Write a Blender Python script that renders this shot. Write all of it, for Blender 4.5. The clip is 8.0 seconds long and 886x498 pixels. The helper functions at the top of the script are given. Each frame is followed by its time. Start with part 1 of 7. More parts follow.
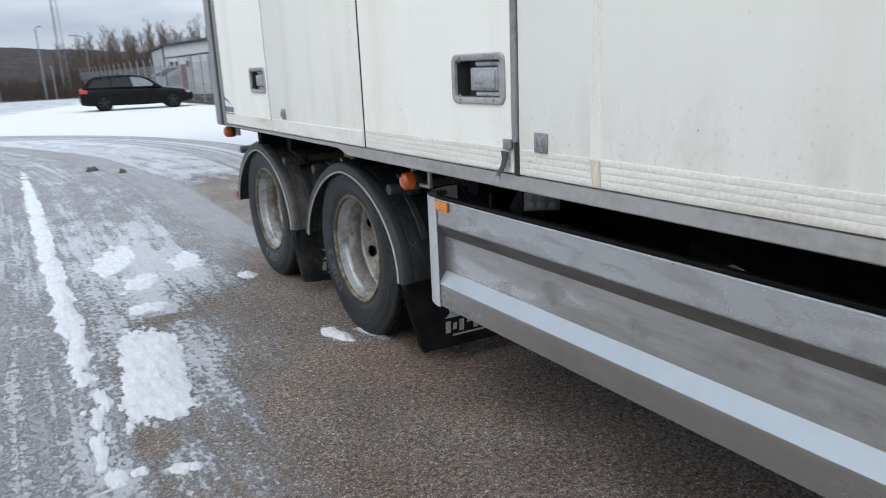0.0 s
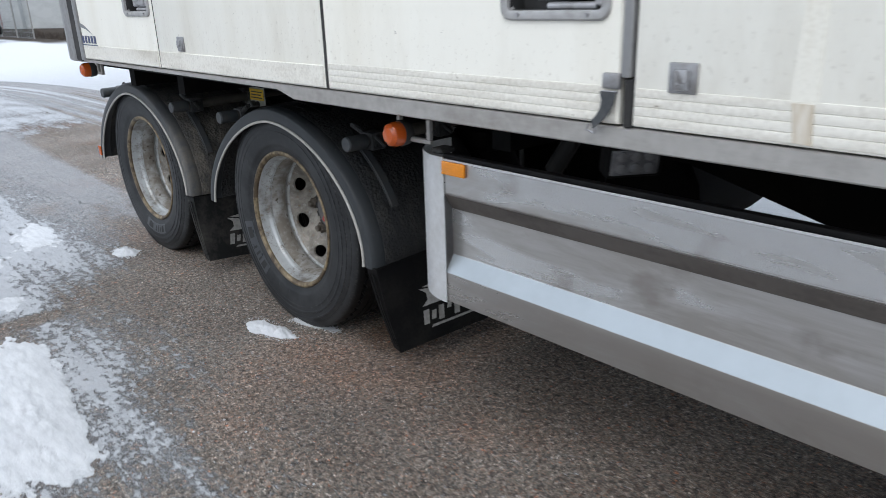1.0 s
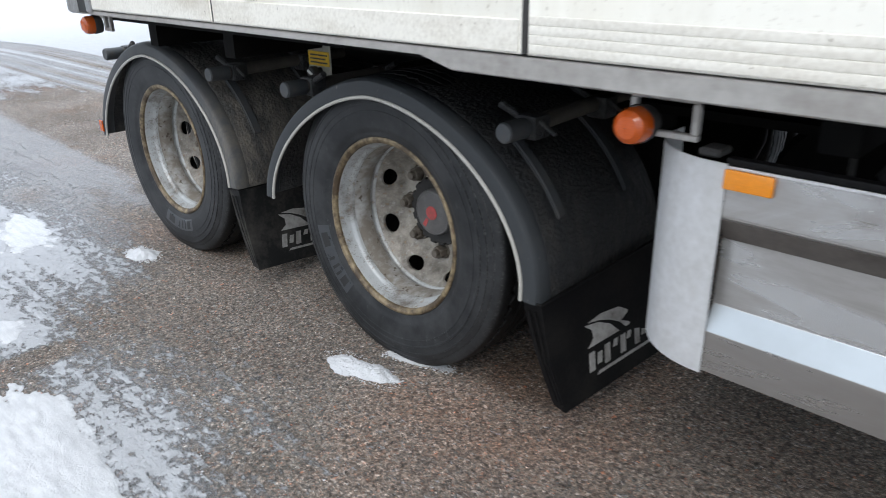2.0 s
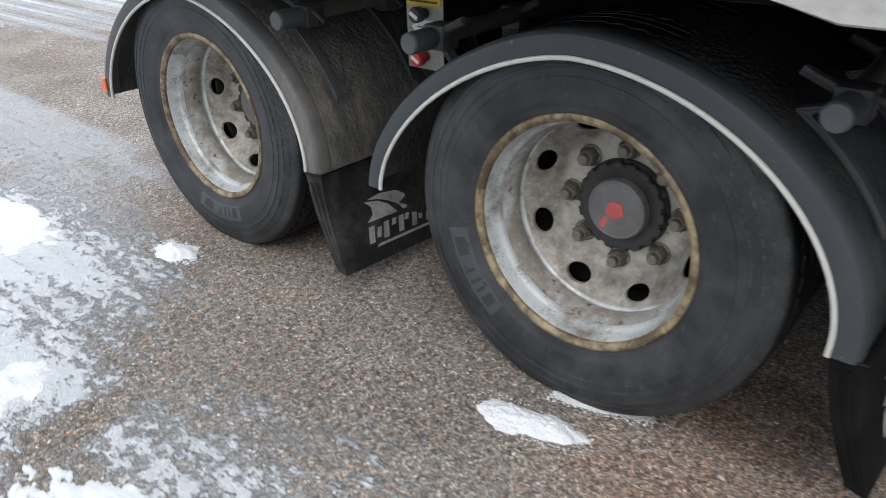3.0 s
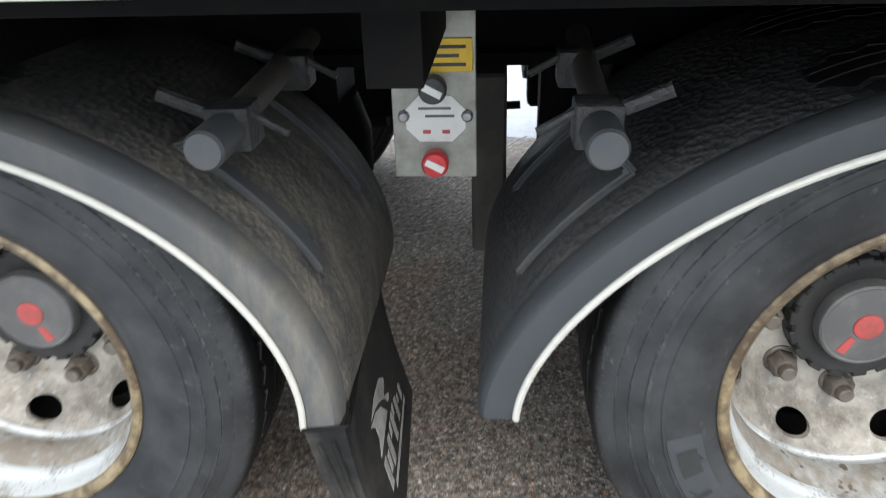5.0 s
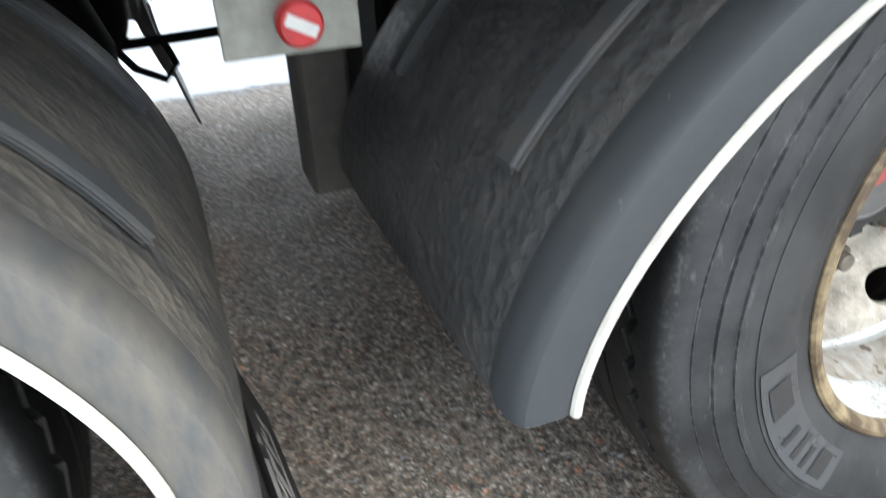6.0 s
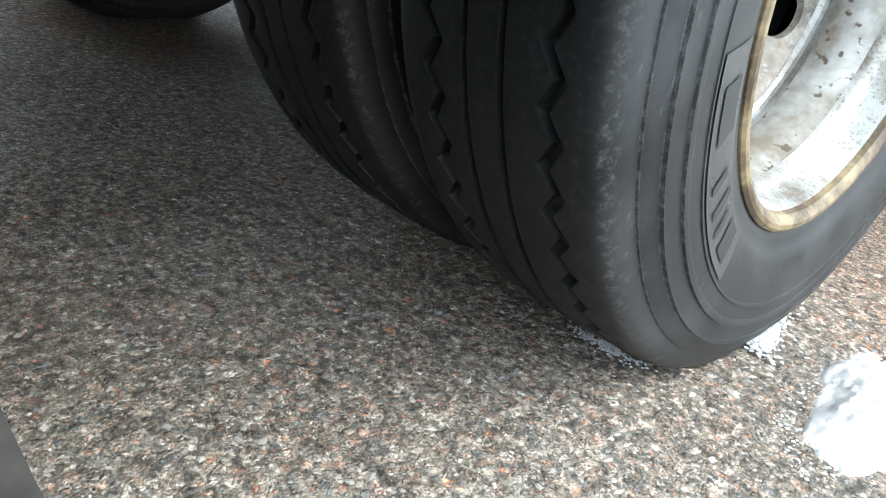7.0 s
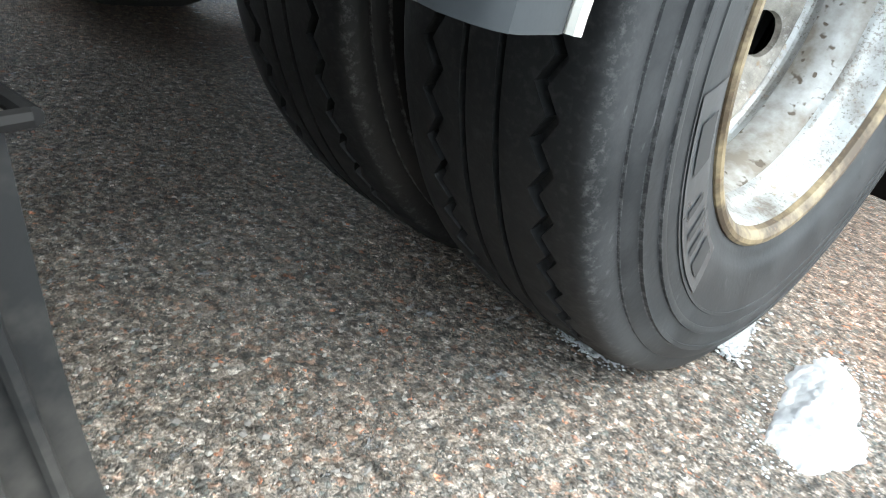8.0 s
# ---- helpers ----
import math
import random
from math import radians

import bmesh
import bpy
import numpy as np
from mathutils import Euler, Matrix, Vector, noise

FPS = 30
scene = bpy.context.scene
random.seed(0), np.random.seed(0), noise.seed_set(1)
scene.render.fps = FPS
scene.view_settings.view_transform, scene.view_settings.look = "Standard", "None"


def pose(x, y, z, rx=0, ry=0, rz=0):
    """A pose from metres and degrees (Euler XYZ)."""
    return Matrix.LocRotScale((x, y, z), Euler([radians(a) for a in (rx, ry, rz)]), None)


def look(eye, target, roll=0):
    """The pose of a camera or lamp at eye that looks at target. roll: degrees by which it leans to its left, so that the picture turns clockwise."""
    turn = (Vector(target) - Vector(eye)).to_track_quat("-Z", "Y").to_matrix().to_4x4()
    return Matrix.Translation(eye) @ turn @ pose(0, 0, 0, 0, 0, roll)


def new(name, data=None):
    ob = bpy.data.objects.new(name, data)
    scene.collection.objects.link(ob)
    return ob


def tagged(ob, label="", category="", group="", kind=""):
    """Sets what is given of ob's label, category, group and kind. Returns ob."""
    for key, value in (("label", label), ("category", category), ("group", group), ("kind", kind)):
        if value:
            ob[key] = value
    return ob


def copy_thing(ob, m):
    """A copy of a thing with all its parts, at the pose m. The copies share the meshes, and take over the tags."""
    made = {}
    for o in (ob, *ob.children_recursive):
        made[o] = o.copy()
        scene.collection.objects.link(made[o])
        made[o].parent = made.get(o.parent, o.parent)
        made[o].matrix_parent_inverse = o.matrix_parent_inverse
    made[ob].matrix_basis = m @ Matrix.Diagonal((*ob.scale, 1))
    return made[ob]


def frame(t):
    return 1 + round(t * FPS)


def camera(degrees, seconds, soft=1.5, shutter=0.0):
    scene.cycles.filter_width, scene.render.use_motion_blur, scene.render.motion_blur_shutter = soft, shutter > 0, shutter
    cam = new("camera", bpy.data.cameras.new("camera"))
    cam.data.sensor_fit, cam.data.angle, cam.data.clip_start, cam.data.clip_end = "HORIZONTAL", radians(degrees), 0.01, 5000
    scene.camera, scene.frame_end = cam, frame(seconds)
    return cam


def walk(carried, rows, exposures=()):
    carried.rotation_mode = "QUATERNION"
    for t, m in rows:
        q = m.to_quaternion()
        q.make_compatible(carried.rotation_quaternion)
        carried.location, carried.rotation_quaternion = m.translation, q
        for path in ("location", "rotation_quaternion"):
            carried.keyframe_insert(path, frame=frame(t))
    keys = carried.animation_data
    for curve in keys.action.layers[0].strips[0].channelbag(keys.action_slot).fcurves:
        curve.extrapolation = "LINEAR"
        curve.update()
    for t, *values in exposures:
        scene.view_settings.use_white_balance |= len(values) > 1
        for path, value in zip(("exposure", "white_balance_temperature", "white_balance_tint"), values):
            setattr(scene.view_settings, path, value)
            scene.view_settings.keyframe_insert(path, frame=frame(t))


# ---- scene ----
cam = camera(63.1, 8.0, soft=0.85, shutter=0.3)
PATH = [
    (0, (-1.168, -3.166, 1.281), (-0.183, -1.498, 0.782), -2.5),
    (0.5, (-1.179, -2.741, 1.245), (-0.013, -1.234, 0.637), -2.2),
    (1, (-1.144, -2.341, 1.22), (0.128, -0.95, 0.551), -1.8),
    (1.2, (-1.13, -2.153, 1.238), (0.144, -0.778, 0.541), -2.2),
    (2.3, (-1.03, -1.229, 1.126), (0.288, 0.03, 0.302), -0.5),
    (2.5, (-1.002, -1.053, 1.113), (0.299, 0.185, 0.233), -0.8),
    (3, (-0.994, -0.669, 1.117), (0.342, 0.484, 0.176), -1.2),
    (3.5, (-0.956, -0.315, 1.092), (0.463, 0.712, 0.127), -2.3),
    (4, (-0.95, 0.027, 1.099), (0.62, 0.734, 0.082), -1.0),
    (4.5, (-0.814, 0.307, 1.048), (0.836, 0.661, -0.025), -3.0),
    (4.7, (-0.72, 0.416, 1.061), (0.979, 0.74, 0.058), -2.6),
    (5.8, (-0.268, 0.761, 0.854), (1.459, 0.264, -0.023), -3.7),
    (6, (-0.192, 0.766, 0.791), (1.443, 0.189, -0.205), -2.7),
    (6.3, (-0.111, 0.789, 0.667), (1.295, -0.094, -0.448), 6.0),
    (6.5, (-0.061, 0.794, 0.541), (1.22, -0.353, -0.481), 8.0),
    (7, (-0.024, 0.791, 0.419), (1.197, -0.517, -0.474), 10.0),
    (7.5, (-0.011, 0.794, 0.427), (1.203, -0.547, -0.425), 9.9),
    (8, (-0.031, 0.822, 0.457), (1.136, -0.514, -0.467), 12.1),
]
EXPOSURES = [(0, 0.36, 6500, 10), (1, 0.47, 6560, 10), (2.5, 0.88, 6750, 10), (3.5, 1.2, 6880, 10), (4.5, 1.57, 6880, 9), (5.8, 2.2, 6850, 8), (6.5, 2.36, 6750, 4), (7, 2.44, 6680, 3), (8, 2.46, 6680, 3)]
walk(cam, [(t, look(eye, target, roll)) for t, eye, target, roll in PATH], EXPOSURES)

# ---- world and light: an overcast winter day ----
world = bpy.data.worlds.new("overcast_sky")
scene.world = world
world.use_nodes = True
wt = world.node_tree
wt.nodes.clear()
sky = wt.nodes.new("ShaderNodeTexSky")
sky.sky_type = "NISHITA"
sky.sun_disc = False
sky.sun_elevation = radians(50)
sky.sun_rotation = radians(246)
sky.air_density, sky.dust_density, sky.ozone_density = 1.0, 3.0, 1.0
w_co = wt.nodes.new("ShaderNodeTexCoord")
w_map = wt.nodes.new("ShaderNodeMapping")
w_map.inputs["Scale"].default_value = (1.5, 1.5, 7.0)
wt.links.new(w_co.outputs["Generated"], w_map.inputs["Vector"])
w_noise = wt.nodes.new("ShaderNodeTexNoise")
w_noise.inputs["Scale"].default_value = 1.6
w_noise.inputs["Detail"].default_value = 6.0
wt.links.new(w_map.outputs["Vector"], w_noise.inputs["Vector"])
w_ramp = wt.nodes.new("ShaderNodeValToRGB")
w_ramp.color_ramp.elements[0].position, w_ramp.color_ramp.elements[0].color = 0.35, (7.1, 8.4, 10.4, 1)
w_ramp.color_ramp.elements[1].position, w_ramp.color_ramp.elements[1].color = 0.68, (13.5, 14.4, 15.6, 1)
wt.links.new(w_noise.outputs["Fac"], w_ramp.inputs["Fac"])
w_mix = wt.nodes.new("ShaderNodeMix")
w_mix.data_type = "RGBA"
w_mix.inputs["Factor"].default_value = 0.85
wt.links.new(sky.outputs["Color"], w_mix.inputs["A"])
wt.links.new(w_ramp.outputs["Color"], w_mix.inputs["B"])
# an overcast sky is three times as bright overhead as at the horizon
w_sep = wt.nodes.new("ShaderNodeSeparateXYZ")
wt.links.new(w_co.outputs["Generated"], w_sep.inputs[0])
w_up = wt.nodes.new("ShaderNodeMapRange")
w_up.inputs["From Min"].default_value, w_up.inputs["From Max"].default_value = 0.0, 1.0
w_up.inputs["To Min"].default_value, w_up.inputs["To Max"].default_value = 0.36, 1.0
wt.links.new(w_sep.outputs["Z"], w_up.inputs["Value"])
w_mul = wt.nodes.new("ShaderNodeMix")
w_mul.data_type, w_mul.blend_type = "RGBA", "MULTIPLY"
w_mul.inputs["Factor"].default_value = 1.0
wt.links.new(w_mix.outputs["Result"], w_mul.inputs["A"])
wt.links.new(w_up.outputs["Result"], w_mul.inputs["B"])
w_bg = wt.nodes.new("ShaderNodeBackground")
w_bg.inputs["Strength"].default_value = 0.14
wt.links.new(w_mul.outputs["Result"], w_bg.inputs["Color"])
w_out = wt.nodes.new("ShaderNodeOutputWorld")
wt.links.new(w_bg.outputs["Background"], w_out.inputs["Surface"])

sun_data = bpy.data.lights.new("sun", "SUN")
sun_data.energy, sun_data.angle, sun_data.color = 0.5, radians(40), (1.0, 0.96, 0.9)
sun = new("sun", sun_data)
sun.matrix_world = look((-9, -4, 12), (0, 0, 0))


# ---- materials ----
def put_in(nt, socket, value):
    if isinstance(value, bpy.types.NodeSocket):
        nt.links.new(value, socket)
    elif isinstance(value, (tuple, list)) and socket.type == "RGBA" and len(value) == 3:
        socket.default_value = (*value, 1)
    elif isinstance(value, (int, float)) and socket.type == "RGBA":
        socket.default_value = (value, value, value, 1)
    else:
        socket.default_value = value


def n_coord(nt, scale=(1, 1, 1), offset=(0, 0, 0), rot=(0, 0, 0)):
    co = nt.nodes.new("ShaderNodeTexCoord")
    m = nt.nodes.new("ShaderNodeMapping")
    m.inputs["Scale"].default_value = scale
    m.inputs["Location"].default_value = offset
    m.inputs["Rotation"].default_value = rot
    nt.links.new(co.outputs["Object"], m.inputs["Vector"])
    return m.outputs["Vector"]


def n_noise(nt, vec, scale, detail=4.0, rough=0.55, distort=0.0):
    n = nt.nodes.new("ShaderNodeTexNoise")
    nt.links.new(vec, n.inputs["Vector"])
    n.inputs["Scale"].default_value, n.inputs["Detail"].default_value = scale, detail
    n.inputs["Roughness"].default_value, n.inputs["Distortion"].default_value = rough, distort
    return n.outputs["Fac"]


def n_voronoi(nt, vec, scale, feature="F1"):
    n = nt.nodes.new("ShaderNodeTexVoronoi")
    n.feature = feature
    nt.links.new(vec, n.inputs["Vector"])
    n.inputs["Scale"].default_value = scale
    return n


def n_ramp(nt, fac, stops, constant=False):
    n = nt.nodes.new("ShaderNodeValToRGB")
    el = n.color_ramp.elements
    if constant:
        n.color_ramp.interpolation = "CONSTANT"
    while len(el) < len(stops):
        el.new(0.5)
    for e, (p, c) in zip(el, stops):
        e.position = p
        e.color = (c, c, c, 1) if isinstance(c, (int, float)) else (*c, 1)
    nt.links.new(fac, n.inputs["Fac"])
    return n.outputs["Color"]


def n_mix(nt, fac, a, b, blend="MIX"):
    n = nt.nodes.new("ShaderNodeMix")
    n.data_type, n.blend_type = "RGBA", blend
    put_in(nt, n.inputs["Factor"], fac)
    put_in(nt, n.inputs["A"], a)
    put_in(nt, n.inputs["B"], b)
    return n.outputs["Result"]


def n_math(nt, op, a, b=0.0, clamp=False):
    n = nt.nodes.new("ShaderNodeMath")
    n.operation, n.use_clamp = op, clamp
    put_in(nt, n.inputs[0], a)
    put_in(nt, n.inputs[1], b)
    return n.outputs["Value"]


def n_range(nt, value, a, b, c=0.0, d=1.0):
    n = nt.nodes.new("ShaderNodeMapRange")
    n.interpolation_type = "SMOOTHSTEP"
    put_in(nt, n.inputs["Value"], value)
    for k, v in (("From Min", a), ("From Max", b), ("To Min", c), ("To Max", d)):
        n.inputs[k].default_value = v
    return n.outputs["Result"]


def n_bump(nt, height, strength, distance):
    n = nt.nodes.new("ShaderNodeBump")
    put_in(nt, n.inputs["Height"], height)
    n.inputs["Strength"].default_value, n.inputs["Distance"].default_value = strength, distance
    return n.outputs["Normal"]


def blank(name):
    m = bpy.data.materials.new(name)
    m.use_nodes = True
    nt = m.node_tree
    return m, nt, nt.nodes["Principled BSDF"]


def worn(name, base, dirt, rough=0.5, metal=0.0, scale=8.0, stretch=(1, 1, 1), amount=(0.45, 0.7), grain=60.0,
         bump=0.15, bump_size=0.002, speck=None, spec=0.5):
    """A painted, moulded or metal surface: base colour, dirt in patches, fine grain and relief."""
    m, nt, b = blank(name)
    vec = n_coord(nt, stretch)
    big = n_noise(nt, vec, scale, 6.0, 0.62)
    fine = n_noise(nt, n_coord(nt), grain, 3.0)
    mask = n_ramp(nt, n_mix(nt, 0.25, big, fine), ((amount[0], 0.0), (amount[1], 1.0)))
    col = n_mix(nt, mask, base, dirt)
    col = n_mix(nt, n_math(nt, "MULTIPLY", fine, 0.35), col, n_mix(nt, 1.0, col, (0.55, 0.55, 0.55), "MULTIPLY"))
    if speck:
        v = n_noise(nt, n_coord(nt), speck[1], 2.0)
        col = n_mix(nt, n_ramp(nt, v, ((speck[2], 0.0), (speck[2] + 0.05, 1.0))), col, speck[0])
    put_in(nt, b.inputs["Base Color"], col)
    put_in(nt, b.inputs["Roughness"], n_math(nt, "ADD", n_math(nt, "MULTIPLY", big, 0.25), rough - 0.12))
    b.inputs["Metallic"].default_value = metal
    b.inputs["Specular IOR Level"].default_value = spec
    put_in(nt, b.inputs["Normal"], n_bump(nt, n_mix(nt, 0.5, big, fine), bump, bump_size))
    return m


def lens_mat(name, col, rough=0.15):
    """Coloured lamp plastic with fine ribs."""
    m, nt, b = blank(name)
    w = n_noise(nt, n_coord(nt, (1, 1, 4)), 90.0, 2.0)
    put_in(nt, b.inputs["Base Color"], n_mix(nt, n_math(nt, "MULTIPLY", w, 0.6), col, tuple(c * 0.5 for c in col)))
    b.inputs["Roughness"].default_value = rough
    b.inputs["Coat Weight"].default_value = 0.5
    put_in(nt, b.inputs["Normal"], n_bump(nt, w, 0.2, 0.001))
    return m




def laminate_material():
    """White laminated panel: smooth, with faint yellowish run-off down it, small scars and specks."""
    m, nt, b = blank("white_laminate")
    here = n_coord(nt)
    run = n_noise(nt, n_coord(nt, (1, 2.4, 0.16)), 1.8, 5.0, 0.55)
    broad = n_noise(nt, n_coord(nt, (1, 0.8, 0.6)), 1.1, 4.0, 0.55)
    col = n_mix(nt, n_ramp(nt, run, ((0.50, 0.0), (0.72, 0.55))), (0.90, 0.88, 0.795), (0.76, 0.72, 0.615))
    col = n_mix(nt, n_ramp(nt, broad, ((0.45, 0.0), (0.70, 0.30))), col, (0.78, 0.765, 0.70))
    speck = n_noise(nt, here, 48.0, 3.0, 0.6)
    col = n_mix(nt, n_ramp(nt, speck, ((0.735, 0.0), (0.765, 0.85))), col, (0.16, 0.13, 0.10))
    scar = n_noise(nt, n_coord(nt, (1, 0.5, 3.0)), 17.0, 5.0, 0.7)
    col = n_mix(nt, n_ramp(nt, scar, ((0.70, 0.0), (0.78, 0.5))), col, (0.50, 0.45, 0.37))
    # road splash has dried in dots and streaks along the foot of the box
    sep = nt.nodes.new("ShaderNodeSeparateXYZ")
    nt.links.new(here, sep.inputs[0])
    low = n_range(nt, n_math(nt, "ADD", sep.outputs["Z"], n_math(nt, "MULTIPLY", n_math(nt, "SUBTRACT", broad, 0.5), 0.5)), 1.30, 1.00)
    dots = n_noise(nt, n_coord(nt, (1, 1, 0.7)), 95.0, 4.0, 0.7)
    col = n_mix(nt, n_math(nt, "MULTIPLY", n_ramp(nt, dots, ((0.60, 0.0), (0.68, 0.48))), low), col, (0.34, 0.29, 0.22))
    film = n_noise(nt, n_coord(nt, (1, 1.2, 0.35)), 7.0, 6.0, 0.7)
    col = n_mix(nt, n_math(nt, "MULTIPLY", n_ramp(nt, film, ((0.46, 0.0), (0.68, 0.30))), low), col, (0.56, 0.51, 0.42))
    put_in(nt, b.inputs["Base Color"], col)
    put_in(nt, b.inputs["Roughness"], n_math(nt, "ADD", n_math(nt, "MULTIPLY", run, 0.2), 0.30))
    put_in(nt, b.inputs["Normal"], n_bump(nt, broad, 0.04, 0.01))
    return m


M_WHITE = laminate_material()
M_TRIM = worn("white_ribbed_trim", (0.84, 0.815, 0.735), (0.52, 0.47, 0.385), 0.4, scale=3.0, stretch=(1, 0.5, 3),
              amount=(0.46, 0.74), grain=120.0, bump=0.02, speck=((0.2, 0.16, 0.12), 60.0, 0.72))
M_SILL = worn("grey_painted_sill", (0.47, 0.455, 0.43), (0.33, 0.31, 0.285), 0.42, 0.4, scale=5.0, stretch=(1, 0.6, 3), grain=40.0)
M_POST = worn("dark_rubber_seal", (0.035, 0.035, 0.035), (0.07, 0.067, 0.063), 0.6, spec=0.2)
M_ALU_POST = worn("grey_aluminium", (0.42, 0.42, 0.42), (0.25, 0.24, 0.22), 0.4, 0.6, scale=6.0, stretch=(1, 3, 0.4))
M_ALU_SKYLIT = worn("rain_washed_aluminium", (0.44, 0.49, 0.525), (0.39, 0.425, 0.45), 0.45, 0.4, scale=1.4, stretch=(1, 0.8, 3), amount=(0.5, 0.8), grain=14.0, bump=0.03)
M_EDGE_ALU = worn("polished_edge", (0.72, 0.73, 0.74), (0.6, 0.6, 0.6), 0.4, 0.3)
M_ALU_CAP = worn("pale_aluminium_cap", (0.62, 0.63, 0.64), (0.5, 0.5, 0.49), 0.4, 0.2, scale=5.0)
M_STEEL = worn("zinc_plated_steel", (0.40, 0.40, 0.41), (0.24, 0.22, 0.2), 0.42, 0.7, scale=25.0)
M_RECESS = worn("black_plastic_tray", (0.05, 0.05, 0.05), (0.12, 0.12, 0.12), 0.5, spec=0.2)
M_HANDLE = worn("grey_cast_handle", (0.46, 0.46, 0.47), (0.30, 0.29, 0.28), 0.4, 0.35, scale=30.0)
M_FRAME = worn("pressed_grey_surround", (0.42, 0.415, 0.41), (0.30, 0.29, 0.275), 0.45, 0.3, scale=22.0)
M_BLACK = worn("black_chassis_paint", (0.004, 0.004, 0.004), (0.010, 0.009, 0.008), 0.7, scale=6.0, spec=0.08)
M_GUARD = worn("black_mudguard_plastic", (0.047, 0.052, 0.056), (0.070, 0.068, 0.064), 0.42, scale=7.0,
               amount=(0.54, 0.8), grain=110.0, bump=0.12, speck=((0.16, 0.15, 0.14), 70.0, 0.72), spec=0.18)
M_STAY = worn("grey_stay_paint", (0.056, 0.061, 0.065), (0.080, 0.075, 0.069), 0.5, scale=14.0, spec=0.2)
M_FLAP = worn("black_flap_rubber", (0.0055, 0.0055, 0.006), (0.018, 0.017, 0.016), 0.6, scale=9.0, grain=90.0, bump=0.2, spec=0.14)
M_EDGE = worn("white_edging", (0.47, 0.46, 0.42), (0.33, 0.305, 0.26), 0.55, scale=18.0, amount=(0.52, 0.8))
M_FLAP_DUSTY = worn("dusty_flap_rubber", (0.014, 0.0145, 0.015), (0.07, 0.066, 0.060), 0.6, scale=11.0, amount=(0.46, 0.74), grain=70.0, bump=0.3, spec=0.2)
# far-side flaps: rubber painted lighter for the daylight reaching them
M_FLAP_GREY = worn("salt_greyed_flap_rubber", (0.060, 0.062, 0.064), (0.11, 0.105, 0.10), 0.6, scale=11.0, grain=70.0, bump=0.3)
M_EMBLEM = worn("silver_print", (0.42, 0.42, 0.41), (0.14, 0.13, 0.12), 0.55, scale=16.0, amount=(0.42, 0.72))
M_POSTBROWN = worn("road_dirt_on_steel", (0.05, 0.045, 0.04), (0.11, 0.10, 0.085), 0.75, scale=10.0)
M_BLUE = worn("dark_blue_print", (0.045, 0.06, 0.14), (0.10, 0.12, 0.2), 0.5)
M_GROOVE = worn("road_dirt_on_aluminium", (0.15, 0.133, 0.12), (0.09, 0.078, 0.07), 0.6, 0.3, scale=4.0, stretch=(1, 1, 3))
M_RUNOFF = worn("faint_run_off", (0.87, 0.845, 0.755), (0.70, 0.645, 0.53), 0.4, scale=5.0, stretch=(1, 6, 0.3), amount=(0.45, 0.7), grain=150.0, bump=0.0)
M_MARKGREY = worn("grey_print", (0.20, 0.21, 0.22), (0.36, 0.37, 0.38), 0.5, scale=20.0)
M_CAP = worn("grey_tube_cap", (0.050, 0.056, 0.061), (0.08, 0.076, 0.072), 0.55, scale=20.0)
M_TUBE = worn("dirty_steel_tube", (0.09, 0.084, 0.074), (0.16, 0.14, 0.115), 0.6, 0.2, scale=12.0)
M_HUB = worn("black_hub_casting", (0.013, 0.013, 0.013), (0.035, 0.032, 0.03), 0.6, scale=20.0, bump=0.3)
M_HUBCAP = worn("grey_hub_cap", (0.10, 0.098, 0.097), (0.17, 0.165, 0.16), 0.5, scale=20.0)
M_RED = worn("red_plastic", (0.62, 0.035, 0.04), (0.38, 0.03, 0.03), 0.4, scale=20.0)
M_REDPAINT = worn("faded_red_paint", (0.50, 0.07, 0.07), (0.30, 0.08, 0.07), 0.55, scale=30.0)
M_NUT = worn("rusty_steel_nut", (0.17, 0.15, 0.125), (0.07, 0.052, 0.038), 0.55, 0.4, scale=40.0)
M_PLATE = worn("grey_valve_plate", (0.36, 0.36, 0.32), (0.22, 0.21, 0.18), 0.5, 0.3, scale=16.0)
M_LABEL = worn("white_label", (0.74, 0.74, 0.71), (0.55, 0.54, 0.5), 0.5, scale=20.0, amount=(0.55, 0.8))
M_YELLOW = worn("yellow_label", (0.72, 0.46, 0.02), (0.5, 0.32, 0.03), 0.5, scale=20.0)
M_ORANGE = lens_mat("orange_lens", (0.58, 0.10, 0.012))
M_AMBER = lens_mat("amber_reflector", (0.90, 0.30, 0.01))
M_CLEAR = lens_mat("clear_lamp_glass", (0.15, 0.15, 0.155))
M_LAMPGLASS = worn("scratched_lamp_glass", (0.09, 0.09, 0.095), (0.16, 0.16, 0.165), 0.2, scale=60.0, bump=0.0)
M_STRAP = worn("grey_webbing", (0.05, 0.055, 0.06), (0.1, 0.1, 0.1), 0.8, scale=60.0, grain=300.0, bump=0.4)
M_CARBLACK = worn("black_car_paint", (0.004, 0.004, 0.0045), (0.007, 0.007, 0.007), 0.28, scale=3.0, bump=0.0, spec=0.16)
M_CARGLASS = worn("tinted_glass", (0.012, 0.013, 0.014), (0.02, 0.02, 0.02), 0.14, bump=0.0, spec=0.3)
M_CARGLASS_B = worn("pale_window_glass", (0.16, 0.19, 0.205), (0.22, 0.25, 0.26), 0.14, bump=0.0)
M_TAIL = lens_mat("red_tail_lens", (0.6, 0.02, 0.03))
M_HEAD = lens_mat("headlamp_glass", (0.32, 0.33, 0.34))
M_CARTYRE = worn("car_tyre_rubber", (0.006, 0.006, 0.006), (0.012, 0.012, 0.012), 0.8, spec=0.15)
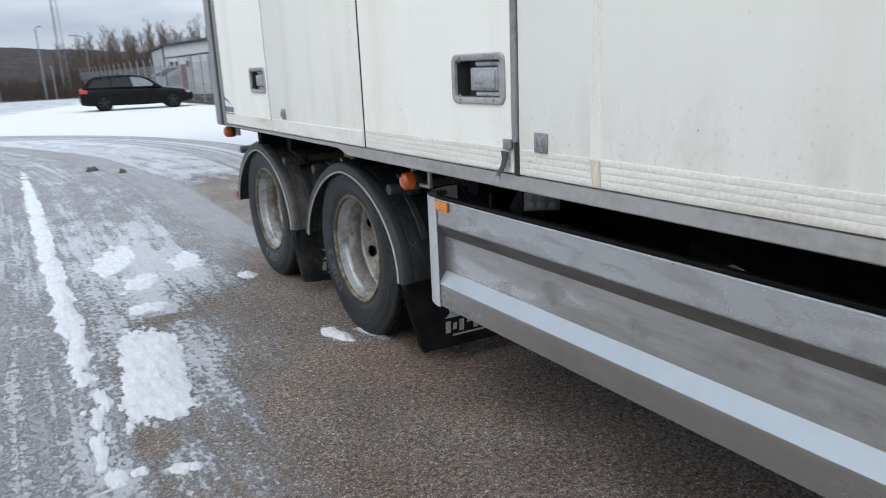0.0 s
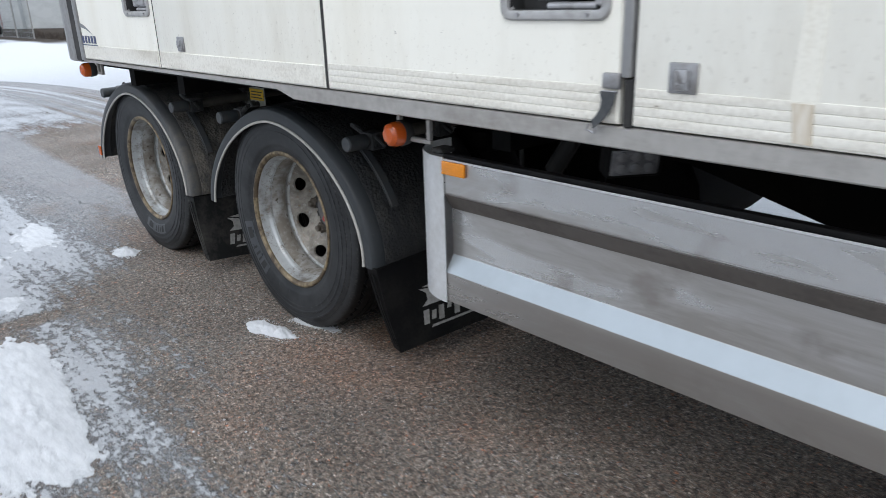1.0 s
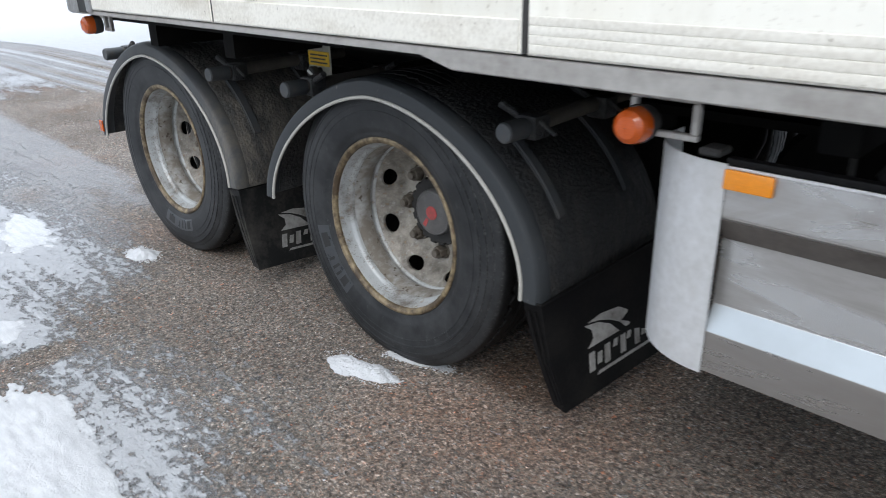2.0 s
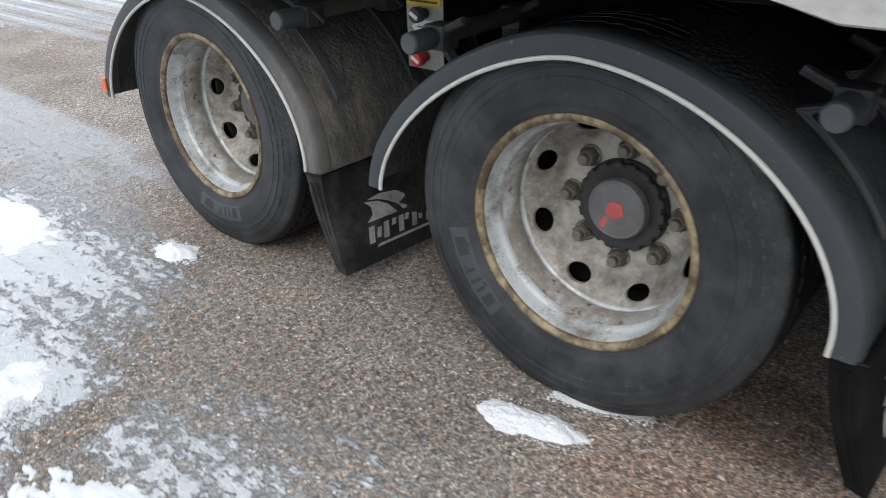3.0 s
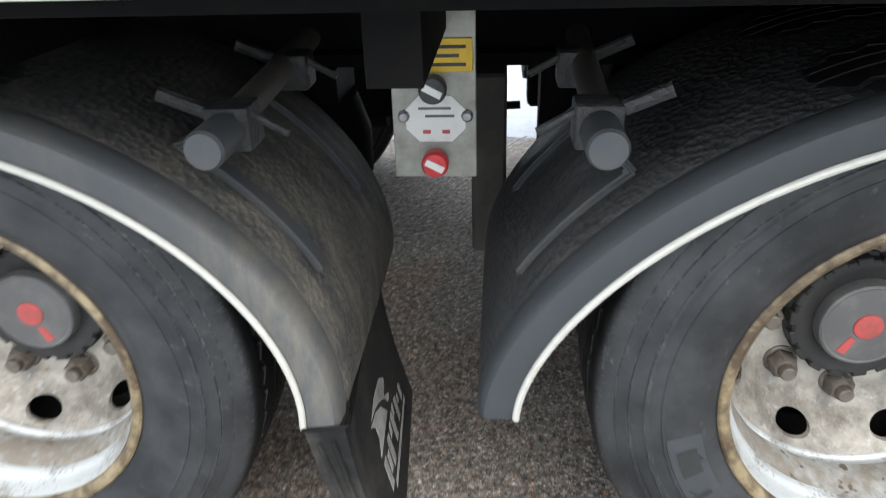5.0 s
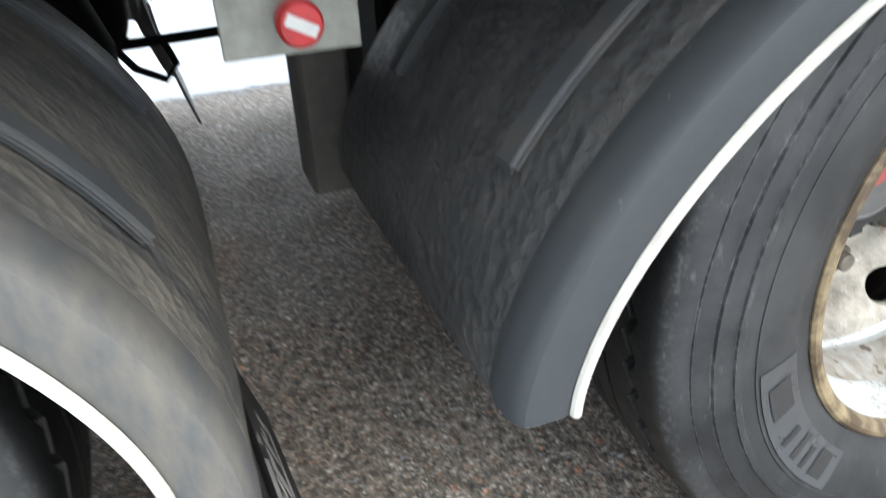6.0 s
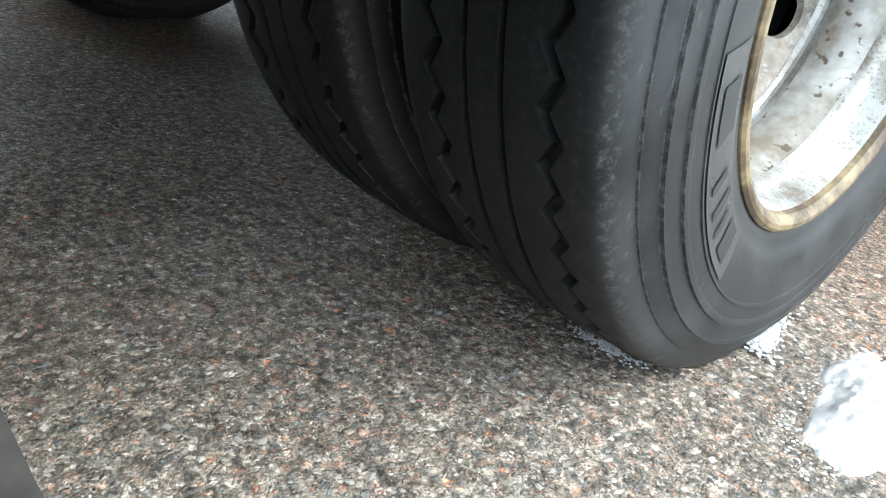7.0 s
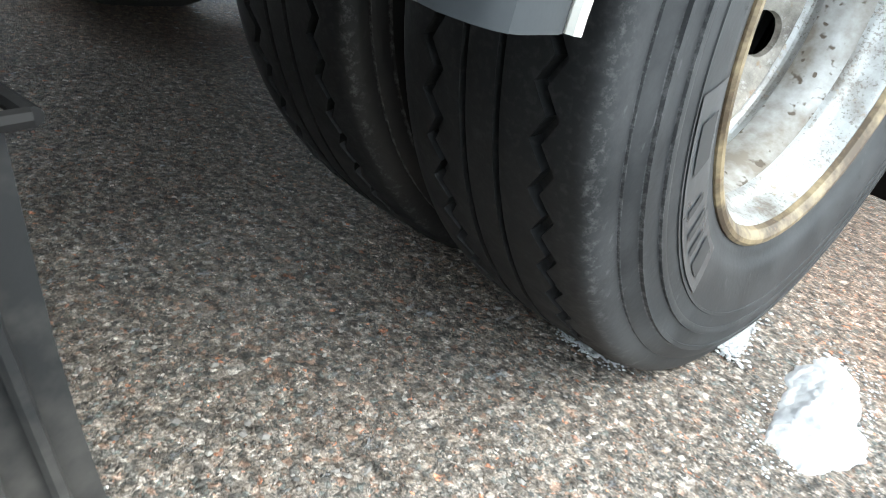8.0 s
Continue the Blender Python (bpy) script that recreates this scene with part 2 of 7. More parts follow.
M_CARRIM = worn("dark_alloy", (0.022, 0.021, 0.021), (0.04, 0.036, 0.034), 0.4, 0.3)
M_WALLW = worn("white_cladding", (0.55, 0.57, 0.57), (0.42, 0.44, 0.44), 0.6, scale=0.6, stretch=(1, 1, 3))
M_WALLG = worn("pale_green_cladding", (0.42, 0.46, 0.45), (0.34, 0.37, 0.36), 0.6, scale=0.6)
M_WALLR = worn("dull_red_cladding", (0.26, 0.10, 0.10), (0.34, 0.16, 0.15), 0.6, scale=0.8)
M_ROOF = worn("dark_roof_edge", (0.05, 0.05, 0.055), (0.09, 0.09, 0.09), 0.6)
M_GALV = worn("galvanised_steel", (0.30, 0.32, 0.34), (0.2, 0.21, 0.22), 0.5, 0.5)
M_GALVPALE = worn("pale_galvanised_post", (0.36, 0.355, 0.34), (0.25, 0.24, 0.22), 0.6, 0.1)
M_MESHWIRE = worn("grey_fence_mesh", (0.22, 0.25, 0.26), (0.3, 0.32, 0.33), 0.6)
M_BARK = worn("pale_birch_bark", (0.22, 0.20, 0.185), (0.11, 0.092, 0.08), 0.8, scale=1.2, stretch=(1, 1, 2))
M_TWIG = worn("brown_bare_twigs", (0.135, 0.098, 0.080), (0.20, 0.155, 0.13), 0.9, scale=0.5)
M_SCRUB = worn("dry_brown_scrub", (0.050, 0.038, 0.030), (0.105, 0.080, 0.060), 0.9, scale=0.4)
M_WIND = worn("dark_window_pane", (0.05, 0.06, 0.07), (0.08, 0.09, 0.1), 0.2)


def ground_material():
    """Coarse asphalt with coloured stone chips, thin ice and a worn film of snow drawn out along the tracks."""
    m, nt, b = blank("asphalt_ice_snow")
    here = n_coord(nt)
    sep = nt.nodes.new("ShaderNodeSeparateXYZ")
    nt.links.new(here, sep.inputs[0])
    x, y = sep.outputs["X"], sep.outputs["Y"]
    # stone chips of two sizes in dark binder
    warp = nt.nodes.new("ShaderNodeVectorMath")
    warp.operation = "MULTIPLY_ADD"
    wn = nt.nodes.new("ShaderNodeTexNoise")
    wn.inputs["Scale"].default_value = 130.0
    nt.links.new(here, wn.inputs["Vector"])
    nt.links.new(wn.outputs["Color"], warp.inputs[0])
    warp.inputs[1].default_value = (0.011, 0.011, 0.011)
    nt.links.new(here, warp.inputs[2])
    chip_a = n_voronoi(nt, warp.outputs[0], 140.0)
    chip_b = n_voronoi(nt, warp.outputs[0], 300.0)

    def chip_colour(v):
        s = nt.nodes.new("ShaderNodeSeparateColor")
        nt.links.new(v.outputs["Color"], s.inputs[0])
        hue = n_ramp(nt, s.outputs[0], ((0.0, (0.10, 0.10, 0.095)), (0.2, (0.17, 0.155, 0.14)), (0.38, (0.25, 0.225, 0.20)),
                                        (0.56, (0.19, 0.165, 0.14)), (0.7, (0.33, 0.31, 0.285)), (0.82, (0.27, 0.19, 0.15)),
                                        (0.9, (0.13, 0.145, 0.14)), (0.965, (0.46, 0.44, 0.41)), (0.985, (0.40, 0.19, 0.12))), True)
        tone = n_math(nt, "ADD", n_math(nt, "MULTIPLY", s.outputs[1], 0.5), 0.75)
        return n_mix(nt, 1.0, hue, tone, "MULTIPLY")

    pick = n_ramp(nt, n_noise(nt, here, 45.0, 2.0), ((0.47, 0.0), (0.53, 1.0)))
    stone = n_mix(nt, pick, chip_colour(chip_a), chip_colour(chip_b))
    edge = n_mix(nt, pick, n_ramp(nt, chip_a.outputs["Distance"], ((0.32, 0.0), (0.62, 1.0))),
                 n_ramp(nt, chip_b.outputs["Distance"], ((0.35, 0.0), (0.65, 1.0))))
    asphalt = n_mix(nt, n_math(nt, "MULTIPLY", edge, 0.42), stone, (0.085, 0.078, 0.070))
    grit = n_noise(nt, here, 420.0, 3.0, 0.7)
    asphalt = n_mix(nt, 1.0, asphalt, n_ramp(nt, grit, ((0.3, 0.62), (0.7, 1.30))), "MULTIPLY")
    blotch = n_noise(nt, here, 48.0, 5.0, 0.75)
    asphalt = n_mix(nt, 1.0, asphalt, n_ramp(nt, blotch, ((0.38, 0.48), (0.60, 1.32))), "MULTIPLY")
    speckle = n_noise(nt, here, 105.0, 3.0, 0.6)
    asphalt = n_mix(nt, 1.0, asphalt, n_ramp(nt, speckle, ((0.36, 0.58), (0.52, 1.0), (0.64, 1.42))), "MULTIPLY")
    asphalt = n_mix(nt, 1.0, asphalt, (1.46, 1.41, 1.36), "MULTIPLY")
    # the yard is slightly darker alongside the guard than between the wheels, ragged-edged
    tone_y = n_range(nt, n_math(nt, "ADD", y, n_math(nt, "MULTIPLY", n_noise(nt, here, 1.3, 5.0), 1.6)), -0.9, 0.6)
    asphalt = n_mix(nt, tone_y, n_mix(nt, 1.0, asphalt, (0.90, 0.87, 0.85), "MULTIPLY"), asphalt)
    patch = n_noise(nt, here, 1.7, 6.0, 0.6)
    asphalt = n_mix(nt, n_ramp(nt, patch, ((0.36, 0.75), (0.60, 0.0))), asphalt, n_mix(nt, 1.0, asphalt, (0.62, 0.58, 0.56), "MULTIPLY"))
    rusty = n_ramp(nt, n_noise(nt, here, 0.9, 4.0), ((0.52, 0.0), (0.68, 0.7)))
    asphalt = n_mix(nt, rusty, asphalt, n_mix(nt, 1.0, asphalt, (0.95, 0.68, 0.55), "MULTIPLY"))
    damp = n_ramp(nt, n_noise(nt, here, 2.6, 5.0), ((0.45, 0.0), (0.65, 1.0)))

    # where lorries have swung round: straight beside the trailer, then bending away on wide circles
    def swept(cx, cy):
        dx = n_math(nt, "SUBTRACT", x, cx)
        dy = n_math(nt, "MAXIMUM", n_math(nt, "SUBTRACT", y, cy), 0.0)
        return n_math(nt, "SQRT", n_math(nt, "ADD", n_math(nt, "MULTIPLY", dx, dx), n_math(nt, "MULTIPLY", dy, dy)))

    def between(value, a, b, soft):
        return n_math(nt, "MULTIPLY", n_range(nt, value, a - soft, a + soft), n_range(nt, value, b + soft, b - soft))

    outer, middle = swept(-10.5, 8.5), swept(-22.0, 5.5)
    lane = n_math(nt, "SUBTRACT", swept(-30.0, 5.5), 30.0)
    comb = nt.nodes.new("ShaderNodeCombineXYZ")
    nt.links.new(lane, comb.inputs[0])
    nt.links.new(y, comb.inputs[1])
    turned = nt.nodes.new("ShaderNodeCombineXYZ")
    nt.links.new(outer, turned.inputs[0])
    nt.links.new(y, turned.inputs[1])
    # edge of the bare asphalt beside the trailer, as x over y
    rim = n_ramp(nt, n_math(nt, "DIVIDE", n_math(nt, "ADD", y, 2.0), 14.0), tuple(((v + 2.0) / 14.0, (u + 1.4) / 5.0) for v, u in (
        (-1.6, -0.60), (-1.05, -0.38), (-0.68, -0.30), (-0.12, -0.13), (0.55, -0.14), (0.85, -0.28), (1.05, -0.10), (1.30, 0.12), (2.2, 0.36), (4.0, 0.45), (7.0, 0.85), (11.0, 3.2))))
    rim = n_math(nt, "SUBTRACT", n_math(nt, "MULTIPLY", rim, 5.0), 1.4)
    away = n_range(nt, n_math(nt, "SUBTRACT", rim, x), -0.30, 0.62)
    other = n_range(nt, x, 2.2, 2.8)
    winter = n_math(nt, "MAXIMUM", away, other)

    def drawn(scale, way=None):
        mp = nt.nodes.new("ShaderNodeMapping")
        mp.inputs["Scale"].default_value = scale
        nt.links.new((way or comb).outputs[0], mp.inputs["Vector"])
        return mp.outputs["Vector"]

    def add(*terms):
        total = terms[0]
        for t in terms[1:]:
            total = n_math(nt, "ADD", total, t)
        return total

    def swing(value, gain, middle=0.5):
        return n_math(nt, "MULTIPLY", n_math(nt, "SUBTRACT", value, middle), gain)

    def mound(cx, cy, rx, ry, gain):
        ax = n_math(nt, "DIVIDE", n_math(nt, "SUBTRACT", x, cx), rx)
        ay = n_math(nt, "DIVIDE", n_math(nt, "SUBTRACT", y, cy), ry)
        d = n_math(nt, "SQRT", n_math(nt, "ADD", n_math(nt, "MULTIPLY", ax, ax), n_math(nt, "MULTIPLY", ay, ay)))
        return n_range(nt, d, 1.0, 0.0, 0.0, gain)

    # shade under the trailer painted into the asphalt, and a wet patch by the flap
    shade_and_wet = n_math(nt, "ADD", n_math(nt, "MAXIMUM", mound(1.75, 0.0, 0.80, 0.60, 0.8), mound(0.42, -0.40, 0.30, 0.26, 0.95)), swing(n_noise(nt, here, 4.5, 7.0, 0.7), 0.7))
    shade_and_wet = n_range(nt, shade_and_wet, 0.25, 0.62)
    asphalt = n_mix(nt, shade_and_wet, asphalt, n_mix(nt, 1.0, asphalt, (0.58, 0.53, 0.49), "MULTIPLY"))
    tracks = n_noise(nt, drawn((3.4, 0.14, 1)), 1.3, 5.0, 0.6)
    fine_tracks = n_noise(nt, drawn((9.0, 0.25, 1)), 1.9, 6.0, 0.65)
    lumps = n_noise(nt, drawn((1.5, 0.6, 1)), 2.6, 6.0, 0.65, 0.3)
    crumbs = n_noise(nt, drawn((1.25, 0.72, 1)), 30.0, 7.0, 0.72, 0.15)
    grain = n_noise(nt, drawn((1.2, 0.8, 1)), 110.0, 4.0, 0.75)
    # packed blue track beyond the ridge, an icy lane, a pocked white strip, striped ruts and the untouched field
    packed = n_range(nt, lane, -0.93, -1.00)
    icy = n_math(nt, "MULTIPLY", between(n_math(nt, "ADD", middle, n_math(nt, "ADD", swing(lumps, 0.30), swing(fine_tracks, 0.20))), 22.10, 22.52, 0.10), n_range(nt, n_math(nt, "ADD", y, swing(lumps, 2.0)), 1.9, 3.0))
    ruts = n_math(nt, "MULTIPLY", between(n_math(nt, "ADD", outer, swing(lumps, 0.25)), 11.95, 13.05, 0.10), n_range(nt, y, 4.0, 6.0))
    pocked = n_math(nt, "MULTIPLY", n_math(nt, "MULTIPLY", n_range(nt, middle, 22.50, 22.60), n_range(nt, outer, 12.0, 11.9)), n_range(nt, n_math(nt, "ADD", y, swing(lumps, 3.0)), 5.2, 7.0))
    field = n_range(nt, outer, 13.02, 13.10)
    # the far end of the yard has been driven clear
    cleared = n_math(nt, "MULTIPLY", n_range(nt, n_math(nt, "ADD", n_math(nt, "SUBTRACT", y, n_math(nt, "MULTIPLY", x, 2.2)), swing(lumps, 14.0)), 31.0, 36.0), n_range(nt, add(swing(lumps, 3.0), swing(fine_tracks, 3.0)), -0.5, 0.5, 0.35, 0.95))
    stripes = n_noise(nt, drawn((7.0, 0.06, 1), turned), 1.0, 3.0, 0.6)
    # share of the ground that is covered
    dense = add(n_math(nt, "MULTIPLY", winter, 0.64), mound(-0.50, 0.10, 0.28, 0.7, 0.15), mound(-0.05, 1.5, 0.35, 0.5, 0.25), mound(-0.60, 2.5, 0.75, 2.2, 0.70))
    dense = n_math(nt, "SUBTRACT", dense, add(mound(-0.90, -0.60, 0.15, 0.16, 0.9), mound(-0.56, 0.81, 0.17, 0.10, 0.9), mound(-0.36, 4.15, 0.14, 0.5, 0.7), mound(-0.06, 2.6, 0.22, 0.4, 0.7)))
    dense = n_math(nt, "MULTIPLY", dense, add(swing(tracks, 2.4), swing(lumps, 3.2), swing(fine_tracks, 2.2), 1.0))
    dense = n_mix(nt, packed, dense, add(swing(fine_tracks, 3.2), swing(tracks, 2.2), swing(lumps, 1.8), 0.72))
    dense = n_mix(nt, icy, dense, add(swing(fine_tracks, 2.2), swing(lumps, 1.2), 0.06))
    dense = n_mix(nt, pocked, dense, add(swing(lumps, 2.0), swing(tracks, 1.4), 0.95))
    dense = n_mix(nt, ruts, dense, swing(stripes, 8.0, 0.47))
    dense = n_mix(nt, field, dense, n_math(nt, "SUBTRACT", 1.7, n_math(nt, "MULTIPLY", cleared, 1.5)))
    threshold = n_math(nt, "SUBTRACT", 0.80, n_math(nt, "MULTIPLY", n_math(nt, "MAXIMUM", dense, -0.1), 0.56))
    mass = n_math(nt, "SUBTRACT", add(0.5, swing(crumbs, 2.3), swing(grain, 0.7)), threshold)
    snow = n_ramp(nt, n_math(nt, "ADD", mass, 0.5), ((0.455, 0.0), (0.53, 0.42), (0.67, 0.92)))
    frost = n_range(nt, add(dense, swing(crumbs, 0.9), n_math(nt, "MULTIPLY", n_math(nt, "MAXIMUM", packed, n_math(nt, "MAXIMUM", icy, ruts)), 0.9),
                            n_math(nt, "MULTIPLY", n_range(nt, y, 0.9, 2.4, 0.0, 0.65), away)), 0.18, 0.95)
    ice = n_math(nt, "MULTIPLY", frost, n_ramp(nt, grain, ((0.36, 0.30), (0.60, 0.78))))
    ice_col = n_mix(nt, n_noise(nt, drawn((2, 0.4, 1)), 6.0, 9.0, 0.75), (0.22, 0.232, 0.250), (0.44, 0.462, 0.490))
    base = n_mix(nt, ice, asphalt, ice_col)
    snow_col = n_mix(nt, n_noise(nt, drawn((2, 0.5, 1)), 9.0, 6.0, 0.7), (0.41, 0.425, 0.447), (0.63, 0.648, 0.668))
    snow_col = n_mix(nt, n_range(nt, y, 8.0, 16.0), snow_col, (0.70, 0.72, 0.75))
    thin = n_range(nt, n_math(nt, "ADD", mass, swing(grain, 0.25)), 0.14, 0.0)
    snow_col = n_mix(nt, n_math(nt, "MULTIPLY", n_math(nt, "MULTIPLY", thin, 0.38), n_range(nt, y, 9.0, 4.0)), snow_col, (0.25, 0.262, 0.278))
    base = n_mix(nt, n_math(nt, "MULTIPLY", snow, n_mix(nt, packed, 0.94, 0.80)), base, snow_col)
    # beyond the edge of the yard and behind the fence: dead grass and earth
    ragged = n_math(nt, "MULTIPLY", n_math(nt, "SUBTRACT", n_noise(nt, here, 0.7, 5.0), 0.5), 3.0)
    past = n_range(nt, n_math(nt, "ADD", y, ragged), 51.0, 53.0)
    behind = n_range(nt, n_math(nt, "ADD", n_math(nt, "ADD", x, n_math(nt, "MULTIPLY", y, 0.028)), n_math(nt, "MULTIPLY", ragged, 0.25)), 6.8, 7.4)
    behind = n_math(nt, "MULTIPLY", behind, n_range(nt, y, 23.0, 27.0))
    verge = n_math(nt, "MAXIMUM", past, behind)
    earth = n_ramp(nt, n_noise(nt, here, 1.9, 7.0, 0.75), ((0.35, (0.018, 0.013, 0.009)), (0.55, (0.045, 0.033, 0.022)), (0.74, (0.095, 0.075, 0.052))))
    base = n_mix(nt, verge, base, earth)
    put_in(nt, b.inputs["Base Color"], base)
    rough = n_mix(nt, damp, 0.62, 0.86)
    rough = n_mix(nt, ice, rough, 0.36)
    rough = n_mix(nt, snow, rough, 0.8)
    put_in(nt, b.inputs["Roughness"], rough)
    b.inputs["Specular IOR Level"].default_value = 0.2
    chips_h = n_math(nt, "MULTIPLY", edge, -1.0)
    bump_a = n_bump(nt, n_math(nt, "ADD", chips_h, n_math(nt, "MULTIPLY", grit, 0.5)), 0.6, 0.003)
    bb = nt.nodes.new("ShaderNodeBump")
    put_in(nt, bb.inputs["Height"], n_math(nt, "MULTIPLY", snow, n_math(nt, "ADD", crumbs, 0.6)))
    bb.inputs["Strength"].default_value, bb.inputs["Distance"].default_value = 0.8, 0.014
    nt.links.new(bump_a, bb.inputs["Normal"])
    nt.links.new(bb.outputs["Normal"], b.inputs["Normal"])
    return m


def snow_material():
    m, nt, b = blank("crusty_snow")
    here = n_coord(nt)
    streak = n_noise(nt, n_coord(nt, (3.0, 0.7, 1)), 14.0, 7.0, 0.72)
    col = n_mix(nt, n_ramp(nt, streak, ((0.36, 0.0), (0.60, 1.0))), (0.54, 0.553, 0.568), (0.66, 0.673, 0.686))
    # where the crust thins out it turns to grey ice
    sep = nt.nodes.new("ShaderNodeSeparateXYZ")
    nt.links.new(here, sep.inputs[0])
    level = n_math(nt, "ADD", sep.outputs["Z"], n_math(nt, "MULTIPLY", n_math(nt, "SUBTRACT", n_noise(nt, here, 45.0, 5.0, 0.7), 0.5), 0.007))
    col = n_mix(nt, n_range(nt, level, 0.0025, -0.002), col, (0.38, 0.389, 0.40))
    put_in(nt, b.inputs["Base Color"], col)
    b.inputs["Roughness"].default_value = 0.75
    clots = n_voronoi(nt, here, 160.0)
    put_in(nt, b.inputs["Normal"], n_bump(nt, n_math(nt, "SUBTRACT", n_noise(nt, here, 230.0, 6.0, 0.85), n_math(nt, "MULTIPLY", clots.outputs["Distance"], 0.5)), 0.8, 0.004))
    b.inputs["Specular IOR Level"].default_value = 0.08
    return m


def n_radius(nt, vec):
    """Distance from the x axis."""
    sep = nt.nodes.new("ShaderNodeSeparateXYZ")
    nt.links.new(vec, sep.inputs[0])
    y, z = sep.outputs["Y"], sep.outputs["Z"]
    return n_math(nt, "SQRT", n_math(nt, "ADD", n_math(nt, "MULTIPLY", y, y), n_math(nt, "MULTIPLY", z, z))), sep.outputs["X"]


def tyre_material(name, inner=False):
    """Side walls grey with dust; on an inner tyre they are painted black for shade."""
    m, nt, b = blank(name)
    here = n_coord(nt)
    radius, across = n_radius(nt, here)
    big = n_noise(nt, here, 9.0, 6.0, 0.65)
    fine = n_noise(nt, here, 160.0, 3.0)
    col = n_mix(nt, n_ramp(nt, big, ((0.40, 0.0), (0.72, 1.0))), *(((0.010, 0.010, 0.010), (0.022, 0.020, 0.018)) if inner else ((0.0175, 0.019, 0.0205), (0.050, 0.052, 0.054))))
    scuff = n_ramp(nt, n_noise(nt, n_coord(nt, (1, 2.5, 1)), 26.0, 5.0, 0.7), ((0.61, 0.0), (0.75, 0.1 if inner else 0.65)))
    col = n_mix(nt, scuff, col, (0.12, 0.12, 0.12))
    # the raised ribs have rubbed along kerbs
    worn_spots = n_ramp(nt, n_noise(nt, here, 95.0, 5.0, 0.75), ((0.46, 0.0), (0.66, 0.45)))
    for r0, half in ((0.3662, 0.0012), (0.3878, 0.0016), (0.4038, 0.0012)):
        gap = n_math(nt, "ABSOLUTE", n_math(nt, "SUBTRACT", radius, r0))
        col = n_mix(nt, n_math(nt, "MULTIPLY", n_range(nt, gap, half, half * 0.4), worn_spots), col, (0.20, 0.20, 0.20))
    # the tread is cleaner than the side walls; the shoulder between them is scuffed pale
    off = n_math(nt, "ABSOLUTE", n_math(nt, "SUBTRACT", across, 0.312))
    off = n_math(nt, "ADD", off, n_math(nt, "MULTIPLY", n_math(nt, "SUBTRACT", n_noise(nt, here, 60.0, 5.0, 0.7), 0.5), 0.012))
    # tread colour also blackened for the shade under the mudguard
    col = n_mix(nt, n_range(nt, off, 0.086, 0.107), n_mix(nt, n_ramp(nt, fine, ((0.5, 0.0), (0.8, 1.0))), (0.007, 0.0075, 0.008), (0.022, 0.022, 0.022)), col)
    rub = n_math(nt, "MULTIPLY", n_range(nt, off, 0.094, 0.099), n_range(nt, off, 0.107, 0.101))
    rub = n_math(nt, "MULTIPLY", rub, n_ramp(nt, n_noise(nt, here, 150.0, 4.0, 0.7), ((0.50, 0.0), (0.72, 0.5))))
    col = n_mix(nt, rub, col, (0.14, 0.14, 0.138))
    put_in(nt, b.inputs["Base Color"], col)
    put_in(nt, b.inputs["Roughness"], n_math(nt, "ADD", n_math(nt, "MULTIPLY", big, 0.3), 0.34))
    b.inputs["Specular IOR Level"].default_value = 0.25
    put_in(nt, b.inputs["Normal"], n_bump(nt, n_mix(nt, 0.6, big, fine), 0.18, 0.002))
    return m


def wheel_material(name, rust):
    """Off-white wheel enamel under brake dust, road salt and rust; the flange carries more rust."""
    m, nt, b = blank(name)
    here = n_coord(nt)
    big = n_noise(nt, here, 7.0, 6.0, 0.65)
    fine = n_noise(nt, here, 55.0, 6.0, 0.7)
    enamel = n_mix(nt, n_ramp(nt, big, ((0.44, 0.0), (0.66, 1.0))), (0.47, 0.492, 0.495), (0.155, 0.138, 0.118))
    salt = n_ramp(nt, n_noise(nt, here, 21.0, 6.0, 0.75), ((0.52, 0.0), (0.66, 0.6)))
    col = n_mix(nt, salt, enamel, (0.40, 0.43, 0.435))
    brown = n_ramp(nt, fine, ((0.62 - 0.26 * rust, 0.0), (0.72 - 0.22 * rust, 0.75 + 0.15 * rust)))
    col = n_mix(nt, brown, col, (0.26, 0.19, 0.12) if rust < 0.5 else (0.21, 0.148, 0.072))
    # dots of brake dust, thicker in some places than in others
    dust = n_math(nt, "ADD", n_noise(nt, here, 240.0, 3.0, 0.6), n_math(nt, "MULTIPLY", n_math(nt, "SUBTRACT", n_noise(nt, here, 14.0, 4.0), 0.5), 0.5))
    col = n_mix(nt, n_ramp(nt, dust, ((0.58, 0.0), (0.67, 0.7))), col, (0.14, 0.12, 0.10))
    if rust > 0.5:
        spots = n_ramp(nt, n_noise(nt, here, 60.0, 6.0, 0.72), ((0.55, 0.0), (0.62, 0.9)))
        col = n_mix(nt, spots, col, (0.055, 0.036, 0.022))
    put_in(nt, b.inputs["Base Color"], col)
    b.inputs["Metallic"].default_value = 0.2
    put_in(nt, b.inputs["Roughness"], n_math(nt, "ADD", n_math(nt, "MULTIPLY", fine, 0.4), 0.16))
    put_in(nt, b.inputs["Normal"], n_bump(nt, fine, 0.2, 0.0015))
    return m


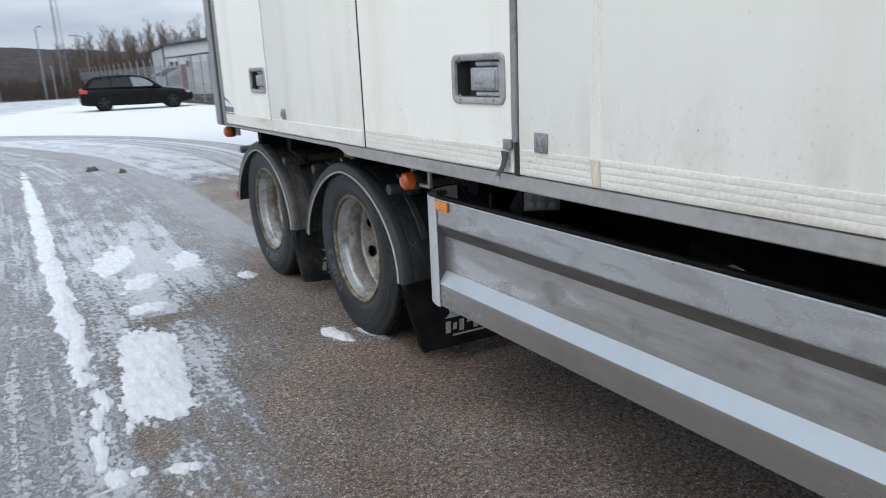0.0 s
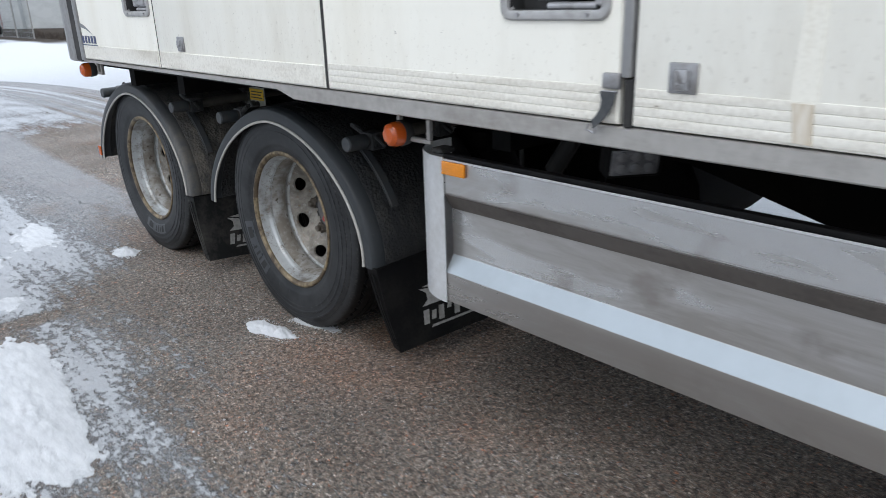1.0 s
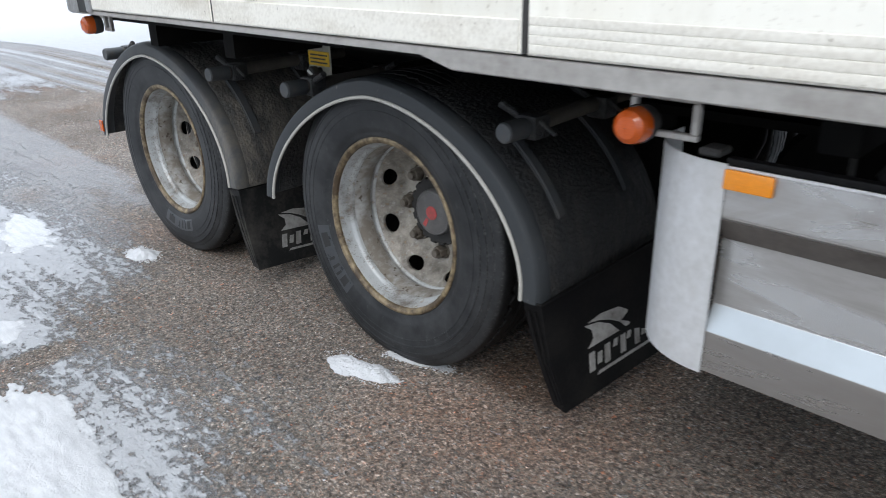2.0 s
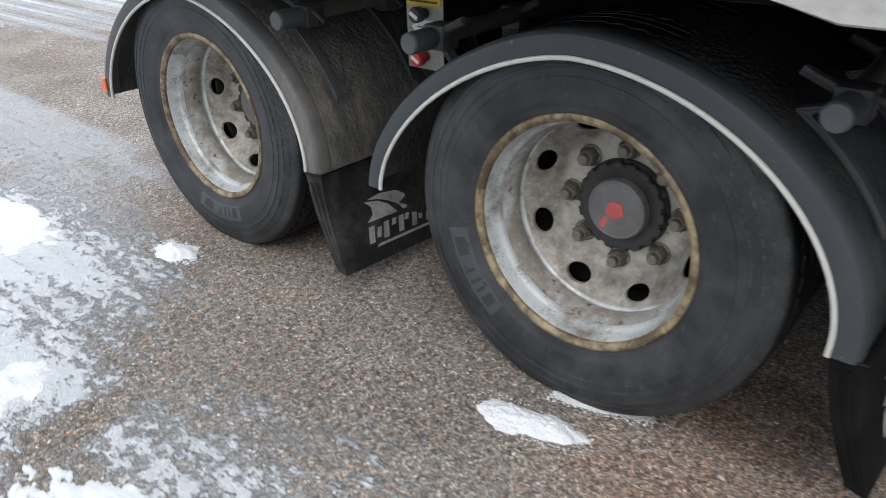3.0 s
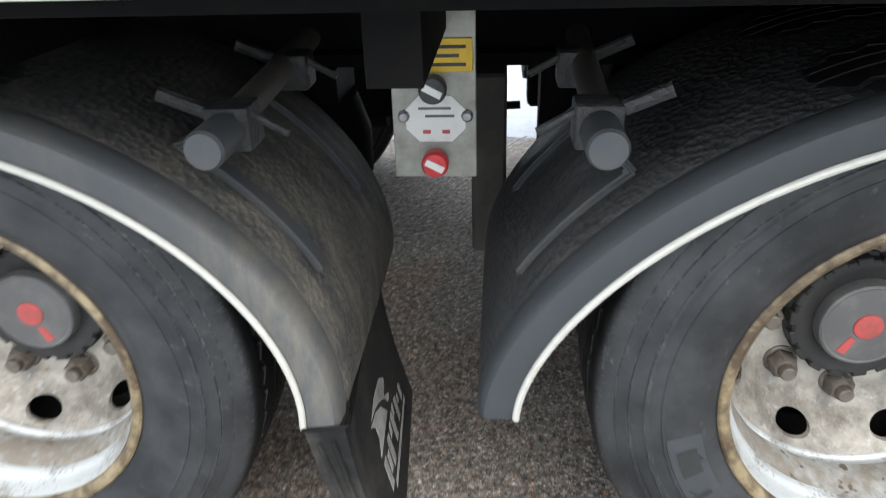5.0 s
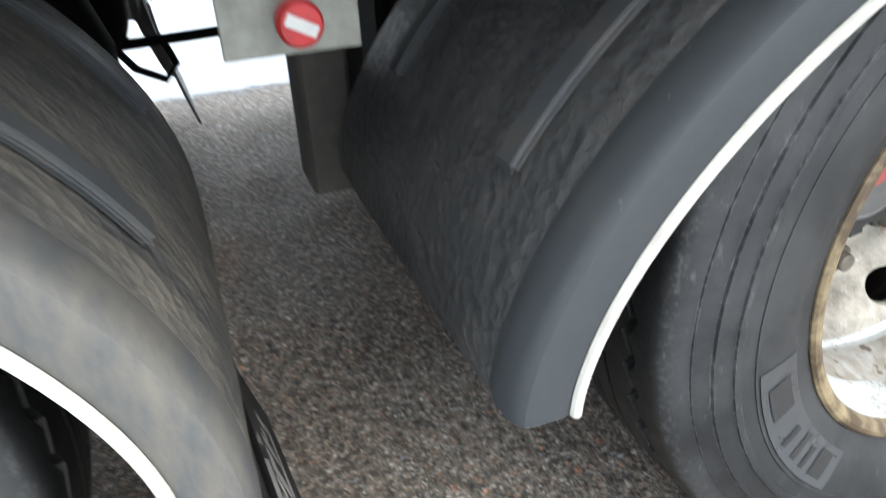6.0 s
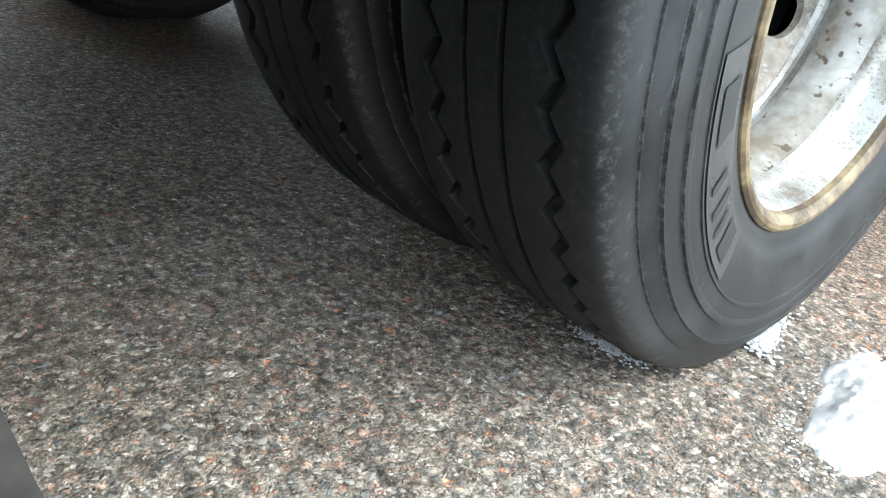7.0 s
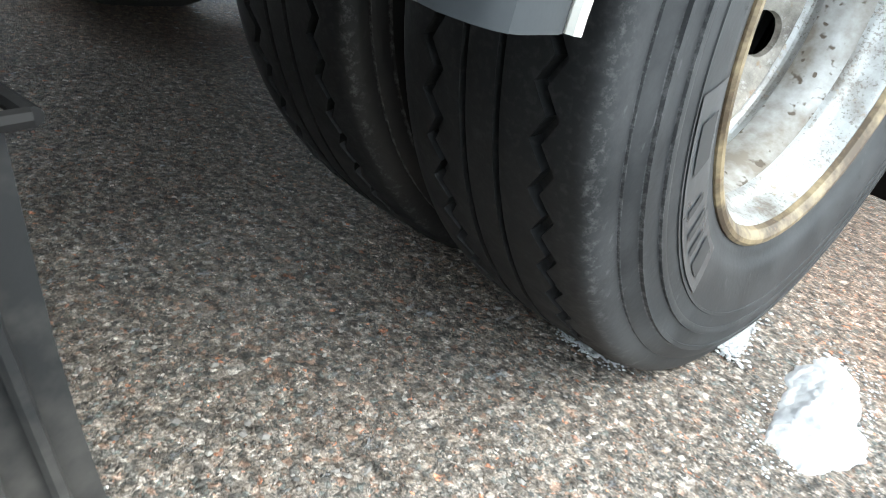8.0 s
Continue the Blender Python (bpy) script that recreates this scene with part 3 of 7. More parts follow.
def disc_material():
    """Wheel disc: beige enamel round the nuts, brown-grey grime towards the openings."""
    m, nt, b = blank("grimy_wheel_disc")
    here = n_coord(nt)
    radius, _ = n_radius(nt, here)
    big = n_noise(nt, here, 9.0, 6.0, 0.68)
    fine = n_noise(nt, here, 60.0, 6.0, 0.72)
    grime = n_math(nt, "ADD", n_range(nt, n_math(nt, "ADD", radius, n_math(nt, "MULTIPLY", n_math(nt, "SUBTRACT", big, 0.5), 0.10)), 0.135, 0.185, 0.06, 0.66),
                   n_math(nt, "MULTIPLY", n_math(nt, "SUBTRACT", n_noise(nt, here, 17.0, 6.0, 0.75), 0.5), 2.3), True)
    col = n_mix(nt, grime, (0.40, 0.375, 0.325), (0.105, 0.092, 0.078))
    col = n_mix(nt, n_ramp(nt, fine, ((0.56, 0.0), (0.68, 0.7))), col, (0.40, 0.40, 0.385))
    col = n_mix(nt, n_ramp(nt, n_noise(nt, here, 42.0, 4.0), ((0.62, 0.0), (0.70, 0.8))), col, (0.20, 0.13, 0.075))
    put_in(nt, b.inputs["Base Color"], col)
    b.inputs["Metallic"].default_value = 0.2
    put_in(nt, b.inputs["Roughness"], n_math(nt, "ADD", n_math(nt, "MULTIPLY", fine, 0.4), 0.30))
    put_in(nt, b.inputs["Normal"], n_bump(nt, n_mix(nt, 0.5, big, fine), 0.25, 0.002))
    return m


def crown_material(name, dusty):
    """Top of a mudguard: black plastic pecked by stones, dusted and muddied on its leading side."""
    m, nt, b = blank(name)
    here = n_coord(nt)
    sep = nt.nodes.new("ShaderNodeSeparateXYZ")
    nt.links.new(here, sep.inputs[0])
    mud = n_noise(nt, n_coord(nt, (2.2, 0.8, 0.8)), 13.0, 7.0, 0.7)
    chips = n_voronoi(nt, here, 75.0)
    peck = n_noise(nt, here, 80.0, 5.0, 0.75)
    clean = n_mix(nt, n_ramp(nt, mud, ((0.46, 0.0), (0.72, 1.0))), (0.024, 0.0255, 0.027), (0.056, 0.054, 0.050))
    grey = n_mix(nt, n_ramp(nt, mud, ((0.42, 0.0), (0.66, 1.0))), *(((0.066, 0.065, 0.063), (0.160, 0.145, 0.122)) if dusty else ((0.042, 0.0435, 0.045), (0.074, 0.072, 0.070))))
    grey = n_mix(nt, n_ramp(nt, peck, ((0.58, 0.0), (0.70, 0.8))), grey, (0.16, 0.145, 0.125) if dusty else (0.10, 0.098, 0.094))
    side = n_range(nt, sep.outputs["Y"], -0.18, -0.46, 0.25, 0.95) if dusty else n_range(nt, sep.outputs["Y"], 0.0, 0.35)
    put_in(nt, b.inputs["Base Color"], n_mix(nt, side, clean, grey))
    b.inputs["Roughness"].default_value = 0.62 if dusty else 0.42
    b.inputs["Specular IOR Level"].default_value = 0.2 if dusty else 0.3
    put_in(nt, b.inputs["Normal"], n_bump(nt, n_math(nt, "ADD", n_math(nt, "MULTIPLY", mud, 1.5), n_math(nt, "ADD", peck, chips.outputs["Distance"])), 0.9, 0.003 if dusty else 0.0035))
    return m


def dusty_guard_material():
    """Mudguard plastic, sandy and scuffed towards its lower trailing end."""
    m, nt, b = blank("sand_scuffed_mudguard")
    here = n_coord(nt)
    sep = nt.nodes.new("ShaderNodeSeparateXYZ")
    nt.links.new(here, sep.inputs[0])
    big = n_noise(nt, n_coord(nt, (1, 1.6, 0.8)), 6.0, 7.0, 0.68)
    fine = n_noise(nt, here, 60.0, 6.0, 0.72)
    lower = n_range(nt, n_math(nt, "ADD", sep.outputs["Y"], n_math(nt, "MULTIPLY", n_math(nt, "SUBTRACT", big, 0.5), 0.3)), -0.34, -0.54)
    col = n_mix(nt, n_ramp(nt, big, ((0.45, 0.0), (0.75, 1.0))), (0.052, 0.056, 0.060), (0.082, 0.080, 0.076))
    sand = n_mix(nt, n_ramp(nt, n_noise(nt, n_coord(nt, (1, 2.2, 0.7)), 16.0, 7.0, 0.75), ((0.40, 0.0), (0.66, 1.0))), (0.076, 0.079, 0.081), (0.140, 0.127, 0.108))
    col = n_mix(nt, lower, col, sand)
    col = n_mix(nt, n_ramp(nt, fine, ((0.66, 0.0), (0.74, 0.45))), col, (0.20, 0.18, 0.145))
    put_in(nt, b.inputs["Base Color"], col)
    b.inputs["Roughness"].default_value = 0.52
    b.inputs["Specular IOR Level"].default_value = 0.35
    put_in(nt, b.inputs["Normal"], n_bump(nt, fine, 0.2, 0.002))
    return m


def alu_material():
    """Dull aluminium with brown blots; wavy cloud reflections are painted in as smears."""
    m, nt, b = blank("dull_aluminium")
    cloud = n_noise(nt, n_coord(nt, (1, 0.75, 2.6)), 2.3, 6.0, 0.6, 1.3)
    streak = n_noise(nt, n_coord(nt, (1, 0.35, 5.0)), 4.0, 6.0, 0.65, 0.4)
    fine = n_noise(nt, n_coord(nt), 160.0, 3.0)
    smear = n_ramp(nt, n_mix(nt, 0.35, cloud, streak), ((0.42, 0.0), (0.50, 0.55), (0.60, 1.0)))
    col = n_mix(nt, smear, (0.60, 0.60, 0.595), (0.40, 0.378, 0.352))
    col = n_mix(nt, n_ramp(nt, n_noise(nt, n_coord(nt, (1, 1, 1.5)), 7.0, 5.0), ((0.58, 0.0), (0.70, 0.6))), col, (0.30, 0.27, 0.245))
    # the foot of the profile is browner and darker
    sep = nt.nodes.new("ShaderNodeSeparateXYZ")
    nt.links.new(n_coord(nt), sep.inputs[0])
    foot = n_range(nt, n_math(nt, "ADD", sep.outputs["Z"], n_math(nt, "MULTIPLY", n_math(nt, "SUBTRACT", cloud, 0.5), 0.08)), 0.53, 0.49, 0.0, 0.75)
    col = n_mix(nt, foot, col, (0.29, 0.268, 0.248))
    put_in(nt, b.inputs["Base Color"], col)
    b.inputs["Metallic"].default_value = 0.75
    put_in(nt, b.inputs["Roughness"], n_math(nt, "ADD", n_math(nt, "MULTIPLY", smear, 0.16), 0.24))
    put_in(nt, b.inputs["Normal"], n_bump(nt, n_mix(nt, 0.8, cloud, fine), 0.05, 0.004))
    return m


def forest_material():
    m, nt, b = blank("bare_winter_forest")
    v = n_mix(nt, 0.45, n_noise(nt, n_coord(nt, (1, 1, 1.2)), 0.10, 9.0, 0.78), n_noise(nt, n_coord(nt, (1, 0.4, 0.5)), 0.9, 5.0, 0.7))
    put_in(nt, b.inputs["Base Color"], n_ramp(nt, v, ((0.42, (0.005, 0.0036, 0.0038)), (0.51, (0.019, 0.0132, 0.0126)), (0.62, (0.062, 0.038, 0.028)))))
    b.inputs["Roughness"].default_value = 0.95
    put_in(nt, b.inputs["Normal"], n_bump(nt, v, 0.6, 2.0))
    return m


M_GUARD_DUSTY = dusty_guard_material()
M_ALU = alu_material()
M_GROUND, M_SNOW = ground_material(), snow_material()
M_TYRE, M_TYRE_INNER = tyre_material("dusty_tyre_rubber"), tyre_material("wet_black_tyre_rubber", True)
M_WHEEL, M_FLANGE, M_DISC = wheel_material("wheel_enamel", 0.15), worn("tan_rusty_flange", (0.255, 0.198, 0.115), (0.065, 0.043, 0.023), 0.5, scale=15.0, amount=(0.42, 0.57), grain=70.0, bump=0.15, speck=((0.13, 0.085, 0.05), 60.0, 0.66)), disc_material()
M_GUARD_TOP, M_CROWN_DUSTY = crown_material("stone_pecked_plastic", False), crown_material("dusty_plastic", True)
M_WELL = worn("grimy_rim_well", (0.23, 0.205, 0.172), (0.50, 0.512, 0.508), 0.45, 0.1, scale=8.0, amount=(0.44, 0.62), grain=60.0, bump=0.25, speck=((0.10, 0.08, 0.06), 50.0, 0.62))
M_FOREST = forest_material()
M_PATCH = worn("grey_brand_panel", (0.042, 0.047, 0.052), (0.058, 0.062, 0.066), 0.30, scale=30.0)
M_MARK = worn("dark_sidewall_marks", (0.014, 0.0145, 0.015), (0.03, 0.03, 0.03), 0.6)


# ---- mesh helpers ----
def part(name, bm, material, parent=None, label="", smooth=28.0):
    """Links a bmesh as one mesh object, under a thing or part where one is given."""
    me = bpy.data.meshes.new(name)
    bmesh.ops.recalc_face_normals(bm, faces=bm.faces)
    bm.to_mesh(me)
    bm.free()
    me.materials.append(material)
    if smooth:
        me.shade_smooth()
        me.set_sharp_from_angle(angle=radians(smooth))
    ob = new(name, me)
    if parent is not None:
        ob.parent = parent
    if label:
        tagged(ob, label)
    return ob


def again(ob, name, parent, m):
    """A further object on the mesh of ob, at the pose m under parent."""
    o = new(name, ob.data)
    o.parent = parent
    o.matrix_basis = m
    return o


def box(bm, x0, x1, y0, y1, z0, z1, bevel=0.0, seg=1, m=None):
    vs = [bm.verts.new((x, y, z)) for x in (x0, x1) for y in (y0, y1) for z in (z0, z1)]
    fs = [bm.faces.new([vs[i] for i in f]) for f in ((0, 1, 3, 2), (4, 6, 7, 5), (0, 4, 5, 1), (2, 3, 7, 6), (0, 2, 6, 4), (1, 5, 7, 3))]
    if bevel:
        es = list({e for f in fs for e in f.edges})
        r = bmesh.ops.bevel(bm, geom=es, offset=bevel, segments=seg, affect="EDGES", profile=0.5)
        vs = list({v for f in r["faces"] for v in f.verts} | {v for v in vs if v.is_valid})
    if m is not None:
        for v in vs:
            v.co = m @ v.co
    return bm


def ring_frame(p, d):
    d = d.normalized()
    a = Vector((0, 0, 1)) if abs(d.z) < 0.9 else Vector((1, 0, 0))
    u = d.cross(a).normalized()
    return u, d.cross(u).normalized()


def tube(bm, pts, radii, seg=10, caps=True):
    """A round bar through the given points; radii one number or one a point."""
    pts = [Vector(p) for p in pts]
    if isinstance(radii, (int, float)):
        radii = [radii] * len(pts)
    rings, ref = [], None
    for i, p in enumerate(pts):
        d = pts[min(i + 1, len(pts) - 1)] - pts[max(i - 1, 0)]
        u, v = ring_frame(p, d)
        if ref is not None:
            u = (ref - d.normalized() * ref.dot(d.normalized())).normalized()
            v = d.normalized().cross(u)
        ref = u
        rings.append([bm.verts.new(p + radii[i] * (math.cos(a) * u + math.sin(a) * v))
                      for a in (2 * math.pi * k / seg for k in range(seg))])
    for r0, r1 in zip(rings, rings[1:]):
        for k in range(seg):
            bm.faces.new((r0[k], r0[(k + 1) % seg], r1[(k + 1) % seg], r1[k]))
    if caps:
        bm.faces.new(rings[0][::-1])
        bm.faces.new(rings[-1])
    return bm


def lathe(bm, profile, seg=96, closed=False):
    """Turns (x, r) points round the x axis."""
    rings = []
    for px, r in profile:
        rings.append([bm.verts.new((px, r * math.cos(2 * math.pi * k / seg), r * math.sin(2 * math.pi * k / seg))) for k in range(seg)])
    pairs = list(zip(rings, rings[1:])) + ([(rings[-1], rings[0])] if closed else [])
    for a, b in pairs:
        for k in range(seg):
            bm.faces.new((a[k], a[(k + 1) % seg], b[(k + 1) % seg], b[k]))
    return rings


def prism(bm, poly, axis, a, b):
    """A flat outline drawn out along an axis. poly: pairs in the other two axes, in the order x y z."""
    def at(p, w):
        return {"x": (w, p[0], p[1]), "y": (p[0], w, p[1]), "z": (p[0], p[1], w)}[axis]
    lo = [bm.verts.new(at(p, a)) for p in poly]
    hi = [bm.verts.new(at(p, b)) for p in poly]
    n = len(poly)
    bm.faces.new(lo[::-1])
    bm.faces.new(hi)
    for k in range(n):
        bm.faces.new((lo[k], lo[(k + 1) % n], hi[(k + 1) % n], hi[k]))
    return bm


def bent_sheet(bm, pts_a, pts_b):
    """A strip of quads between two rows of points."""
    va, vb = [bm.verts.new(p) for p in pts_a], [bm.verts.new(p) for p in pts_b]
    for k in range(len(va) - 1):
        bm.faces.new((va[k], va[k + 1], vb[k + 1], vb[k]))
    return bm


def thicken(bm, t):
    bmesh.ops.recalc_face_normals(bm, faces=bm.faces)
    bmesh.ops.solidify(bm, geom=list(bm.faces), thickness=t)
    return bm


# ---- the ground: one level sheet out to the horizon ----
def ground_z(x, y):
    return 0.0


def build_ground():
    xs = [-2500, -600, -150, -60] + [-40 + 4 * i for i in range(21)] + [60, 150, 600, 2500]
    ys = [-2500, -600, -100, -30, -10, -4] + [-2 + 1.0 * i for i in range(34)] + [36 + 6 * i for i in range(12)] + [150, 600, 2500]
    bm = bmesh.new()
    grid = [[bm.verts.new((x, y, ground_z(x, y))) for y in ys] for x in xs]
    for a, b in zip(grid, grid[1:]):
        for k in range(len(ys) - 1):
            bm.faces.new((a[k], b[k], b[k + 1], a[k + 1]))
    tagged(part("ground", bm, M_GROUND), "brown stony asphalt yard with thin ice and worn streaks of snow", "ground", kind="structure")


build_ground()


# ---- the trailer ----
HUB_Z, AXLES, TYRE_R = 0.418, (0.0, 1.338), 0.437
trailer = tagged(new("box_trailer"), "dirty white box trailer with black mudguards and aluminium side guards", "trailer")
BODY_TOP, BODY_REAR, FOOT = 3.45, -9.0, 0.980


def panel_with_tray(bm, y0, y1, z0, z1, hole=None):
    """A side panel 50 mm thick with softened edges and, where given, a rectangular opening (y0, y1, z0, z1)."""
    if hole is None:
        return box(bm, 0.0, 0.05, y0, y1, z0, z1, 0.004, 2)
    h0, h1, k0, k1 = hole
    rows = []
    for d, outer, inner in ((0.05, 0.0, 0.0), (0.004, 0.0, 0.0), (0.0, 0.004, 0.0)):
        rows.append(([bm.verts.new((d, y, z)) for y, z in ((y0 + outer, z0 + outer), (y1 - outer, z0 + outer), (y1 - outer, z1 - outer), (y0 + outer, z1 - outer))],
                     [bm.verts.new((d, y, z)) for y, z in ((h0, k0), (h1, k0), (h1, k1), (h0, k1))]))
    for k in range(4):
        n = (k + 1) % 4
        for (o0, i0), (o1, i1) in zip(rows, rows[1:]):
            bm.faces.new((o0[k], o0[n], o1[n], o1[k]))
            bm.faces.new((i0[k], i1[k], i1[n], i0[n]))
        for o, i in (rows[0], rows[-1]):
            bm.faces.new((o[k], o[n], i[n], i[k]))
    return bm


def rounded_ring(bm, y0, y1, z0, z1):
    """A pressed surround: flat rim with rounded corners, rolled at both edges."""
    def loop(x, grow, r):
        pts = []
        for cy, cz, a0 in ((y1 + grow - r, z1 + grow - r, 0), (y0 - grow + r, z1 + grow - r, 90), (y0 - grow + r, z0 - grow + r, 180), (y1 + grow - r, z0 - grow + r, 270)):
            pts += [bm.verts.new((x, cy + r * math.cos(radians(a0 + 15 * k)), cz + r * math.sin(radians(a0 + 15 * k)))) for k in range(7)]
        return pts
    loops = [loop(0.001, 0.019, 0.026), loop(-0.005, 0.018, 0.025), loop(-0.007, 0.015, 0.022), loop(-0.007, 0.004, 0.012), loop(-0.005, 0.000, 0.009), loop(0.012, -0.002, 0.008)]
    for a, b in zip(loops, loops[1:]):
        for k in range(len(a)):
            bm.faces.new((a[k], a[(k + 1) % len(a)], b[(k + 1) % len(a)], b[k]))


TRAYS = ((-1.537, -1.309, 1.182, 1.285), (0.521, 0.738, 1.187, 1.281))


def build_body():
    cuts = ((0.482, 1.330, TRAYS[1]), (-0.632, 0.474, None), (-1.580, -0.645, TRAYS[0]), (-4.3, -1.610, None), (BODY_REAR, -4.312, None))
    for y0, y1, hole in cuts:
        panel = part("side_panel", panel_with_tray(bmesh.new(), y0, y1, FOOT, BODY_TOP, hole), M_WHITE, trailer)
        if hole:
            h0, h1, k0, k1 = hole
            bm = bmesh.new()
            # pressed frame round the opening, with rounded corners
            rounded_ring(bm, h0, h1, k0, k1)
            part("latch_frame", bm, M_FRAME, panel, "riveted grey metal surround")
            for y in (h0 + 0.03, h1 - 0.03):
                for z in (k0 - 0.007, k1 + 0.007):
                    bm = bmesh.new()
                    tube(bm, [(-0.010, y, z), (-0.006, y, z)], 0.004, 8)
                    part("rivet", bm, M_STEEL, panel)
            bm = bmesh.new()
            box(bm, 0.003, 0.046, h0, h0 + 0.002, k0, k1)
            box(bm, 0.003, 0.046, h1 - 0.002, h1, k0, k1)
            box(bm, 0.003, 0.046, h0 + 0.002, h1 - 0.002, k0, k0 + 0.002)
            box(bm, 0.003, 0.046, h0 + 0.002, h1 - 0.002, k1 - 0.002, k1)
            part("tray_liner", bm, M_RECESS, panel)
            bm = bmesh.new()
            box(bm, 0.046, 0.052, h0, h1, k0, k1)
            part("latch_tray", bm, M_RECESS, panel, "dark recessed tray")
            w, h, yc, zc = h1 - h0, k1 - k0, (h0 + h1) / 2, (k0 + k1) / 2
            bm = bmesh.new()
            box(bm, 0.004, 0.024, h0 + 0.11 * w, yc + 0.20 * w, k0 + 0.18 * h, k1 - 0.20 * h, 0.005, 2)
            box(bm, -0.002, 0.008, h0 + 0.14 * w, yc + 0.10 * w, k0 + 0.24 * h, k1 - 0.26 * h, 0.005, 2)
            box(bm, -0.006, 0.002, yc - 0.14 * w, yc + 0.05 * w, zc - 0.12 * h, zc + 0.14 * h, 0.004, 2)
            box(bm, 0.010, 0.030, h0 + 0.015 * w, h0 + 0.085 * w, k0 + 0.06 * h, k1 - 0.06 * h, 0.003, 2)
            part("latch_plate", bm, M_HANDLE, panel, "worn grey paddle latch")
            bm = bmesh.new()
            for z in (k0 + 0.08 * h, k1 - 0.10 * h):
                tube(bm, [(0.014, h0 + 0.02, z), (0.014, yc + 0.02, z)], 0.075 * h, 12)
            tube(bm, [(0.012, h0 + 0.05 * w, k0 + 0.1 * h), (0.012, h0 + 0.05 * w, k1 - 0.1 * h)], 0.012, 10)
            part("latch_bolt", bm, M_HANDLE, panel)
    bm = bmesh.new()
    for y0, y1 in ((-0.645, -0.632), (0.4745, 0.4815)):
        box(bm, 0.0015, 0.05, y0 + 0.0003, y1 - 0.0003, FOOT + 0.002, BODY_TOP)
    part("door_seal", bm, M_POST, trailer, "black rubber door seals")
    # backing painted black to supply the darkness in the panel gaps
    bm = bmesh.new()
    box(bm, 0.052, 0.085, BODY_REAR, 1.45, FOOT, BODY_TOP)
    part("inner_wall", bm, M_RECESS, trailer)
    bm = bmesh.new()
    box(bm, 2.50, 2.55, BODY_REAR, 1.45, FOOT, BODY_TOP, 0.004)
    part("far_wall", bm, M_WHITE, trailer)
    bm = bmesh.new()
    box(bm, 0.0, 2.55, BODY_REAR, 1.553, BODY_TOP + 0.002, BODY_TOP + 0.09, 0.03, 3)
    part("roof", bm, M_WHITE, trailer)
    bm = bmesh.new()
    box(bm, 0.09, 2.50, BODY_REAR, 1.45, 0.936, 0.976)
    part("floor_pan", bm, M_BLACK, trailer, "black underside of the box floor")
    bm = bmesh.new()
    box(bm, 0.09, 2.495, 1.455, 1.545, 0.936, BODY_TOP)
    part("end_wall", bm, M_WHITE, trailer)
    bm = bmesh.new()
    box(bm, 0.09, 2.495, BODY_REAR, BODY_REAR + 0.05, FOOT, BODY_TOP)
    part("rear_wall", bm, M_WHITE, trailer)
    # corner of the box: aluminium profile, dark seal, inner strip
    bm = bmesh.new()
    box(bm, -0.008, 0.085, 1.456, 1.555, 0.964, BODY_TOP, 0.012, 3)
    part("corner_post", bm, M_ALU_POST, trailer, "grey aluminium corner profile")
    bm = bmesh.new()
    box(bm, -0.003, 0.05, 1.380, 1.454, 0.968, BODY_TOP, 0.004)
    part("corner_seal", bm, M_POST, trailer, "black rubber seal")
    bm = bmesh.new()
    box(bm, -0.006, 0.05, 1.333, 1.378, 0.972, BODY_TOP, 0.005, 2)
    part("corner_strip", bm, M_ALU_POST, trailer)
    # seam between door panels: light strip above, black foot below
    bm = bmesh.new()
    box(bm, -0.006, 0.04, -1.604, -1.584, 1.066, BODY_TOP, 0.004, 2)
    part("seam_strip", bm, M_ALU_POST, trailer, "grey aluminium seam strip")
    bm = bmesh.new()
    box(bm, -0.002, 0.04, -1.608, -1.590, 0.976, 1.064, 0.003)
    part("seam_foot", bm, M_POST, trailer)
    # ribbed trim along the foot of the panels
    for y0, y1 in ((-1.576, -0.649), (-4.29, -1.614), (BODY_REAR, -4.32)):
        bm = bmesh.new()
        for k in range(4):
            box(bm, -0.0011, 0.001, y0, y1, FOOT + 0.004 + 0.0165 * k, FOOT + 0.0198 + 0.0165 * k, 0.0010, 3)
        part("ribbed_trim", bm, M_TRIM, trailer, "ribbed white plastic trim strip")
    for y0, y1 in ((0.488, 1.324), (-0.626, 0.468)):
        bm = bmesh.new()
        box(bm, -0.0025, 0.001, y0, y1, FOOT + 0.004, FOOT + 0.062, 0.001, 1)
        part("foot_trim", bm, M_TRIM, trailer)
    # sill rail: thin at the axles, deep behind them
    bm = bmesh.new()
    prism(bm, [(1.553, 0.976), (1.553, 0.962), (-0.360, 0.962), (-0.450, 0.934), (BODY_REAR, 0.934), (BODY_REAR, 0.976)], "x", 0.004, 0.088)
    bmesh.ops.bevel(bm, geom=list(bm.edges), offset=0.003, segments=1, affect="EDGES")
    part("sill_rail", bm, M_SILL, trailer, "scuffed grey metal sill")
    # small recessed lashing points
    for y, z in ((-1.706, 1.072), (0.267, 1.074)):
        bm = bmesh.new()
        box(bm, -0.005, 0.001, y - 0.027, y + 0.027, z - 0.026, z + 0.026, 0.003, 2)
        lug = part("lashing_point", bm, M_STEEL, trailer, "small square steel lashing point")
        bm = bmesh.new()
        box(bm, -0.008, -0.0045, y - 0.014, y + 0.014, z - 0.020, z + 0.016, 0.004, 2)
        part("cup", bm, M_HANDLE, lug)
        bm = bmesh.new()
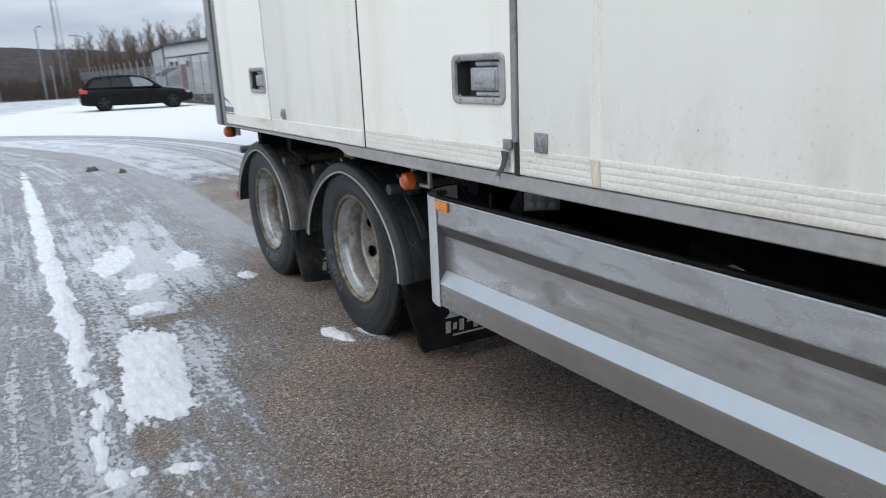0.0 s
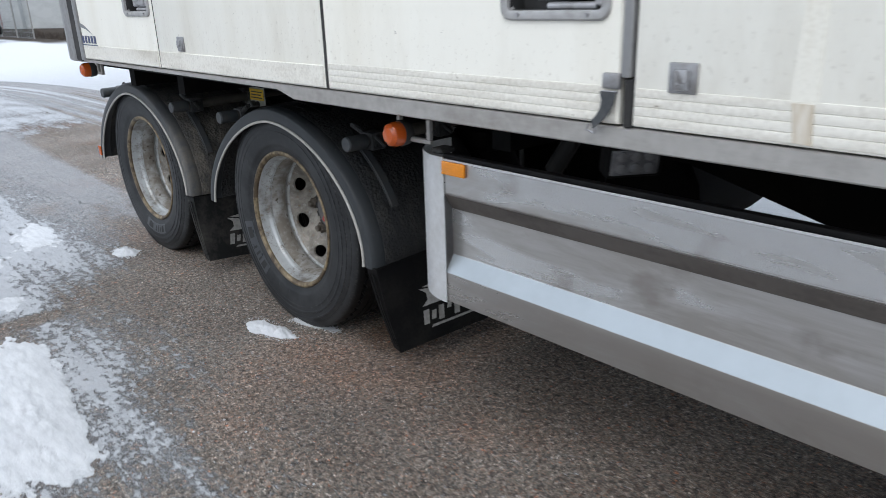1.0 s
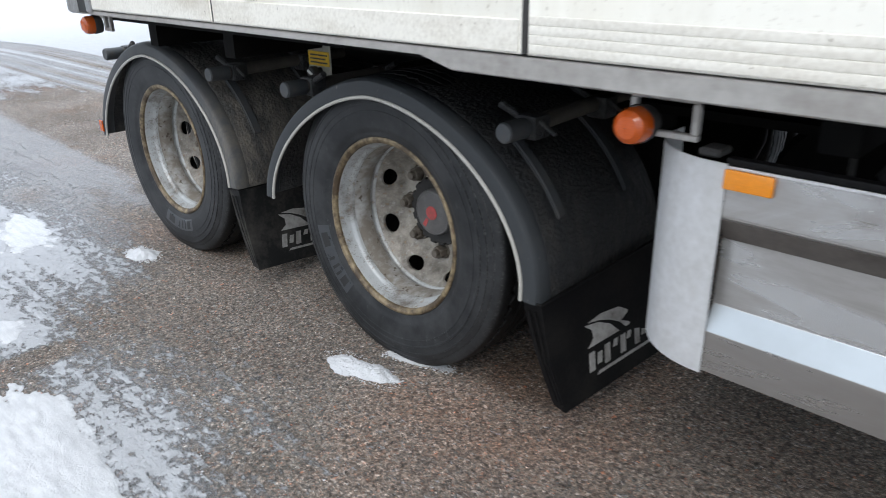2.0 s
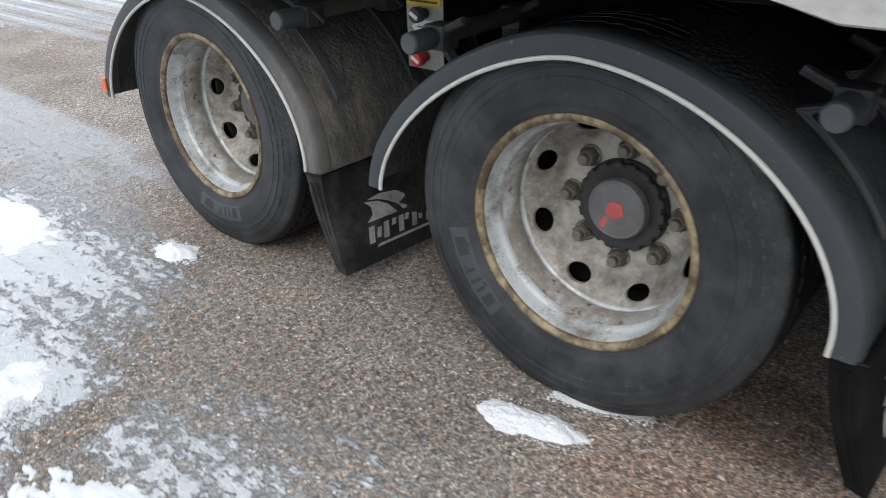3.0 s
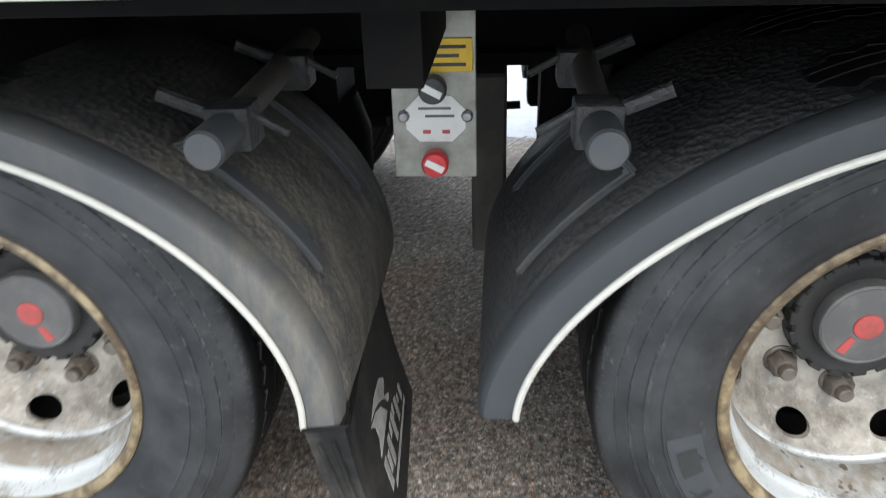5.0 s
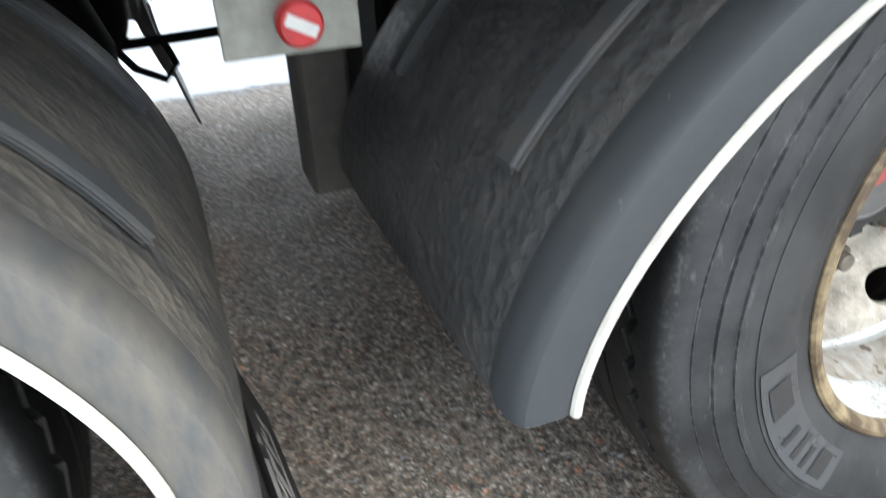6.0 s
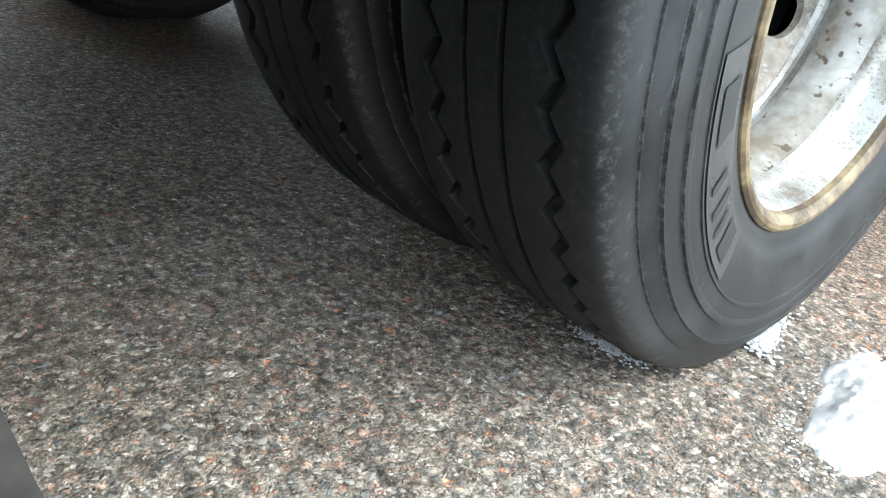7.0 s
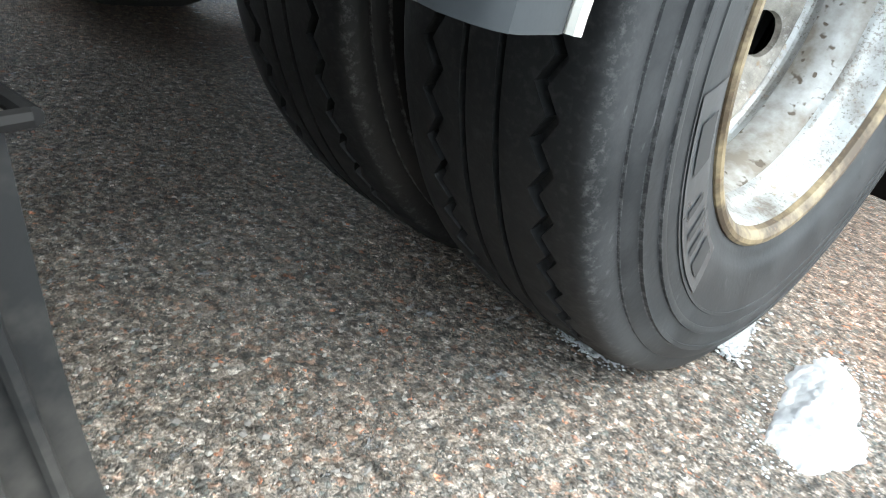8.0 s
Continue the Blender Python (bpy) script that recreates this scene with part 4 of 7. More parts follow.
        tube(bm, [(-0.010, y - 0.010, z + 0.014), (-0.014, y - 0.010, z - 0.006), (-0.014, y + 0.004, z - 0.010), (-0.010, y + 0.010, z + 0.012)], 0.003, 6)
        part("ring", bm, M_STEEL, lug)
    # door strap
    bm = bmesh.new()
    box(bm, -0.010, 0.001, -1.585, -1.547, 1.045, 1.074, 0.004, 2)
    box(bm, -0.013, -0.009, -1.583, -1.549, 1.037, 1.042, 0.001)
    anchor = part("strap_anchor", bm, M_STEEL, trailer, "small grey strap anchor")
    line = [(-1.566, 1.041), (-1.566, 1.022), (-1.559, 1.004), (-1.547, 0.989), (-1.534, 0.978)]
    bm = bmesh.new()
    bent_sheet(bm, [(-0.012, y + 0.018 - 0.004 * k, z + 0.002 * k) for k, (y, z) in enumerate(line)], [(-0.015, y - 0.018 + 0.004 * k, z - 0.002 * k) for k, (y, z) in enumerate(line)])
    part("strap", thicken(bm, 0.003), M_STRAP, anchor, "short dark grey webbing strap")
    bm = bmesh.new()
    tube(bm, [(-0.013, -1.526, 0.979), (-0.015, -1.520, 0.967), (-0.015, -1.538, 0.962), (-0.013, -1.541, 0.973)], 0.0025, 6)
    part("strap_ring", bm, M_STEEL, anchor)
    # maker's mark as plain shapes: a curved sweep over a row of bars and an underline
    bm = bmesh.new()
    arc = [(1.372 - 0.190 * k / 12, 1.090 + 0.050 * math.sin(math.pi * (0.42 + 0.58 * k / 12))) for k in range(13)]
    low = [(1.352 - 0.170 * k / 12, 1.090 + 0.030 * math.sin(math.pi * (0.42 + 0.58 * k / 12))) for k in range(13)]
    bent_sheet(bm, [(-0.0018, y, z) for y, z in arc], [(-0.0018, y, z) for y, z in low])
    thicken(bm, 0.001)
    part("maker_mark", bm, M_MARKGREY, trailer, "grey and dark blue printed mark of plain shapes")
    bm = bmesh.new()
    bars = [(1.366 - 0.0385 * k, 1.343 - 0.0385 * k, 1.052, 1.084) for k in range(6)] + [(1.366, 1.140, 1.042, 1.046)]
    for y0, y1, z0, z1 in bars:
        prism(bm, [(y0, z0), (y1, z0), (y1, z1), (y0, z1)], "x", -0.0022, -0.0005)
    part("mark_bars", bm, M_BLUE, trailer, "row of dark blue printed bars")
    # brown run-off stain below the trim on the long panel
    bm = bmesh.new()
    prism(bm, [(-1.890, 1.046), (-1.922, 1.046), (-1.926, 0.984), (-1.898, 0.986)], "x", -0.0030, -0.0018)
    part("stain", bm, worn("brown_stain", (0.60, 0.52, 0.40), (0.80, 0.76, 0.68), 0.6, scale=30.0, stretch=(1, 2, 0.4)), trailer, "thin brown run-off stain")

    bm = bmesh.new()
    prism(bm, [(-1.886, 1.049), (-1.926, 1.049), (-1.918, 1.50), (-1.922, 2.10), (-1.904, 2.10), (-1.898, 1.50)], "x", -0.0010, 0.0005)
    part("stain", bm, M_RUNOFF, trailer, "faint yellowish run-off streak")


build_body()


def marker_lamp(y, z, frame_y0, frame_y1, inset=0.0):
    bm = bmesh.new()
    for a, b, c, d in ((frame_y0, frame_y1, z + 0.046, z + 0.058), (frame_y0, frame_y1, z - 0.020, z - 0.008),
                       (frame_y0, frame_y0 + 0.014, z - 0.008, z + 0.046), (frame_y1 - 0.014, frame_y1, z - 0.008, z + 0.046)):
        box(bm, 0.078 + inset, 0.092 + inset, a, b, c, d, 0.002)
    box(bm, 0.083 + inset, 0.088 + inset, frame_y0 + 0.014, frame_y1 - 0.014, z + 0.046, 0.966)
    lamp = part("marker_lamp", bm, M_SILL, trailer, "round orange marker lamp on a grey bracket")
    bm = bmesh.new()
    lathe(bm, [(0.092, 0.001), (0.092, 0.032), (0.068, 0.036), (0.062, 0.034), (0.062, 0.001)], 24)
    bmesh.ops.translate(bm, verts=bm.verts, vec=(inset, y, z))
    part("lamp_base", bm, M_POST, lamp, "black rubber base")
    bm = bmesh.new()
    lathe(bm, [(0.062, 0.034), (0.044, 0.034), (0.032, 0.030), (0.024, 0.020), (0.021, 0.001)], 24)
    bmesh.ops.translate(bm, verts=bm.verts, vec=(inset, y, z))
    part("lens", bm, M_ORANGE, lamp, "orange lens")


marker_lamp(-0.832, 0.865, -0.940, -0.806, 0.024)
marker_lamp(1.520, 0.915, 1.390, 1.450)


def build_side_guard():
    """Aluminium side guard: flat top band, shaded inward fold, recessed middle, bright outward ledge, flat foot."""
    prof = [(0.090, 0.819), (0.090, 0.730), (0.120, 0.683), (0.120, 0.551), (0.090, 0.508), (0.090, 0.423), (0.100, 0.423), (0.100, 0.504), (0.130, 0.547), (0.130, 0.687), (0.100, 0.734), (0.100, 0.819)]
    guard = None
    for y0, y1 in ((-3.9, -1.000), (-7.6, -3.94)):
        bm = bmesh.new()
        prism(bm, prof, "y", y0, y1)
        bmesh.ops.bevel(bm, geom=[e for e in bm.edges if abs(e.verts[0].co.y - e.verts[1].co.y) > 0.1], offset=0.002, segments=2, affect="EDGES")
        g = part("side_guard", bm, M_ALU, trailer, "dull aluminium side guard with painted cloud reflections")
        guard = guard or g
        # sky light on the ledge is put into its bright bluish colour
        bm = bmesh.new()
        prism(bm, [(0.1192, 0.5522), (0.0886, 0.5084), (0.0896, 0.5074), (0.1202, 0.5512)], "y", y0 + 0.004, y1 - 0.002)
        part("guard_ledge", bm, M_ALU_SKYLIT, g, "aluminium ledge painted bright as if lit by the sky", 0)
        # shade of the down-facing fold, painted as a dark brown strip
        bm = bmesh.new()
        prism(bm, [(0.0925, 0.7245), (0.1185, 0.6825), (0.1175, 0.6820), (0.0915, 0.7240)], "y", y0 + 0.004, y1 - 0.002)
        part("guard_groove", bm, M_GROOVE, g, "brown shade painted into the fold", 0)
        bm = bmesh.new()
        box(bm, 0.0905, 0.112, y0, y1, 0.820, 0.833, 0.003, 2)
        part("rubber_strip", bm, M_FLAP, g, "black rubber strip along the top")
        bm = bmesh.new()
        box(bm, 0.0880, 0.0898, y0, y1, 0.8155, 0.8205, 0.0006)
        part("guard_edge", bm, M_EDGE_ALU, g, "bright polished edge")
    # rounded end cap, a bent sheet open at the top
    bm = bmesh.new()
    arc = [(0.258 - 0.170 * math.cos(a), -0.995 + 0.170 * math.sin(a)) for a in (math.pi / 2 * k / 14 for k in range(15))]
    plan = [(0.088, -1.006)] + arc + [(0.290, -0.825)]
    bent_sheet(bm, [(x, y, 0.420) for x, y in plan], [(x, y, 0.824) for x, y in plan])
    part("end_cap", thicken(bm, 0.003), M_ALU_CAP, guard, "pale rounded aluminium end cap", 40)
    bm = bmesh.new()
    box(bm, 0.100, 0.150, -0.985, -0.945, 0.825, 0.840, 0.004)
    part("cap_plug", bm, M_POST, guard)
    bm = bmesh.new()
    box(bm, 0.0805, 0.089, -1.086, -1.003, 0.781, 0.816, 0.003, 2)
    part("reflector", bm, M_AMBER, guard, "rectangular amber reflector")
    # mirrored guard, unseen, added to cut light coming under the trailer
    bm = bmesh.new()
    prism(bm, [(2.55 - u, v) for u, v in prof], "y", -7.6, -1.32)
    part("far_side_guard", bm, M_ALU, trailer, "aluminium guard assumed on the far side to block light")
    for y in (-2.9, -4.6, -6.4):
        bm = bmesh.new()
        box(bm, 0.131, 0.18, y - 0.03, y + 0.03, 0.45, 0.936, 0.004)
        part("guard_bracket", bm, M_BLACK, guard)


build_side_guard()


# ---- wheels ----
def tyre_mesh():
    """Twin-wheel trailer tyre: ribbed side walls, four drainage grooves, the outer two in zigzag."""
    side = [(0.232, 0.246), (0.216, 0.254), (0.208, 0.266), (0.2045, 0.276), (0.2025, 0.284), (0.1995, 0.288), (0.1965, 0.300), (0.1925, 0.322),
            (0.1905, 0.3400), (0.1898, 0.3402), (0.1892, 0.3430), (0.1905, 0.3434), (0.1905, 0.358), (0.1898, 0.3582), (0.1885, 0.362), (0.1890, 0.366),
            (0.1915, 0.3665), (0.1925, 0.382), (0.1912, 0.3824), (0.1915, 0.387), (0.1948, 0.3876), (0.1980, 0.399), (0.2010, 0.4035), (0.2030, 0.4040),
            (0.2045, 0.412), (0.2070, 0.419), (0.2110, 0.4255), (0.2170, 0.4298), (0.2270, 0.4322)]
    R, mid = TYRE_R, 0.312
    rows = [(x, r, 0) for x, r in side]
    crown = lambda x: R - 0.004 * ((x - mid) / 0.085) ** 2  # noqa: E731
    for c, w, zig in ((-0.060, 0.012, 1), (-0.016, 0.007, 0), (0.020, 0.007, 0), (0.055, 0.011, 1)):
        x = mid + c
        rows += [(x - w / 2 - 0.006, crown(x), zig), (x - w / 2, crown(x) - 0.0006, zig), (x - w / 2 + 0.002, R - 0.014, zig),
                 (x + w / 2 - 0.002, R - 0.014, zig), (x + w / 2, crown(x) - 0.0006, zig), (x + w / 2 + 0.006, crown(x), zig)]
    rows += [(2 * mid - x, r, 0) for x, r in side[::-1]]
    seg = 248
    wave = (0.0, 0.0070, 0.0, -0.0070)
    bm = bmesh.new()
    rings = []
    for x, r, zig in rows:
        rings.append([bm.verts.new((x + zig * wave[k % 4], r * math.cos(2 * math.pi * k / seg), r * math.sin(2 * math.pi * k / seg))) for k in range(seg)])
    for a, b in zip(rings, rings[1:]):
        for k in range(seg):
            bm.faces.new((a[k], a[(k + 1) % seg], b[(k + 1) % seg], b[k]))
    return bm


def disc_mesh():
    """Wheel disc with eight oval openings, its outer part flaring out towards the rim."""
    bm = bmesh.new()
    shape = [(0.050, 0.4300), (0.156, 0.4300), (0.166, 0.4270), (0.179, 0.4130), (0.191, 0.3960), (0.203, 0.3800), (0.214, 0.3660), (0.222, 0.3570), (0.2290, 0.3510)]
    rs, xs = [s[0] for s in shape], [s[1] for s in shape]

    def at(theta, r):
        return Vector((float(np.interp(r, rs, xs)), r * math.cos(theta), r * math.sin(theta)))

    r0, r1, rc = 0.164, 0.2288, 0.205
    half = math.pi / 8
    for s in range(8):
        tc = 2 * math.pi * s / 8 + half
        edge = []
        n = 6
        for k in range(n):
            edge.append((-1 + 2 * k / n, -1))
        for k in range(n):
            edge.append((1, -1 + 2 * k / n))
        for k in range(n):
            edge.append((1 - 2 * k / n, 1))
        for k in range(n):
            edge.append((-1, 1 - 2 * k / n))
        loops = []
        for depth, f in ((0, 1.0), (0, 0.5), (0, 0.0), (0.008, -0.06)):
            loop = []
            for u, v in edge:
                a = math.atan2(v, u)
                hu, hv = 0.40 * math.cos(a), (0.62 if v > 0 else 0.42) * math.sin(a)
                g = max(f, 0.0)
                uu, vv = hu + (u - hu) * g, hv + (v - hv) * g
                if f < 0:
                    uu, vv = hu * 0.96, hv * 0.96
                r = rc + vv * ((r1 - rc) if vv > 0 else (rc - r0))
                p = at(tc + uu * half, r)
                p.x += depth
                loop.append(bm.verts.new(p))
            loops.append(loop)
        for a, b in zip(loops, loops[1:]):
            for k in range(len(a)):
                bm.faces.new((a[k], a[(k + 1) % len(a)], b[(k + 1) % len(a)], b[k]))
    seg = 96
    lathe(bm, [(0.4300, 0.070), (0.4300, 0.1560), (0.4276, 0.1640)], seg)
    bmesh.ops.remove_doubles(bm, verts=bm.verts, dist=0.0004)
    return bm


def wheel_set():
    """One pair of twin wheels in place round the axle, as a wheel part with its sub-parts."""
    bm = bmesh.new()
    lathe(bm, [(0.2130, 0.2540), (0.2180, 0.2470), (0.2300, 0.2440), (0.2480, 0.2425), (0.2540, 0.2395), (0.2590, 0.2360), (0.2640, 0.2345), (0.2700, 0.2338)], 96)
    wheel = part("wheel", bm, M_WHEEL, trailer, "deep-dished off-white steel wheel, salty and rust-stained")
    bm = bmesh.new()
    lathe(bm, [(0.2700, 0.2338), (0.2780, 0.2320), (0.2880, 0.2285), (0.3000, 0.2262), (0.3200, 0.2262), (0.3300, 0.2285)], 96)
    part("rim_well", bm, M_WELL, wheel, "grimy brown rim well")
    bm = bmesh.new()
    lathe(bm, [(0.3300, 0.2285), (0.3360, 0.2330), (0.3410, 0.2345), (0.3450, 0.2335), (0.3480, 0.2300), (0.3520, 0.2280), (0.3600, 0.2275)], 96)
    part("rim_ridge", bm, M_WHEEL, wheel)
    part("wheel_disc", disc_mesh(), M_DISC, wheel, "grimy grey wheel disc with oval openings")
    bm = bmesh.new()
    lathe(bm, [(0.2170, 0.2470), (0.2100, 0.2485), (0.2060, 0.2520), (0.2030, 0.2575), (0.2030, 0.2625), (0.2055, 0.2660), (0.2100, 0.2665), (0.2130, 0.2620)], 96, True)
    part("rim_flange", bm, M_FLANGE, wheel, "tan rusty rim flange")
    tyre = part("tyre", tyre_mesh(), M_TYRE, wheel, "worn dusty black tyre")
    # hub with notched ring, grey cap, red dot and pointer
    bm = bmesh.new()
    lathe(bm, [(0.4335, 0.110), (0.4180, 0.110), (0.4140, 0.105), (0.4020, 0.103), (0.3990, 0.099), (0.3985, 0.092), (0.4010, 0.086), (0.4020, 0.060)], 64)
    part("hub", bm, M_HUB, wheel, "black notched hub ring")
    tooth = None
    for k in range(18):
        m = Matrix.Rotation(2 * math.pi * k / 18, 4, "X")
        if tooth is None:
            bm = bmesh.new()
            box(bm, 0.3985, 0.426, 0.097, 0.1085, -0.0115, 0.0115, 0.002, 1)
            tooth = part("hub_tooth", bm, M_HUB, wheel)
        else:
            again(tooth, "hub_tooth", wheel, m)
    bm = bmesh.new()
    lathe(bm, [(0.4040, 0.0730), (0.3880, 0.0720), (0.3825, 0.0700), (0.3805, 0.0665), (0.3815, 0.0635), (0.3800, 0.0605), (0.3800, 0.0005)], 48)
    part("hub_cap", bm, M_HUBCAP, wheel, "grey round hub cap")
    bm = bmesh.new()
    lathe(bm, [(0.3802, 0.0220), (0.3775, 0.0215), (0.3765, 0.0190), (0.3765, 0.0005)], 24)
    prism(bm, [(0.006, -0.028), (-0.005, -0.028), (-0.010, -0.056), (0.004, -0.058)], "x", 0.3785, 0.3802)
    bmesh.ops.rotate(bm, verts=bm.verts, cent=(0, 0, 0), matrix=Matrix.Rotation(radians(38), 3, "X"))
    part("hub_mark", bm, M_REDPAINT, wheel, "faded red dot and pointer")
    nut0 = None
    for k in range(8):
        a = 2 * math.pi * k / 8
        m = Matrix.Rotation(a, 4, "X") @ Matrix.Translation((0, 0.1375, 0))
        if nut0 is None:
            bm = bmesh.new()
            rings = lathe(bm, [(0.4340, 0.0275), (0.4270, 0.0270), (0.4255, 0.0235)], 20)
            lathe(bm, [(0.4260, 0.0232), (0.4040, 0.0222), (0.3990, 0.0190), (0.3990, 0.0130)], 6)
            lathe(bm, [(0.3995, 0.0130), (0.3860, 0.0125), (0.3845, 0.0105), (0.3845, 0.0003)], 14)
            nut0 = part("wheel_nut", bm, M_NUT, wheel, smooth=30)
            nut0.matrix_basis = m
        else:
            again(nut0, "wheel_nut", wheel, m)
    # raised brand panel with plain bars, on the outer side wall
    bm = bmesh.new()
    a0, a1 = radians(-53), radians(-11.5)
    arc = [a0 + (a1 - a0) * k / 24 for k in range(25)]

    def on_wall(r):
        prof_r = [0.276, 0.284, 0.288, 0.300, 0.322, 0.340]
        prof_x = [0.2045, 0.2025, 0.1995, 0.1965, 0.1925, 0.1905]
        return float(np.interp(r, prof_r, prof_x))

    def sector(bm, r0, r1, b0, b1, lift, n=24, rn=5):
        rs = [r0 + (r1 - r0) * j / rn for j in range(rn + 1)]
        grid = [[bm.verts.new((on_wall(r) - lift, r * math.cos(t), r * math.sin(t))) for r in rs] for t in (b0 + (b1 - b0) * k / n for k in range(n + 1))]
        for g, h in zip(grid, grid[1:]):
            for j in range(rn):
                bm.faces.new((g[j], g[j + 1], h[j + 1], h[j]))
        return bm

    def brand(angle, parent):
        bm = bmesh.new()
        sector(bm, 0.289, 0.3375, a0 + angle, a1 + angle, 0.0012)
        part("brand_panel", bm, M_PATCH, parent, "pale raised sidewall panel")
        # letters as plain bars round the panel
        for b0, w, q0, q1 in ((-49.5, 5.0, 0.296, 0.329), (-42.0, 1.6, 0.302, 0.329), (-37.8, 1.8, 0.296, 0.329), (-32.6, 1.6, 0.302, 0.329), (-24.5, 8.5, 0.299, 0.328)):
            bm = bmesh.new()
            sector(bm, q0, q1, radians(b0) + angle, radians(b0 + w) + angle, 0.0022, 6, 3)
            part("brand_bar", bm, M_MARK, parent)

    brand(0.0, wheel)
    # fine moulded marks round the bead
    rng = random.Random(4)
    for k in range(44):
        t = radians(rng.uniform(-115, 245))
        if radians(-60) < t < radians(-5):
            continue
        bm = bmesh.new()
        r = rng.choice((0.300, 0.309))
        sector(bm, r, r + rng.uniform(0.002, 0.006), t, t + rng.uniform(0.004, 0.016), 0.0009, 1, 1)
        part("moulded_mark", bm, M_MARK, wheel, smooth=0)
    return wheel, brand


def build_wheels():
    wheel, _ = wheel_set()
    subs = {o.name: o for o in wheel.children}
    wheel.location = (0, AXLES[0], HUB_Z)
    second = again(wheel, "wheel", trailer, Matrix.Translation((0, AXLES[1], HUB_Z)) @ Matrix.Rotation(radians(-58), 4, "X"))
    tagged(second, wheel["label"])
    for o in wheel.children:
        c = again(o, o.name.split(".")[0], second, o.matrix_basis.copy())
        if "label" in o:
            tagged(c, o["label"])
    tyre = subs["tyre"]
    for y in AXLES:
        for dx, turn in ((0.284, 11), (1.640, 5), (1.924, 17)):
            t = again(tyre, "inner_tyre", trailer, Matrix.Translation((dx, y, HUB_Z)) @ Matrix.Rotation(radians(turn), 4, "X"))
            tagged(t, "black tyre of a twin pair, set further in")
            # darker copy of the rubber carries the shade between the twins
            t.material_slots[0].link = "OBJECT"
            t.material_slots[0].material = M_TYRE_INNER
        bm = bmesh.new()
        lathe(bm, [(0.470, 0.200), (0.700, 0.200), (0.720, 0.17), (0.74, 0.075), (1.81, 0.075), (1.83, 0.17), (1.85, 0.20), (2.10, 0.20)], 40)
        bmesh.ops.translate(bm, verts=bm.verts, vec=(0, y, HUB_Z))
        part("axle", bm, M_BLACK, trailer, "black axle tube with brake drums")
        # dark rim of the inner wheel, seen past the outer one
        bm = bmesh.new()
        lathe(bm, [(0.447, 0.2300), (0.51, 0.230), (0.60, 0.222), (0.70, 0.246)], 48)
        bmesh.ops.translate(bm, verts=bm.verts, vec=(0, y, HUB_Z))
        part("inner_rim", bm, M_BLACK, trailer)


build_wheels()


# ---- mudguards with flaps ----
def arch(o, n=48):
    """Points (y, z) round the wheel on the mudguard's outline, o metres outside its inner lip; fuller behind than in front."""
    pts = []
    for k in range(n + 1):
        a = math.pi * k / n
        c, e = math.cos(a), math.sin(a)
        p = 1.20 if c > 0 else 1.06
        pts.append((0.011 + (0.527 + o) * math.copysign(abs(c) ** p, c), 0.400 - HUB_Z + (0.400 + o) * e ** p))
    y, z = pts[-1]
    return pts + [(y + 0.001, z - 0.026)]


